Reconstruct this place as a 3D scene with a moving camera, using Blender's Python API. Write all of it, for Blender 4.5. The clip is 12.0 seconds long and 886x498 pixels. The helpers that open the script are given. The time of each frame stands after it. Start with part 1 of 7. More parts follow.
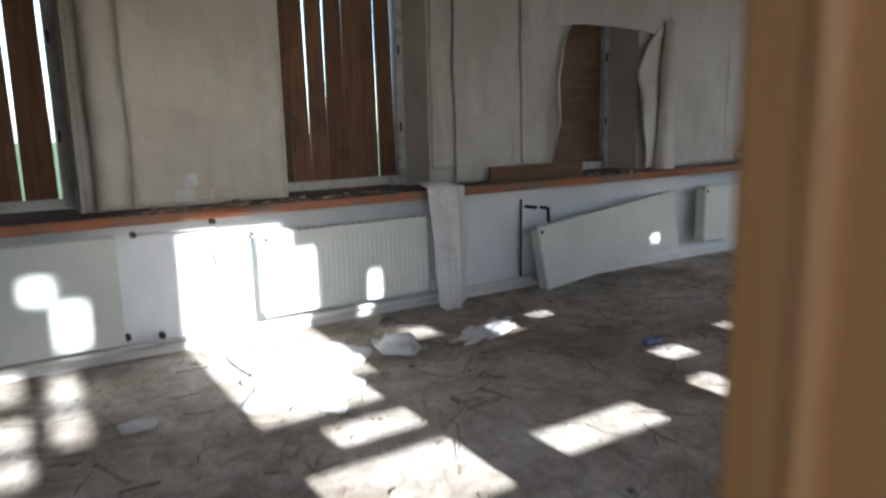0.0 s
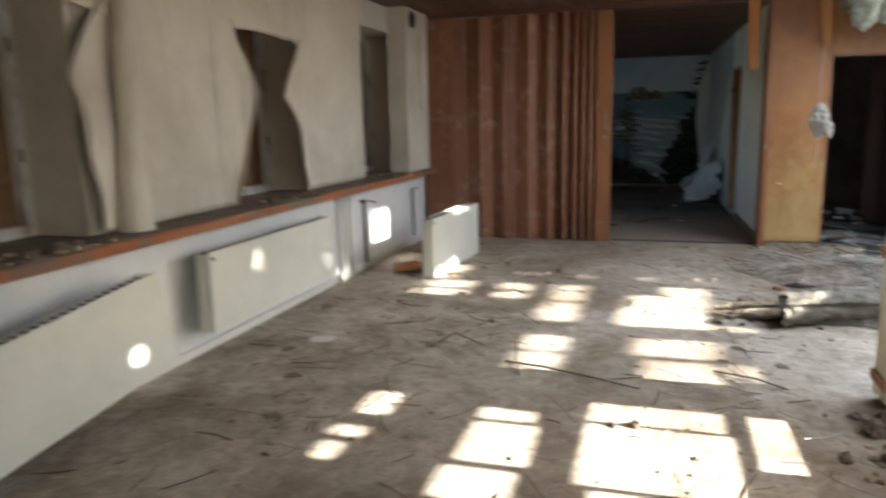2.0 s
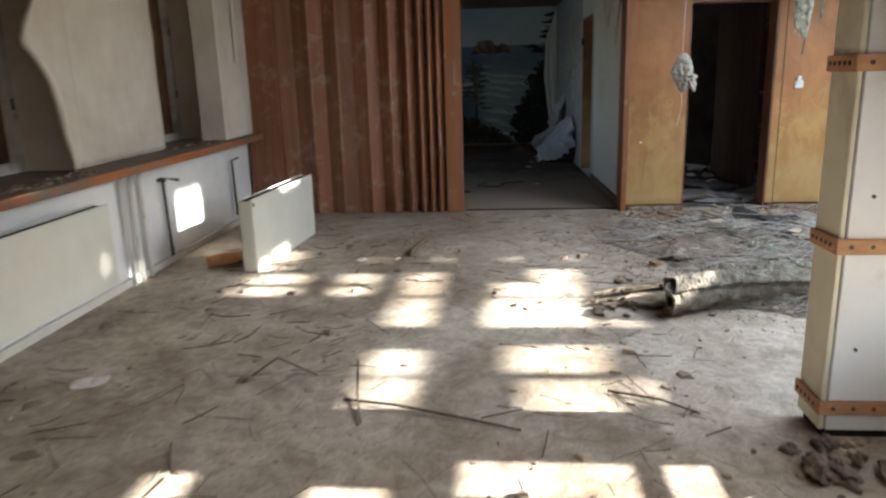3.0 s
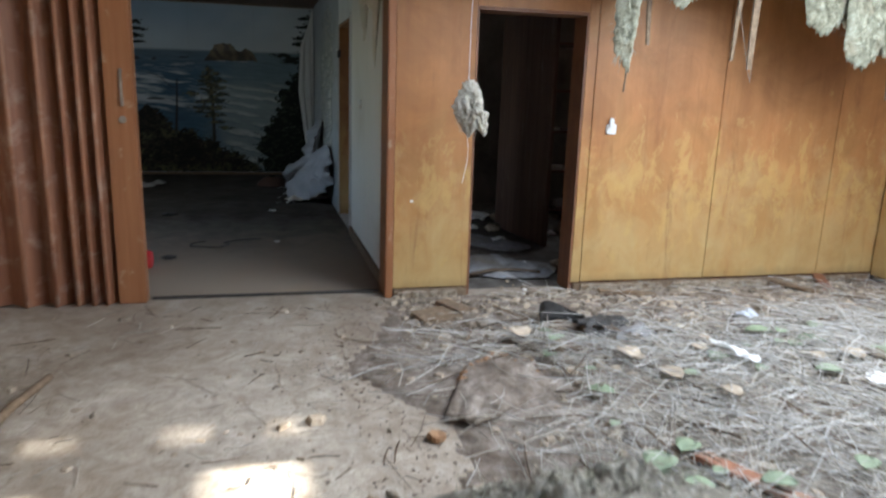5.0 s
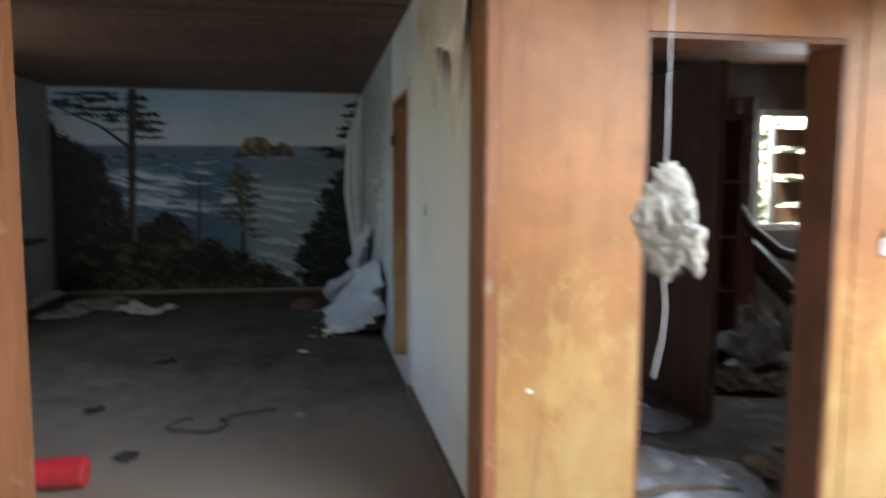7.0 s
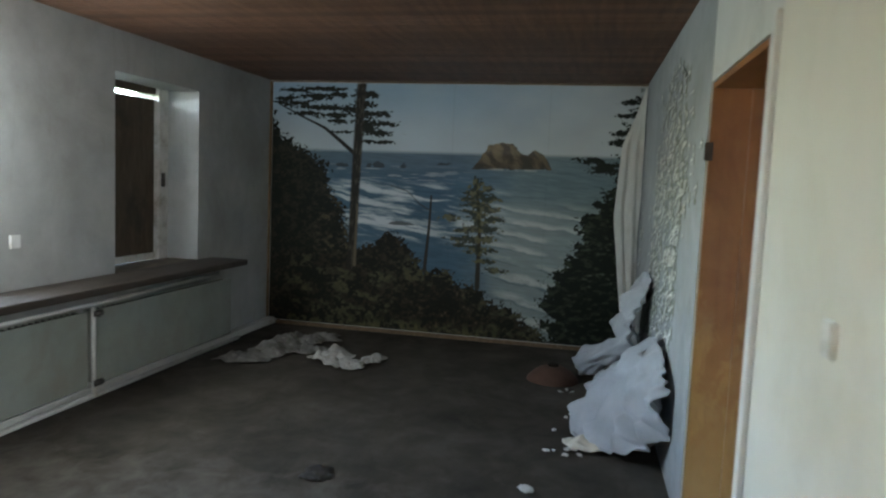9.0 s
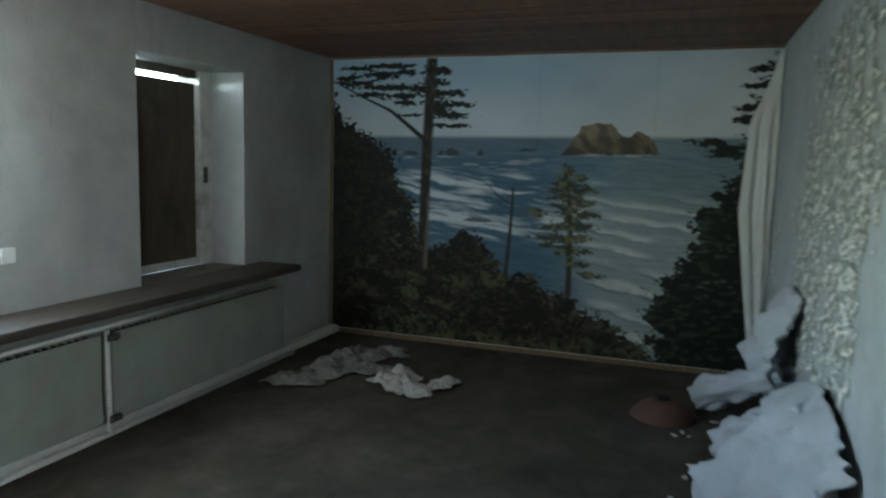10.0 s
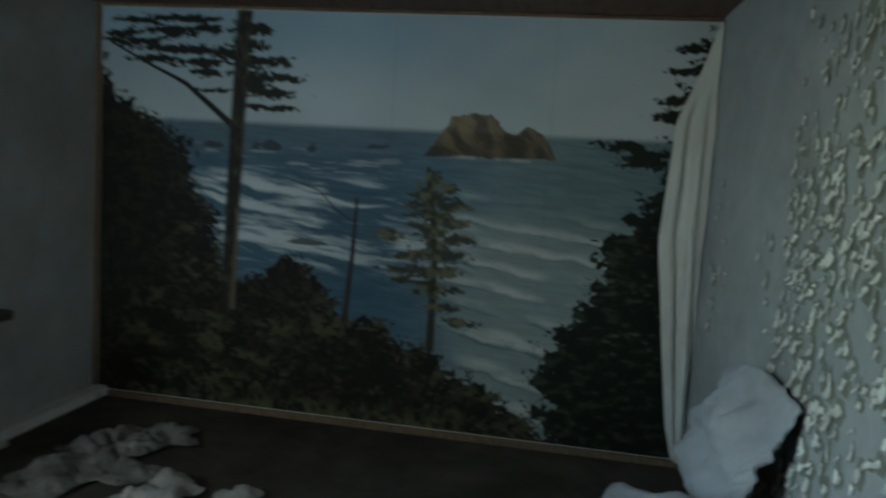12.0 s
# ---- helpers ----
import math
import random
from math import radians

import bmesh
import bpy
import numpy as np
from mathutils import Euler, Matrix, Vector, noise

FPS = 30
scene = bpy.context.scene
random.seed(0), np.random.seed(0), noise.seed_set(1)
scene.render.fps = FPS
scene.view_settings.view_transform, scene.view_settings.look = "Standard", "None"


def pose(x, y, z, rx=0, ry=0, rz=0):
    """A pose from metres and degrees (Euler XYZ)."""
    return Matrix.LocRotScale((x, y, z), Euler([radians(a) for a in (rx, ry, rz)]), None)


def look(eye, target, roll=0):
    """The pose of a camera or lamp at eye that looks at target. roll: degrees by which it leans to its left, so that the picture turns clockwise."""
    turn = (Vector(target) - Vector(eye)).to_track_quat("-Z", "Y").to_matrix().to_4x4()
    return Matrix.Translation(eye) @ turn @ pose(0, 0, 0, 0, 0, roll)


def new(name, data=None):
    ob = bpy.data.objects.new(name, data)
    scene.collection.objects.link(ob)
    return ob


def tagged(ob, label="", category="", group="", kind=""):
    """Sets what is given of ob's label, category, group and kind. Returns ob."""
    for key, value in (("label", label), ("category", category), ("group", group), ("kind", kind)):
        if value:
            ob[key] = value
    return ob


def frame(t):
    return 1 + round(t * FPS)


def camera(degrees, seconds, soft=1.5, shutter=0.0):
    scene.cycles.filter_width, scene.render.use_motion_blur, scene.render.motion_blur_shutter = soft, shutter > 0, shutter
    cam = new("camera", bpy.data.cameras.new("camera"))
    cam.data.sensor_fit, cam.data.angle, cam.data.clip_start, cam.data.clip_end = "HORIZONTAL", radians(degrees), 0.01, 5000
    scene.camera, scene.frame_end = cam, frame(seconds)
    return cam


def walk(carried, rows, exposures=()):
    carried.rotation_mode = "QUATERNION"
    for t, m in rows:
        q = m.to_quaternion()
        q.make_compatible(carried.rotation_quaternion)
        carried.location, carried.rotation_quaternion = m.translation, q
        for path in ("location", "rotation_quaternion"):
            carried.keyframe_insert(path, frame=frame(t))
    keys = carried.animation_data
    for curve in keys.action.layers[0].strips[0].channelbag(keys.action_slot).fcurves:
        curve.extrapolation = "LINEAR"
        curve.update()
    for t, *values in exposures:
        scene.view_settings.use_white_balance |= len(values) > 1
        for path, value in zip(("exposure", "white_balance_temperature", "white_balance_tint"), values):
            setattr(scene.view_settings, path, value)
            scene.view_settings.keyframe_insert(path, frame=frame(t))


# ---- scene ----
cam = camera(64.5, 12.0, 2.2, 0.5)
PATH = [
    (0, (0.588, 0.882, 1.285), (1.633, 2.548, 0.921), -1.3),
    (0.5, (0.903, 1.438, 1.31), (1.96, 3.112, 1.027), -2.4),
    (1, (1.297, 2.025, 1.354), (2.805, 3.317, 1.119), -1.8),
    (1.5, (1.8, 2.225, 1.366), (3.571, 3.123, 1.119), -2.1),
    (1.8, (2.223, 2.32, 1.347), (4.061, 3.048, 1.044), -1.8),
    (2, (2.382, 2.384, 1.367), (4.264, 2.958, 1.008), -1.2),
    (2.5, (2.973, 2.501, 1.336), (4.91, 2.74, 0.903), 0.7),
    (2.7, (3.152, 2.523, 1.329), (5.085, 2.736, 0.861), -0.5),
    (4.3, (5.029, 2.146, 1.406), (6.971, 2.057, 0.936), -0.7),
    (4.5, (5.253, 2.101, 1.4), (7.188, 1.95, 0.918), 0.8),
    (5, (5.728, 2.047, 1.41), (7.622, 1.588, 0.962), 1.9),
    (5.5, (6.195, 1.977, 1.368), (8.119, 1.538, 1.043), 3.0),
    (6, (6.769, 1.861, 1.416), (8.693, 1.34, 1.252), 2.1),
    (6.3, (7.116, 1.875, 1.376), (9.033, 1.309, 1.285), 1.9),
    (6.5, (7.33, 1.908, 1.417), (9.219, 1.291, 1.193), -0.3),
    (6.7, (7.593, 1.916, 1.379), (9.5, 1.383, 1.098), 2.7),
    (7, (7.93, 1.86, 1.402), (9.895, 1.544, 1.211), 0.3),
    (7.2, (8.183, 1.837, 1.431), (10.165, 1.661, 1.236), -1.4),
    (8.8, (10.008, 1.796, 1.529), (11.96, 2.165, 1.3), 0.9),
    (9, (10.243, 1.814, 1.531), (12.188, 2.242, 1.346), 2.5),
    (9.5, (10.721, 1.947, 1.577), (12.649, 2.412, 1.322), 1.0),
    (10, (11.215, 1.987, 1.584), (13.085, 2.656, 1.345), 1.5),
    (10.4, (11.604, 2.073, 1.583), (13.444, 2.816, 1.334), 2.1),
    (10.5, (11.685, 2.099, 1.583), (13.538, 2.81, 1.339), 2.9),
    (11, (12.121, 2.204, 1.579), (14.018, 2.785, 1.327), 1.3),
    (11.5, (12.615, 2.201, 1.569), (14.527, 2.764, 1.41), 2.0),
    (12, (12.913, 2.213, 1.585), (14.875, 2.542, 1.373), 3.7),
]
EXPOSURES = [(0, 2.15, 5300, 9), (0.5, 2.05, 5300, 9), (1, 2.4, 5800, 9), (1.5, 2.85, 6200, 9), (2, 2.95, 6400, 9), (2.5, 2.8, 6400, 9), (4.5, 3.1, 6300, 9), (5, 3.3, 6300, 9), (5.5, 3.6, 6300, 10), (6, 4.08, 5950, 10), (6.5, 4.15, 5850, 9), (7, 4.2, 6400, 11),
             (9, 5.1, 6600, 6), (9.5, 5.0, 6650, 4), (10.5, 4.95, 5950, -4), (12, 4.6, 6150, -4)]
walk(cam, [(t, look(eye, target, roll)) for t, eye, target, roll in PATH],
     EXPOSURES)

# ---- world, sun, exposure ----
SUN_UP = 24.0
world = bpy.data.worlds.new("sky")
scene.world = world
world.use_nodes = True
wn = world.node_tree
sky = wn.nodes.new("ShaderNodeTexSky")
sky.sky_type = "NISHITA"
sky.sun_disc = False
sky.sun_elevation = radians(SUN_UP)
sky.sun_rotation = radians(180)
wn.links.new(sky.outputs[0], wn.nodes["Background"].inputs[0])
wn.nodes["Background"].inputs[1].default_value = 0.12
sun = new("sun", bpy.data.lights.new("sun", "SUN"))
sun.data.energy = 5.0
sun.data.angle = radians(0.9)
sun.data.color = (1.0, 0.94, 0.85)
sun.matrix_world = look((0, 0, 10), (0, math.cos(radians(SUN_UP)), 10 - math.sin(radians(SUN_UP))))



def sky_panel(name, place, target, size, power, colour):
    """An area lamp: daylight of the sky in an opening, and added fill."""
    ob = new(name, bpy.data.lights.new(name, "AREA"))
    ob.data.shape, ob.data.size, ob.data.size_y = "RECTANGLE", size[0], size[1]
    ob.data.energy, ob.data.color = power, colour
    ob.matrix_world = look(place, target)
    return ob


# Fill lamp added inside the boarded south wall to brighten the hall.
sky_panel("skylight_hall_windows", (3.6, 1.06, 0.95), (3.6, 3.4, 0.0), (4.2, 1.0), 2.6, (1.0, 0.96, 0.90))
sky_panel("skylight_roof_hole", (7.9, -0.9, 2.6), (8.2, 0.4, 0), (2.9, 2.6), 22.0, (0.93, 0.97, 1.0))
sky_panel("skylight_room_window", (13.2, 5.12, 1.75), (16.3, 2.4, 1.4), (1.0, 0.9), 1.2, (0.86, 0.94, 1.0))
sky_panel("skylight_room_slit", (14.95, 5.66, 2.20), (15.5, 5.3, 2.05), (0.5, 0.08), 0.35, (0.70, 0.85, 1.0))
sky_panel("skylight_back_window", (14.05, -2.72, 1.5), (11, -1.0, 0.8), (1.1, 1.1), 2.2, (0.95, 0.98, 1.0))

# ---- materials ----
MATS = {}


def ramp(nt, fac, stops):
    r = nt.nodes.new("ShaderNodeValToRGB")
    while len(r.color_ramp.elements) < len(stops):
        r.color_ramp.elements.new(0.5)
    for e, (p, c) in zip(r.color_ramp.elements, stops):
        e.position = p
        e.color = (*c, 1)
    nt.links.new(fac, r.inputs[0])
    return r.outputs[0]


def noise_tex(nt, vec, scale, detail=4.0, rough=0.6, dist=0.0):
    n = nt.nodes.new("ShaderNodeTexNoise")
    n.inputs["Scale"].default_value = scale
    n.inputs["Detail"].default_value = detail
    n.inputs["Roughness"].default_value = rough
    n.inputs["Distortion"].default_value = dist
    nt.links.new(vec, n.inputs["Vector"])
    return n.outputs["Fac"]


def mix_rgb(nt, fac, a, b, mode="MIX"):
    m = nt.nodes.new("ShaderNodeMix")
    m.data_type = "RGBA"
    m.blend_type = mode
    for sock, v in ((m.inputs[0], fac), (m.inputs[6], a), (m.inputs[7], b)):
        if isinstance(v, (int, float)):
            sock.default_value = v
        elif isinstance(v, tuple):
            sock.default_value = (*v, 1)
        else:
            nt.links.new(v, sock)
    return m.outputs[2]


def surface(name, stops, scale=3.0, stretch=(1, 1, 1), rough=0.8, dirt=None, dirt_scale=1.2, dirt_amount=(0.5, 0.75),
            bump=0.2, bump_scale=40.0, metal=0.0, island=0.0, dist=0.0, spec=0.4, streaks=None, speck=None, foot=None, mottle=0.0, bleach=None):
    """A surface of one kind: grain by stops at a scale, larger stains of the colour dirt, fine relief."""
    if name in MATS:
        return MATS[name]
    m = bpy.data.materials.new(name)
    MATS[name] = m
    m.use_nodes = True
    nt = m.node_tree
    bs = nt.nodes["Principled BSDF"]
    co = nt.nodes.new("ShaderNodeNewGeometry")
    mp = nt.nodes.new("ShaderNodeMapping")
    mp.inputs["Scale"].default_value = stretch
    nt.links.new(co.outputs["Position"], mp.inputs["Vector"])
    grain = noise_tex(nt, mp.outputs[0], scale, 6, 0.65, dist)
    col = ramp(nt, grain, stops)
    if dirt:
        big = noise_tex(nt, co.outputs["Position"], dirt_scale, 7, 0.65, 0.4)
        mask = ramp(nt, big, [(dirt_amount[0], (0, 0, 0)), (dirt_amount[1], (1, 1, 1))])
        col = mix_rgb(nt, mask, col, dirt)
    if speck:
        dots = ramp(nt, noise_tex(nt, co.outputs["Position"], 60, 3, 0.8), [(0.56, (0, 0, 0)), (0.70, (0.8, 0.8, 0.8))])
        col = mix_rgb(nt, dots, col, speck)
        mid = ramp(nt, noise_tex(nt, co.outputs["Position"], 9, 6, 0.75, 1.0), [(0.35, (0.74, 0.70, 0.65)), (0.62, (1.2, 1.2, 1.2))])
        col = mix_rgb(nt, 1.0, col, mid, "MULTIPLY")
    if mottle:
        blot = ramp(nt, noise_tex(nt, co.outputs["Position"], 2.6, 6, 0.7, 0.8), [(0.3, (1 - mottle,) * 3), (0.68, (1 + mottle * 0.6,) * 3)])
        col = mix_rgb(nt, 1.0, col, blot, "MULTIPLY")
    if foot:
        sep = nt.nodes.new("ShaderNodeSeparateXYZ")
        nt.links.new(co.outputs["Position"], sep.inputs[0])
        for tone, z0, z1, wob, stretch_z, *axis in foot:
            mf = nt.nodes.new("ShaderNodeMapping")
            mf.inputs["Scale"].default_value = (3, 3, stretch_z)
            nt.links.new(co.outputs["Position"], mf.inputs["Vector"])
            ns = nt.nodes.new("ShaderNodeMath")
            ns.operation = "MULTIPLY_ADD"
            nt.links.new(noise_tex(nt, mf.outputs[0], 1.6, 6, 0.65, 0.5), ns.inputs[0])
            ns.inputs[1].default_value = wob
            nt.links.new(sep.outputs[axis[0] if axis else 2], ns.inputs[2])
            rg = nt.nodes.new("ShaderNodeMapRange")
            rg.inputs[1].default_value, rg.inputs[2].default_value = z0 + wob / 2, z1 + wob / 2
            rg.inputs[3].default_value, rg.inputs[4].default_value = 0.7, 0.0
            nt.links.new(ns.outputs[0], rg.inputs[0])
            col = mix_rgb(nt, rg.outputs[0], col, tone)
    if streaks:
        md = nt.nodes.new("ShaderNodeMapping")
        md.inputs["Scale"].default_value = (7, 7, 0.9)
        nt.links.new(co.outputs["Position"], md.inputs["Vector"])
        run = ramp(nt, noise_tex(nt, md.outputs[0], 1.4, 6, 0.7, 0.6), [(0.58, (0, 0, 0)), (0.78, (0.75, 0.75, 0.75))])
        col = mix_rgb(nt, run, col, streaks)
    if bleach:
        tone, z_mid, z_span = bleach
        mb = nt.nodes.new("ShaderNodeMapping")
        mb.inputs["Scale"].default_value = (4.2, 4.2, 2.4)
        nt.links.new(co.outputs["Position"], mb.inputs["Vector"])
        blot = noise_tex(nt, mb.outputs[0], 1.9, 8, 0.72, 0.5)
        sz = nt.nodes.new("ShaderNodeSeparateXYZ")
        nt.links.new(co.outputs["Position"], sz.inputs[0])
        off = nt.nodes.new("ShaderNodeMath")
        off.operation = "SUBTRACT"
        nt.links.new(sz.outputs[2], off.inputs[0])
        off.inputs[1].default_value = z_mid
        ab = nt.nodes.new("ShaderNodeMath")
        ab.operation = "ABSOLUTE"
        nt.links.new(off.outputs[0], ab.inputs[0])
        near = nt.nodes.new("ShaderNodeMath")
        near.operation = "MULTIPLY_ADD"
        nt.links.new(ab.outputs[0], near.inputs[0])
        near.inputs[1].default_value = -0.16 / z_span
        nt.links.new(blot, near.inputs[2])
        col = mix_rgb(nt, ramp(nt, near.outputs[0], [(0.47, (0, 0, 0)), (0.51, (0.3, 0.3, 0.3)), (0.62, (0.6, 0.6, 0.6))]), col, tone)
    if island:
        oi = nt.nodes.new("ShaderNodeObjectInfo")
        rnd = co.outputs["Random Per Island"]
        add = nt.nodes.new("ShaderNodeMath")
        add.operation = "ADD"
        nt.links.new(rnd, add.inputs[0])
        nt.links.new(oi.outputs["Random"], add.inputs[1])
        fr = nt.nodes.new("ShaderNodeMath")
        fr.operation = "FRACT"
        nt.links.new(add.outputs[0], fr.inputs[0])
        v = ramp(nt, fr.outputs[0], [(0, (1 - island,) * 3), (1, (1 + island,) * 3)])
        col = mix_rgb(nt, 1.0, col, v, "MULTIPLY")
    nt.links.new(col, bs.inputs["Base Color"])
    bs.inputs["Roughness"].default_value = rough
    bs.inputs["Metallic"].default_value = metal
    bs.inputs["Specular IOR Level"].default_value = spec
    if bump:
        bn = nt.nodes.new("ShaderNodeBump")
        bn.inputs["Strength"].default_value = bump
        bn.inputs["Distance"].default_value = 0.01
        fine = noise_tex(nt, mp.outputs[0], bump_scale, 5, 0.7)
        nt.links.new(fine, bn.inputs["Height"])
        nt.links.new(bn.outputs[0], bs.inputs["Normal"])
    return m


PLASTER = surface("plaster", [(0.3, (0.60, 0.58, 0.55)), (0.7, (0.72, 0.71, 0.69))], 2.0, rough=0.9,
                  dirt=(0.42, 0.39, 0.34), dirt_scale=0.9, dirt_amount=(0.55, 0.85), bump=0.25)
PARAPET = surface("parapet_paint", [(0.3, (0.70, 0.71, 0.72)), (0.7, (0.80, 0.81, 0.82))], 3.0, rough=0.7,
                  dirt=(0.5, 0.47, 0.42), dirt_scale=1.6, dirt_amount=(0.6, 0.9), bump=0.15)
WALLPAPER = surface("wallpaper", [(0.3, (0.63, 0.58, 0.495)), (0.7, (0.75, 0.705, 0.62))], 1.6, (1.4, 1.4, 0.6), rough=0.9,
                    dirt=(0.40, 0.34, 0.26), dirt_scale=0.9, dirt_amount=(0.45, 0.85), bump=0.25, bump_scale=11, streaks=(0.50, 0.43, 0.33),
                    foot=[((0.46, 0.40, 0.31), 2.7, 1.2, 0.9, 0.8)])
# Back room walls, a good deal darker than the plaster elsewhere.
DARKWALL = surface("dark_wall", [(0.3, (0.13, 0.12, 0.10)), (0.7, (0.24, 0.22, 0.19))], 2.5, rough=0.9, dirt=(0.06, 0.05, 0.045), dirt_scale=1.4, bump=0.3)
BLUEWALL = surface("pale_wall", [(0.3, (0.66, 0.67, 0.66)), (0.7, (0.77, 0.78, 0.77))], 2.5, rough=0.85,
                   dirt=(0.40, 0.40, 0.38), dirt_scale=1.0, bump=0.2)
# Dirty grey, and darker still: the window wall's shade is in its colour.
SHADEDWALL = surface("shaded_grey_wall", [(0.3, (0.36, 0.36, 0.345)), (0.7, (0.47, 0.47, 0.455))], 2.5, rough=0.9, dirt=(0.27, 0.26, 0.235), dirt_scale=1.0, dirt_amount=(0.48, 0.8), bump=0.25, streaks=(0.30, 0.285, 0.25))
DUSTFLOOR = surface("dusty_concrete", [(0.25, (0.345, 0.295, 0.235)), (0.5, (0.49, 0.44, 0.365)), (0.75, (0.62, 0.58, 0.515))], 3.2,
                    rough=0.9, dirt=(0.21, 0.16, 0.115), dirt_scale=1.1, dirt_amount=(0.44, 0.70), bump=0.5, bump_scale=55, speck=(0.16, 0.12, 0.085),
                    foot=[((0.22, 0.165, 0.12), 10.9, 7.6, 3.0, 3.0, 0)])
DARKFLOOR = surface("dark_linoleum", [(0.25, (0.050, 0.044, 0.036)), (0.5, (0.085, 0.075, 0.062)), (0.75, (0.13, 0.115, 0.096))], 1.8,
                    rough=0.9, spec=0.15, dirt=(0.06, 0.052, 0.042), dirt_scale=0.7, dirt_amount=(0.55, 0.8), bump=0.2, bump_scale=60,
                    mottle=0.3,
                    # Trodden dust, lightened further in colour for the hall light at the entrance.
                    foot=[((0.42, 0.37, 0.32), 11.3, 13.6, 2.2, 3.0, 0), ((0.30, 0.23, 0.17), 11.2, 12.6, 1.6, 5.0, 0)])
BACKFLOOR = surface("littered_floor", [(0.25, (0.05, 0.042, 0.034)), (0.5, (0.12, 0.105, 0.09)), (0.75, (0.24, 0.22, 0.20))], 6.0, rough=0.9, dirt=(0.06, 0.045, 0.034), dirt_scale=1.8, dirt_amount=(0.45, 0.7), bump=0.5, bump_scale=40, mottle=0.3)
CEILWOOD = surface("ceiling_board", [(0.3, (0.10, 0.05, 0.03)), (0.7, (0.19, 0.10, 0.06))], 3.0, (0.6, 8, 8), rough=0.6, bump=0.2, island=0.25)
VENEER = surface("orange_veneer", [(0.2, (0.30, 0.122, 0.04)), (0.5, (0.36, 0.155, 0.052)), (0.8, (0.42, 0.195, 0.07))], 1.3, (6, 6, 0.35), rough=0.45,
                 dirt=(0.42, 0.24, 0.085), dirt_scale=0.9, dirt_amount=(0.55, 0.8), bump=0.06, bump_scale=30, island=0.07, streaks=(0.19, 0.08, 0.032), mottle=0.24, bleach=((0.50, 0.33, 0.11), 0.75, 0.7),
                 foot=[((0.43, 0.275, 0.095), 0.0, 1.25, 1.5, 1.0), ((0.49, 0.36, 0.165), -0.4, 0.9, 3.2, 2.5), ((0.10, 0.06, 0.03), -0.02, 0.13, 0.22, 0.25)])
REDWOOD = surface("red_veneer", [(0.2, (0.14, 0.052, 0.026)), (0.5, (0.225, 0.09, 0.045)), (0.8, (0.31, 0.135, 0.072))], 2.5, (9, 9, 0.4), rough=0.5,
                  dirt=(0.38, 0.26, 0.20), dirt_scale=7.0, dirt_amount=(0.54, 0.78), bump=0.25, bump_scale=30, island=0.2)
DARKDOOR = surface("dark_door", [(0.2, (0.085, 0.034, 0.022)), (0.8, (0.17, 0.075, 0.05))], 2.5, (9, 9, 0.4), rough=0.3, bump=0.1)
SILLWOOD = surface("sill_wood", [(0.2, (0.22, 0.07, 0.03)), (0.7, (0.42, 0.16, 0.06))], 4.0, (0.6, 8, 8), rough=0.6,
                   dirt=(0.17, 0.14, 0.11), dirt_scale=3.0, dirt_amount=(0.45, 0.65), bump=0.3)
SILLDUST = surface("sill_dust", [(0.2, (0.13, 0.11, 0.085)), (0.7, (0.24, 0.20, 0.165))], 6.0, rough=0.95, bump=0.5,
                   dirt=(0.09, 0.075, 0.06), dirt_scale=4.0)
ROOMSILL = surface("dark_sill", [(0.2, (0.035, 0.026, 0.02)), (0.6, (0.07, 0.055, 0.045)), (0.85, (0.12, 0.10, 0.085))], 5.0, (0.7, 4, 4), rough=0.7, bump=0.4, dirt=(0.08, 0.07, 0.06), dirt_scale=3.0, dirt_amount=(0.55, 0.75))
RADIATOR = surface("radiator_enamel", [(0.3, (0.60, 0.61, 0.55)), (0.7, (0.70, 0.71, 0.65))], 3.0, rough=0.4,
                   dirt=(0.42, 0.38, 0.30), dirt_scale=3.5, dirt_amount=(0.62, 0.9), bump=0.05)
METALDARK = surface("dark_metal", [(0.3, (0.05, 0.045, 0.04)), (0.7, (0.12, 0.11, 0.10))], 12.0, rough=0.55, metal=0.6, bump=0.2)
PINE = surface("pine", [(0.2, (0.30, 0.125, 0.04)), (0.5, (0.38, 0.17, 0.055)), (0.8, (0.46, 0.23, 0.08))], 2.0, (14, 14, 0.5), rough=0.45,
               dirt=(0.30, 0.12, 0.05), dirt_scale=6, dirt_amount=(0.72, 0.8), bump=0.08)
BOARD = surface("window_board", [(0.2, (0.12, 0.055, 0.028)), (0.5, (0.20, 0.10, 0.05)), (0.8, (0.30, 0.16, 0.085))], 3.0, (12, 12, 0.7), rough=0.75,
                dirt=(0.08, 0.05, 0.035), dirt_scale=2.5, bump=0.3, island=0.25)
FRAMEPAINT = surface("frame_paint", [(0.3, (0.55, 0.54, 0.50)), (0.7, (0.68, 0.67, 0.63))], 8.0, rough=0.6,
                     dirt=(0.25, 0.20, 0.15), dirt_scale=5.0, dirt_amount=(0.5, 0.75), bump=0.3)
CREAM = surface("cream_board", [(0.3, (0.60, 0.56, 0.42)), (0.7, (0.70, 0.66, 0.52))], 3.0, rough=0.6, dirt=(0.4, 0.35, 0.25), dirt_scale=2.0, bump=0.1)
WHITEBOARD = surface("white_board", [(0.3, (0.68, 0.68, 0.68)), (0.7, (0.78, 0.78, 0.78))], 3.0, rough=0.6, dirt=(0.5, 0.46, 0.4), dirt_scale=2.0,
                     dirt_amount=(0.6, 0.9), bump=0.1)
GRASS = surface("outdoor_grass", [(0.3, (0.05, 0.075, 0.02)), (0.7, (0.11, 0.14, 0.04))], 8.0, rough=0.95, bump=0.6)


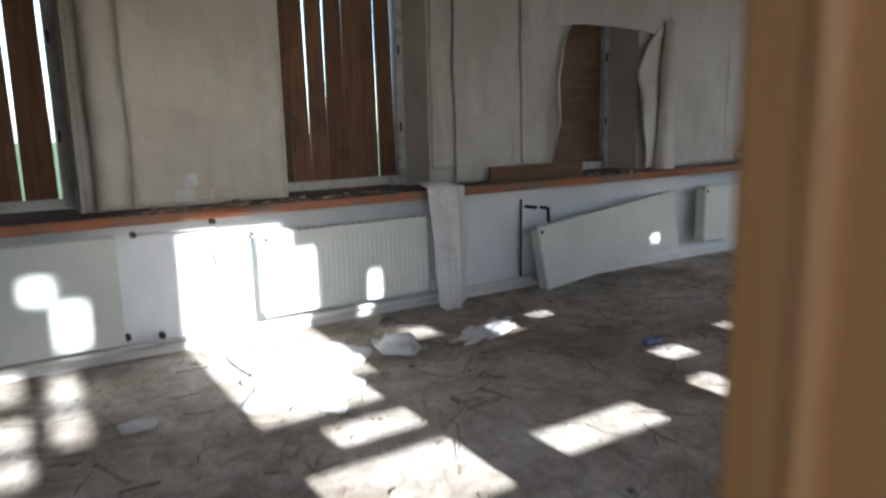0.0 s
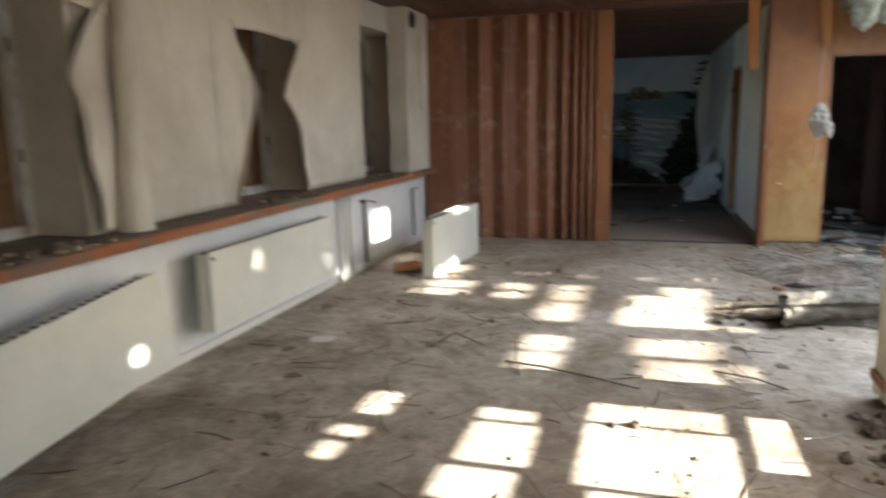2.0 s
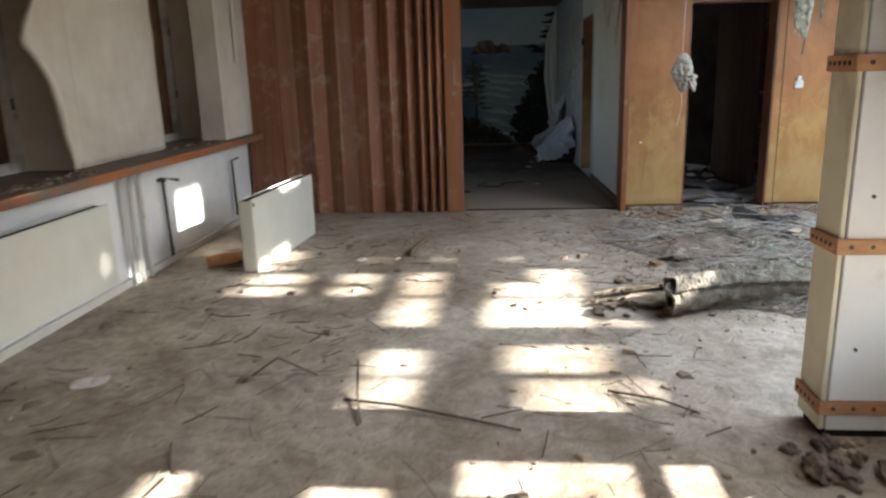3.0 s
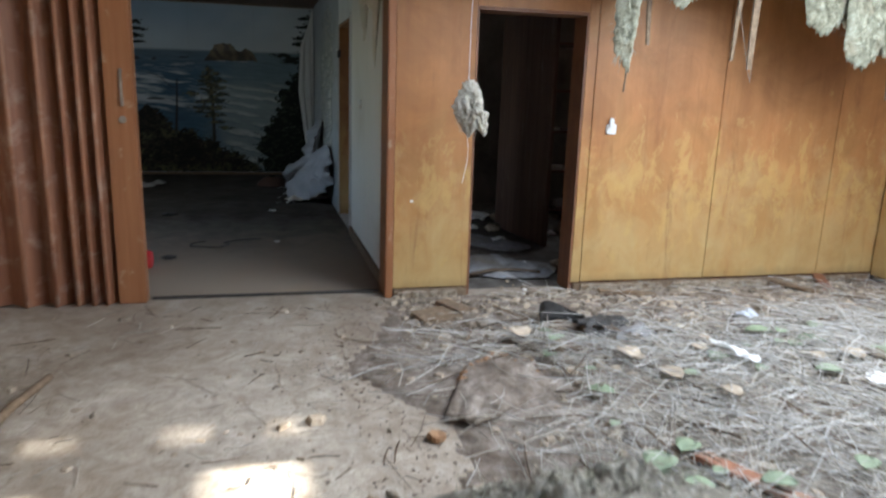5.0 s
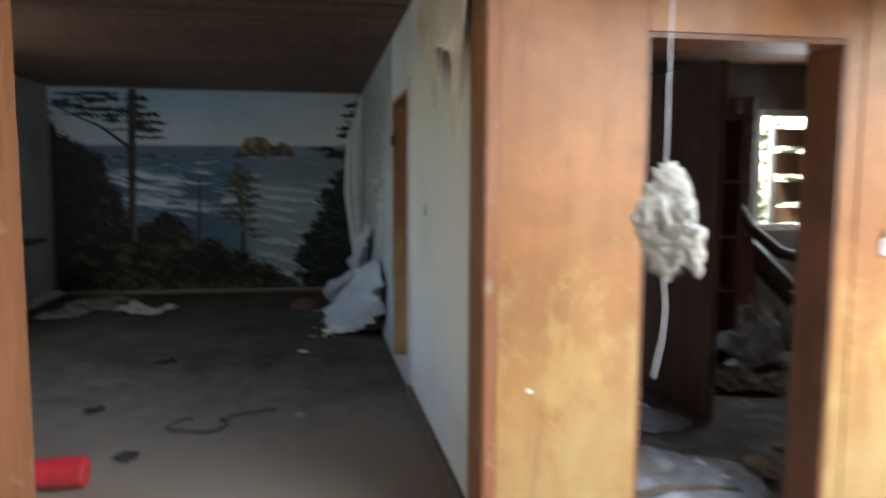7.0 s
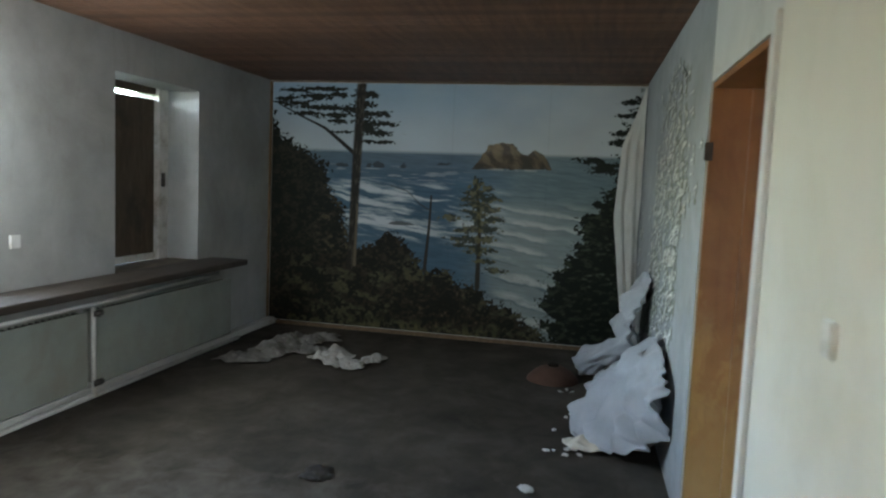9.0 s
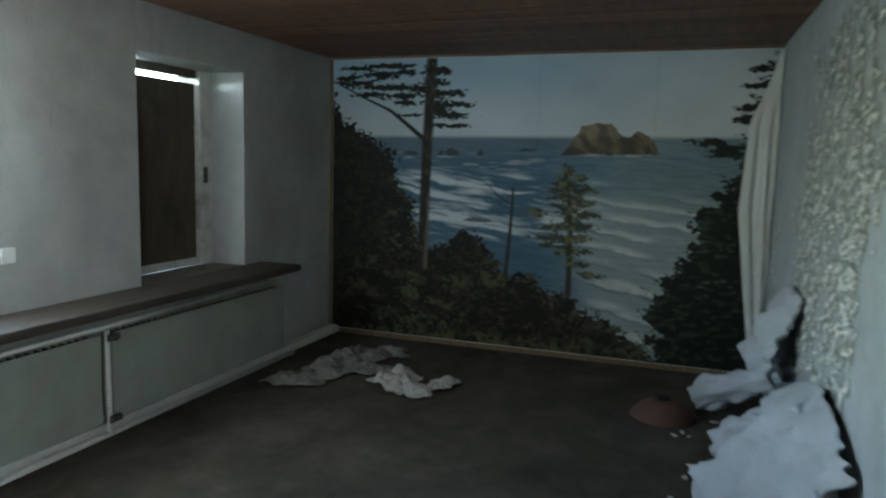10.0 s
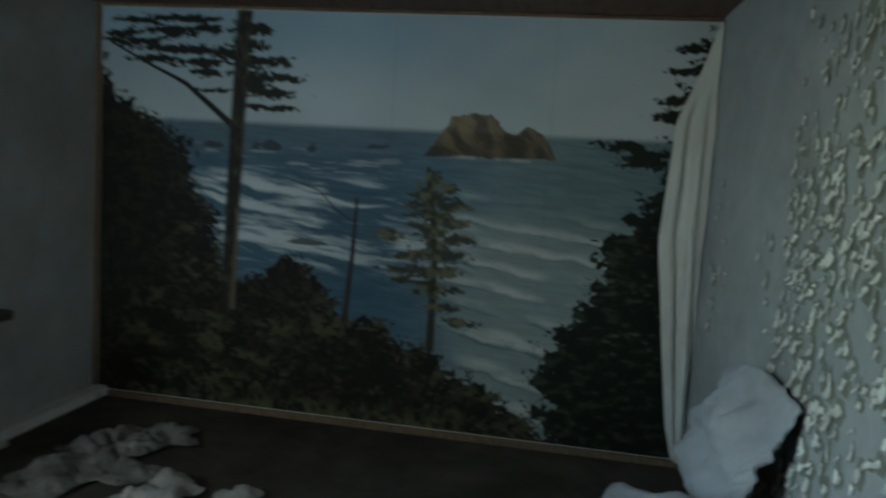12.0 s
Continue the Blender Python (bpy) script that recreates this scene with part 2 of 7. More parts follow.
# ---- mesh helpers ----
def box(bm, x0, x1, y0, y1, z0, z1):
    vs = [bm.verts.new((x, y, z)) for z in (z0, z1) for y in (y0, y1) for x in (x0, x1)]
    for f in ((0, 2, 3, 1), (4, 5, 7, 6), (0, 1, 5, 4), (1, 3, 7, 5), (3, 2, 6, 7), (2, 0, 4, 6)):
        bm.faces.new([vs[i] for i in f])
    return vs


def boxes(*args, bevel=0.0):
    bm = bmesh.new()
    for a in args:
        box(bm, *a)
    if bevel:
        bmesh.ops.bevel(bm, geom=list(bm.edges), offset=bevel, segments=2, affect="EDGES", clamp_overlap=True)
    return bm


def tube(bm, pts, r, n=8, r_end=None):
    """A round tube along points; r may taper to r_end."""
    pts = [Vector(p) for p in pts]
    rings = []
    for i, p in enumerate(pts):
        d = (pts[min(i + 1, len(pts) - 1)] - pts[max(i - 1, 0)]).normalized()
        side = d.orthogonal().normalized()
        if i and rings:
            ref = (rings[-1][0].co - pts[i - 1])
            ref = ref - d * ref.dot(d)
            if ref.length > 1e-6:
                side = ref.normalized()
        up = d.cross(side)
        rr = r if r_end is None else r + (r_end - r) * i / (len(pts) - 1)
        rings.append([bm.verts.new(p + rr * (math.cos(a) * side + math.sin(a) * up)) for a in [2 * math.pi * k / n for k in range(n)]])
    for a, b in zip(rings, rings[1:]):
        for k in range(n):
            bm.faces.new((a[k], a[(k + 1) % n], b[(k + 1) % n], b[k]))
    bm.faces.new(rings[0][::-1])
    bm.faces.new(rings[-1])


def link(name, bm, material, smooth=False):
    bmesh.ops.recalc_face_normals(bm, faces=list(bm.faces))
    me = bpy.data.meshes.new(name)
    bm.to_mesh(me)
    bm.free()
    me.materials.append(material)
    if smooth:
        for p in me.polygons:
            p.use_smooth = True
    return new(name, me)


def part(name, bm, material, parent, label="", smooth=False):
    ob = link(name, bm, material, smooth)
    ob.parent = parent
    ob.matrix_parent_inverse = parent.matrix_basis.inverted()
    if label:
        ob["label"] = label
    return ob


def thing(name, label, category, base=(0, 0, 0), group="", kind=""):
    ob = new(name)
    ob.empty_display_size = 0.1
    ob.location = base
    return tagged(ob, label, category, group, kind)


def single(name, bm, material, label, category, group="", kind="", smooth=False):
    return tagged(link(name, bm, material, smooth), label, category, group, kind)


def structure(name, bm, material, label, category):
    return tagged(link(name, bm, material), label, category, "", "structure")


def holed(axis, a0, a1, u0, u1, z0, z1, holes):
    """A wall as one mesh: thickness a0..a1 across the axis, u0..u1 along it, with rectangular holes (u0, u1, z0, z1)."""
    us = sorted({u0, u1, *(min(max(v, u0), u1) for h in holes for v in h[:2])})
    zs = sorted({z0, z1, *(min(max(v, z0), z1) for h in holes for v in h[2:])})
    solid = {}
    for i in range(len(us) - 1):
        for k in range(len(zs) - 1):
            u, z = (us[i] + us[i + 1]) / 2, (zs[k] + zs[k + 1]) / 2
            solid[i, k] = not any(h[0] < u < h[1] and h[2] < z < h[3] for h in holes)
    bm = bmesh.new()
    cache = {}

    def v(i, k, s):
        if (i, k, s) not in cache:
            a = (a0, a1)[s]
            cache[i, k, s] = bm.verts.new((a, us[i], zs[k]) if axis == "x" else (us[i], a, zs[k]))
        return cache[i, k, s]
    for (i, k), on in solid.items():
        if not on:
            continue
        for s in (0, 1):
            bm.faces.new((v(i, k, s), v(i + 1, k, s), v(i + 1, k + 1, s), v(i, k + 1, s)))
        for di, dk, c0, c1 in ((-1, 0, (0, 0), (0, 1)), (1, 0, (1, 0), (1, 1)), (0, -1, (0, 0), (1, 0)), (0, 1, (0, 1), (1, 1))):
            if not solid.get((i + di, k + dk), False):
                p, q = (i + c0[0], k + c0[1]), (i + c1[0], k + c1[1])
                bm.faces.new((v(*p, 0), v(*q, 0), v(*q, 1), v(*p, 1)))
    return bm


# ---- the large structure ----
CEIL = 2.56
CEIL2 = 2.51
UP, PAR, FRM, OUT = 5.17, 5.03, 5.50, 5.78
WINDOWS = [(-0.10, 0.95, 2.28), (2.13, 3.18, 2.30), (4.20, 5.27, 2.2), (6.66, 7.68, 2.2), (8.87, 9.95, 2.3), (14.62, 15.68, 2.22)]

structure("ground", boxes((-80, 80, -80, 80, -0.5, -0.12)), GRASS, "rough grass outside the building", "ground")
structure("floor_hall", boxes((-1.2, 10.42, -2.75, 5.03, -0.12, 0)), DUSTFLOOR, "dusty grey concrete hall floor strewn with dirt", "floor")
structure("floor_mural_room", boxes((10.424, 17.0, 1.26, 5.17, -0.12, -0.004)), DARKFLOOR, "dull dark linoleum floor with dust, painted lighter where the hall lights it", "floor")
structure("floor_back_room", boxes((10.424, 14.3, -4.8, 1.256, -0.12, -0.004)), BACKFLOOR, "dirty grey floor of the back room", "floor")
structure("wall_north_parapet", boxes((-1.2, 10.42, PAR, OUT, -0.12, 0.775)), PARAPET, "white painted parapet below the hall windows", "wall")
structure("wall_north", holed("y", UP, OUT, -1.2, 10.42, 0.775, CEIL, [(a, b, 0.0, t) for a, b, t in WINDOWS[:5]]), WALLPAPER,
          "stained off-white papered wall between the hall windows", "wall")
structure("wall_west", boxes((-1.4, -1.2, 0.96, OUT, -0.12, CEIL)), PLASTER, "dirty white end wall", "wall")
# unseen south side: gaps in its boarded openings, set to throw the sun patches
SOUTH = [(0.15, 1.13, 0.0, 2.4), (1.41, 2.02, 0.76, 0.98), (1.62, 2.02, 1.04, 1.14), (1.41, 2.0, 1.2, 2.48), (2.0, 2.14, 1.36, 2.26),
         (2.32, 2.9, 0.79, 0.9), (3.3, 3.5, 0.8, 0.92), (2.55, 2.75, 1.51, 1.61), (2.5, 2.58, 1.81, 2.06), (3.0, 3.22, 1.41, 1.49),
         (3.42, 3.6, 1.48, 1.53), (3.5, 3.72, 1.01, 1.09), (4.2, 4.38, 1.08, 1.14), (4.05, 4.4, 0.78, 0.86), (5.16, 5.75, 0.35, 0.44),
         (4.62, 4.84, 0.47, 0.72), (4.88, 5.44, 0.46, 0.75), (5.47, 5.73, 0.47, 0.75), (4.66, 4.90, 0.835, 0.98), (4.96, 5.34, 0.825, 0.97), (5.38, 5.50, 0.84, 0.97),
         (5.30, 5.57, 1.15, 1.23), (5.05, 5.15, 1.16, 1.24), (4.83, 4.98, 1.18, 1.23), (4.95, 5.03, 1.92, 1.99),
         (5.26, 5.32, 1.92, 1.99)]
structure("wall_south", holed("y", 0.96, 1.0, -1.2, 5.88, -0.12, CEIL, SOUTH), PLASTER, "unseen dirty plastered wall, its boarded gaps set to throw sun patches", "wall")
# Unseen porch, added to keep the sun off the doorway but for spots.
structure("wall_porch_south", holed("y", -1.24, -1.2, -0.6, 1.40, -0.12, 3.5,
          [(0.42, 0.56, 2.20, 2.31), (0.40, 0.56, 2.36, 2.51), (0.42, 0.55, 2.62, 2.78), (0.66, 0.79, 2.32, 2.49), (0.68, 0.80, 2.54, 2.74), (0.62, 0.74, 3.12, 3.24), (0.75, 0.88, 2.86, 3.10), (0.2, 0.3, 2.6, 3.1)]), PLASTER, "unseen plastered porch wall added to block the sun", "wall")
structure("wall_porch_east", boxes((1.36, 1.40, -1.3, 0.955, -0.12, 3.5)), PLASTER, "unseen plastered porch side wall added to block the sun", "wall")
structure("ceiling_porch", boxes((-0.7, 1.40, -1.3, 0.955, 3.5, 3.6)), CEILWOOD, "unseen brown porch ceiling added to block the sun", "ceiling")
# the collapsed bay behind the column
# Holes of an added, unseen high wall, set by where sun patches fall.
BAY = [(6.46, 6.78, 2.08, 2.29), (6.06, 6.37, 2.08, 2.26), (6.42, 6.71, 2.48, 2.58), (6.03, 6.37, 2.48, 2.58), (6.15, 6.40, 2.01, 2.055),
       (7.06, 7.48, 1.97, 2.04), (7.06, 7.55, 2.07, 2.34), (7.07, 7.56, 2.48, 2.585),
       (7.59, 7.88, 2.07, 2.32), (7.90, 8.2, 2.07, 2.21), (7.62, 8.12, 2.48, 2.58), (7.62, 8.1, 2.68, 2.78), (7.62, 8.1, 2.9, 3.07),
       (8.42, 8.58, 2.07, 2.1), (8.42, 8.58, 2.25, 2.28), (8.42, 8.56, 2.48, 2.51), (8.4, 8.56, 2.69, 2.72),
       (8.2, 8.75, 3.0, 3.12), (8.70, 9.12, 3.57, 3.90), (7.88, 7.98, 3.44, 3.52), (9.0, 9.12, 2.5, 2.53), (6.2, 6.25, 3.82, 3.87), (7.19, 7.23, 3.62, 3.66)]
structure("wall_bay_south", holed("y", -2.69, -2.65, 5.68, 10.5, -0.12, 4.2, BAY), PLASTER, "unseen high screen wall added to shape the sun in the bay", "wall")
structure("wall_bay_west", boxes((5.68, 5.87, -2.64, 0.955, -0.12, CEIL)), PLASTER, "plastered side wall of the bay", "wall")
structure("wall_bay_east_end", boxes((10.28, 10.5, -4.8, -2.65, -0.12, CEIL)), PLASTER, "plain plaster wall", "wall")

# panelled wall with a doorway
structure("wall_panelled_core", holed("x", 10.30, 10.48, -2.65, 1.30, 0.0, CEIL + 0.04, [(-0.01, 0.765, 0.0, 1.925)]), DARKDOOR, "timber core of the panelled wall", "wall")
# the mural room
structure("wall_mural_room_north", holed("y", 5.18, OUT, 10.42, 17.2, 0.74, CEIL2 + 0.1, [(14.62, 15.68, 0.0, 2.22), (12.45, 13.5, 0.0, 2.22)]), SHADEDWALL, "pale grey wall with one window, painted darker for its shade", "wall")
structure("wall_mural_room_parapet", boxes((10.42, 17.2, 5.172, OUT, -0.12, 0.738)), SHADEDWALL, "painted parapet below the window, in the wall's shaded grey", "wall")
structure("wall_mural", boxes((17.0, 17.2, 1.14, 5.18, -0.12, CEIL2 + 0.1)), BLUEWALL, "end wall that carries the photo mural", "wall")
wall_room_south = structure("wall_mural_room_south", holed("y", 1.14, 1.36, 10.5, 17.0, -0.12, CEIL2 + 0.1, [(12.47, 13.52, 0.0, 2.02)]), BLUEWALL,
                            "pale blue-grey wall with a doorway and peeling paint", "wall")
structure("wall_back_room_east", holed("x", 14.1, 14.3, -4.8, 1.14, -0.12, CEIL2 + 0.1, [(-3.3, -2.15, 0.95, 2.1)]), DARKWALL, "back room wall with a window", "wall")
structure("wall_back_room_south", boxes((10.5, 14.3, -5.0, -4.8, -0.12, CEIL2 + 0.1)), DARKWALL, "back room wall", "wall")


def askew(*obs):
    """Lays things along the mural room's south wall, which runs slightly out of square with the hall."""
    for top in obs:
        for o in (top, *top.children_recursive):
            if o.type == "MESH":
                for v in o.data.vertices:
                    v.co.y += 0.022 * (v.co.x - 13.0)


def boarded_ceiling(name, x0, x1, y0, y1, z, width, along, label, cut=None):
    bm = bmesh.new()
    n = int(((y1 - y0) if along == "x" else (x1 - x0)) / width)
    for i in range(n + 1):
        dz = random.uniform(-0.002, 0.002)
        if along == "x":
            a, b = y0 + i * width, min(y0 + (i + 1) * width - 0.006, y1)
            if b - a < 0.01:
                continue
            xa, xb = x0, x1
            if cut:
                xb = cut(a)
                if xb - xa < 0.2:
                    continue
            box(bm, xa, xb, a, b, z + dz, z + 0.02 + dz)
        else:
            a, b = x0 + i * width, min(x0 + (i + 1) * width - 0.006, x1)
            if b - a > 0.01:
                box(bm, a, b, y0, y1, z + dz, z + 0.02 + dz)
    box(bm, x0, x1 if not cut else min(x1, 6.3), y0, y1, z + 0.03, z + 0.12)
    return tagged(link(name, bm, CEILWOOD), label, "ceiling", "", "structure")


boarded_ceiling("ceiling_hall", -1.2, 10.42, 1.0, UP, CEIL, 0.11, "x", "dark brown boarded hall ceiling")
boarded_ceiling("ceiling_mural_room", 10.5, 17.0, 1.24, 5.18, CEIL2, 0.11, "y", "dark brown boarded ceiling of the mural room")
structure("ceiling_back_room", boxes((10.5, 14.3, -4.8, 1.14, CEIL2, CEIL2 + 0.1)), CEILWOOD, "dark ceiling of the back room", "ceiling")
structure("opening_head", boxes((10.33, 10.5, 1.30, 5.17, 2.50, 2.6)), DARKDOOR, "dark timber head over the folding partition", "trim")

# sills
hall_sill = thing("window_sill_hall", "long reddish-brown wooden window sill covered in dust", "window sill", (5, 5, 0.775), kind="structure")
part("nosing", boxes((-1.2, 10.30, 4.83, 4.87, 0.77, 0.822), bevel=0.006), SILLWOOD, hall_sill, "worn reddish-brown front edge")
part("board", boxes((-1.2, 10.30, 4.872, 5.168, 0.776, 0.82)), SILLDUST, hall_sill, "dust-covered sill board")
for a, b, t in WINDOWS[:5]:
    part("reveal_board", boxes((a + 0.005, b - 0.005, 5.17, FRM, 0.776, 0.818)), SILLDUST, hall_sill)
room_sill = thing("window_sill_room", "dark brown wooden window sill under a layer of dust", "window sill", (14, 5, 0.74), kind="structure")
part("board", boxes((10.6, 15.9, 4.82, 5.175, 0.742, 0.79), bevel=0.006), ROOMSILL, room_sill)
part("reveal_board", boxes((14.625, 15.675, 5.18, FRM, 0.742, 0.785)), SILLDUST, room_sill)

# ---- more materials ----
PAPER = surface("torn_paper", [(0.3, (0.62, 0.60, 0.57)), (0.7, (0.76, 0.75, 0.73))], 6.0, rough=0.9, dirt=(0.45, 0.40, 0.33), dirt_scale=3.0,
                dirt_amount=(0.58, 0.85), bump=0.3, bump_scale=20)
PAPERBLUE = surface("blue_white_paper", [(0.3, (0.38, 0.40, 0.43)), (0.7, (0.50, 0.52, 0.55))], 5.0, rough=0.85, dirt=(0.40, 0.40, 0.41), dirt_scale=3.0,
                    dirt_amount=(0.6, 0.9), bump=0.2, bump_scale=20)
WOOL = surface("mineral_wool", [(0.25, (0.15, 0.145, 0.10)), (0.5, (0.33, 0.325, 0.24)), (0.75, (0.52, 0.515, 0.42))], 26.0, rough=1.0, bump=1.0, bump_scale=120,
               dirt=(0.30, 0.24, 0.16), dirt_scale=5.0, dirt_amount=(0.55, 0.8))
STRAW = surface("straw_stalk", [(0.2, (0.27, 0.24, 0.19)), (0.8, (0.47, 0.43, 0.37))], 5.0, rough=0.8, bump=0.0, island=0.45)
TWIG = surface("twig_bark", [(0.2, (0.07, 0.05, 0.035)), (0.8, (0.18, 0.13, 0.09))], 20.0, rough=0.9, bump=0.3, island=0.4)
CHIPS = surface("floor_chips", [(0.2, (0.16, 0.12, 0.085)), (0.6, (0.34, 0.28, 0.21)), (0.85, (0.52, 0.48, 0.40))], 14.0, rough=0.95, bump=0.2, island=0.55)
SOIL = surface("straw_soil", [(0.25, (0.09, 0.07, 0.052)), (0.5, (0.23, 0.19, 0.155)), (0.75, (0.40, 0.36, 0.32))], 9.0, rough=1.0, bump=1.0, bump_scale=90,
               dirt=(0.15, 0.11, 0.08), dirt_scale=2.2, speck=(0.08, 0.06, 0.045))
OLDWOOD = surface("weathered_wood", [(0.2, (0.10, 0.065, 0.04)), (0.6, (0.24, 0.17, 0.11)), (0.85, (0.40, 0.31, 0.22))], 6.0, (5, 5, 5), rough=0.9, bump=0.6,
                  dirt=(0.42, 0.22, 0.10), dirt_scale=6.0, dirt_amount=(0.6, 0.75))
RUBBER = surface("black_rubber", [(0.3, (0.02, 0.018, 0.016)), (0.7, (0.07, 0.065, 0.06))], 12.0, rough=0.6, bump=0.3)
GREENLEAF = surface("green_leaf", [(0.3, (0.13, 0.17, 0.10)), (0.7, (0.26, 0.31, 0.20))], 12.0, rough=0.6, bump=0.2, island=0.3)
REDPLASTIC = surface("red_plastic", [(0.3, (0.50, 0.02, 0.03)), (0.7, (0.62, 0.04, 0.05))], 8.0, rough=0.4, dirt=(0.3, 0.05, 0.05), dirt_scale=6, bump=0.05)
TERRA = surface("faded_lampshade", [(0.3, (0.085, 0.045, 0.032)), (0.7, (0.13, 0.07, 0.05))], 8.0, rough=0.8, bump=0.2)
STRAP = surface("brown_strap", [(0.3, (0.38, 0.19, 0.09)), (0.7, (0.52, 0.29, 0.15))], 6.0, (2, 2, 6), rough=0.7, bump=0.2)
WHITEPLASTIC = surface("white_plastic", [(0.3, (0.72, 0.72, 0.70)), (0.7, (0.82, 0.82, 0.80))], 9.0, rough=0.4, dirt=(0.5, 0.47, 0.4), dirt_scale=8, bump=0.05)
PIPEPAINT = surface("pipe_paint", [(0.3, (0.62, 0.61, 0.57)), (0.7, (0.72, 0.71, 0.67))], 6.0, rough=0.55, dirt=(0.35, 0.28, 0.2), dirt_scale=9, dirt_amount=(0.6, 0.75), bump=0.1)
PLYWOOD = surface("plywood", [(0.2, (0.13, 0.075, 0.04)), (0.5, (0.19, 0.115, 0.062)), (0.8, (0.25, 0.16, 0.09))], 2.0, (1.5, 1.5, 12), rough=0.7,
                  dirt=(0.15, 0.09, 0.05), dirt_scale=3.0, bump=0.15)
BLACKGAP = surface("dark_gap", [(0.3, (0.012, 0.010, 0.008)), (0.7, (0.03, 0.025, 0.02))], 9.0, rough=0.9, bump=0)
ORANGE = surface("orange_bottle", [(0.3, (0.55, 0.18, 0.05)), (0.7, (0.70, 0.42, 0.22))], 12.0, rough=0.4, bump=0.05)


MOULD = surface("mouldy_board", [(0.2, (0.05, 0.035, 0.025)), (0.6, (0.10, 0.075, 0.05)), (0.85, (0.16, 0.125, 0.09))], 4.0, (6, 6, 1.2), rough=0.85,
                dirt=(0.035, 0.03, 0.025), dirt_scale=3.0, bump=0.3)
WOOLWHITE = surface("pale_wool", [(0.25, (0.22, 0.19, 0.14)), (0.5, (0.44, 0.41, 0.34)), (0.75, (0.64, 0.62, 0.55))], 30.0, rough=1.0, bump=1.0, bump_scale=150,
                    dirt=(0.34, 0.27, 0.18), dirt_scale=9.0, dirt_amount=(0.56, 0.8))


def rnd(a, b):
    return random.uniform(a, b)


# ---- windows of the hall ----
def window(name, x0, x1, z1, label, board_mat, boards, y=FRM, z0=0.818, fw=0.06, gap=0.012, horizontal=False):
    w = thing(name, label, "window", ((x0 + x1) / 2, y, z0), kind="structure")
    d0, d1 = y, y + 0.07
    for nm, a in (("frame_jamb", (x0, x0 + fw, d0, d1, z0, z1)), ("frame_jamb", (x1 - fw, x1, d0, d1, z0, z1)),
                  ("frame_rail", (x0 + fw, x1 - fw, d0, d1, z0, z0 + fw)), ("frame_rail", (x0 + fw, x1 - fw, d0, d1, z1 - fw, z1))):
        part(nm, boxes(a, bevel=0.005), FRAMEPAINT, w)
    a, b, c, d = x0 + fw, x1 - fw, z0 + fw, z1 - fw
    bd0, bd1 = y + 0.05, y + 0.072
    if horizontal:
        for i in range(boards):
            h = (d - c) / boards
            part("board", boxes((a, b, bd0, bd1, c + i * h + 0.001, c + (i + 1) * h - gap * 0.1)), board_mat, w)
    else:
        wd = (b - a) / boards
        for i in range(boards):
            lean0, lean1 = rnd(-0.006, 0.006), rnd(-0.008, 0.008)
            bm = bmesh.new()
            vs = box(bm, a + i * wd + 0.001, a + (i + 1) * wd - gap, bd0 + rnd(0, 0.01), bd1 + 0.008, c - 0.02, d + 0.02)
            for v in vs:
                v.co.x += lean1 if v.co.z > 1.5 else lean0 + (gap * 0.55 if v.co.x > a + (i + 0.5) * wd and gap < 0.04 else 0)
            part("board", bm, board_mat, w)
    # frame hinge studs
    for z in (1.2, 1.75):
        part("hinge", boxes((x1 - fw + 0.01, x1 - fw + 0.025, d0 - 0.012, d0, z, z + 0.07), bevel=0.003), METALDARK, w)
    return w


window("window_1", -0.10, 0.95, 2.28, "window with a peeling frame closed by upright boards with bright gaps", BOARD, 5, gap=0.030)
window("window_2", 2.13, 3.18, 2.30, "window closed by upright brown boards with thin bright gaps", BOARD, 7, gap=0.015)
window("window_3", 4.20, 5.27, 2.20, "window closed by a plywood sheet behind torn wallpaper", PLYWOOD, 1, horizontal=True)
window("window_4", 6.66, 7.68, 2.20, "window with dark boards behind hanging wallpaper", BOARD, 5, gap=0.003)
window("window_5", 8.87, 9.95, 2.30, "window with weathered dark boards in a deep reveal", BOARD, 5, gap=0.006)
w6 = thing("window_6", "boarded window with a bright slit of daylight along its top", "window", (15.15, FRM, 0.785), kind="structure")
for nm, a in (("frame_jamb", (14.62, 14.68, FRM, FRM + 0.07, 0.785, 2.22)), ("frame_jamb", (15.55, 15.68, FRM - 0.03, FRM + 0.07, 0.785, 2.22)),
              ("frame_rail", (14.68, 15.55, FRM, FRM + 0.07, 0.785, 0.84))):
    part(nm, boxes(a, bevel=0.005), FRAMEPAINT, w6)
part("frame_rail", boxes((14.68, 15.55, FRM, FRM + 0.07, 2.165, 2.22), bevel=0.005), MOULD, w6)
part("board", boxes((14.68, 15.55, FRM + 0.02, FRM + 0.05, 0.84, 2.125)), MOULD, w6, "dark mouldy board")
part("handle", boxes((15.575, 15.60, FRM - 0.06, FRM - 0.03, 1.40, 1.52), bevel=0.005), METALDARK, w6)
w7 = thing("window_7", "open window of the mural room with a bare frame", "window", (13.0, FRM, 0.785), kind="structure")
for nm, a in (("frame_jamb", (12.45, 12.51, FRM, FRM + 0.07, 0.785, 2.22)), ("frame_jamb", (13.44, 13.5, FRM, FRM + 0.07, 0.785, 2.22)),
              ("frame_rail", (12.51, 13.44, FRM, FRM + 0.07, 0.785, 0.84)), ("frame_rail", (12.51, 13.44, FRM, FRM + 0.07, 2.16, 2.22))):
    part(nm, boxes(a, bevel=0.005), FRAMEPAINT, w7)
part("reveal_board", boxes((12.455, 13.495, 5.18, FRM, 0.742, 0.785)), SILLDUST, room_sill)
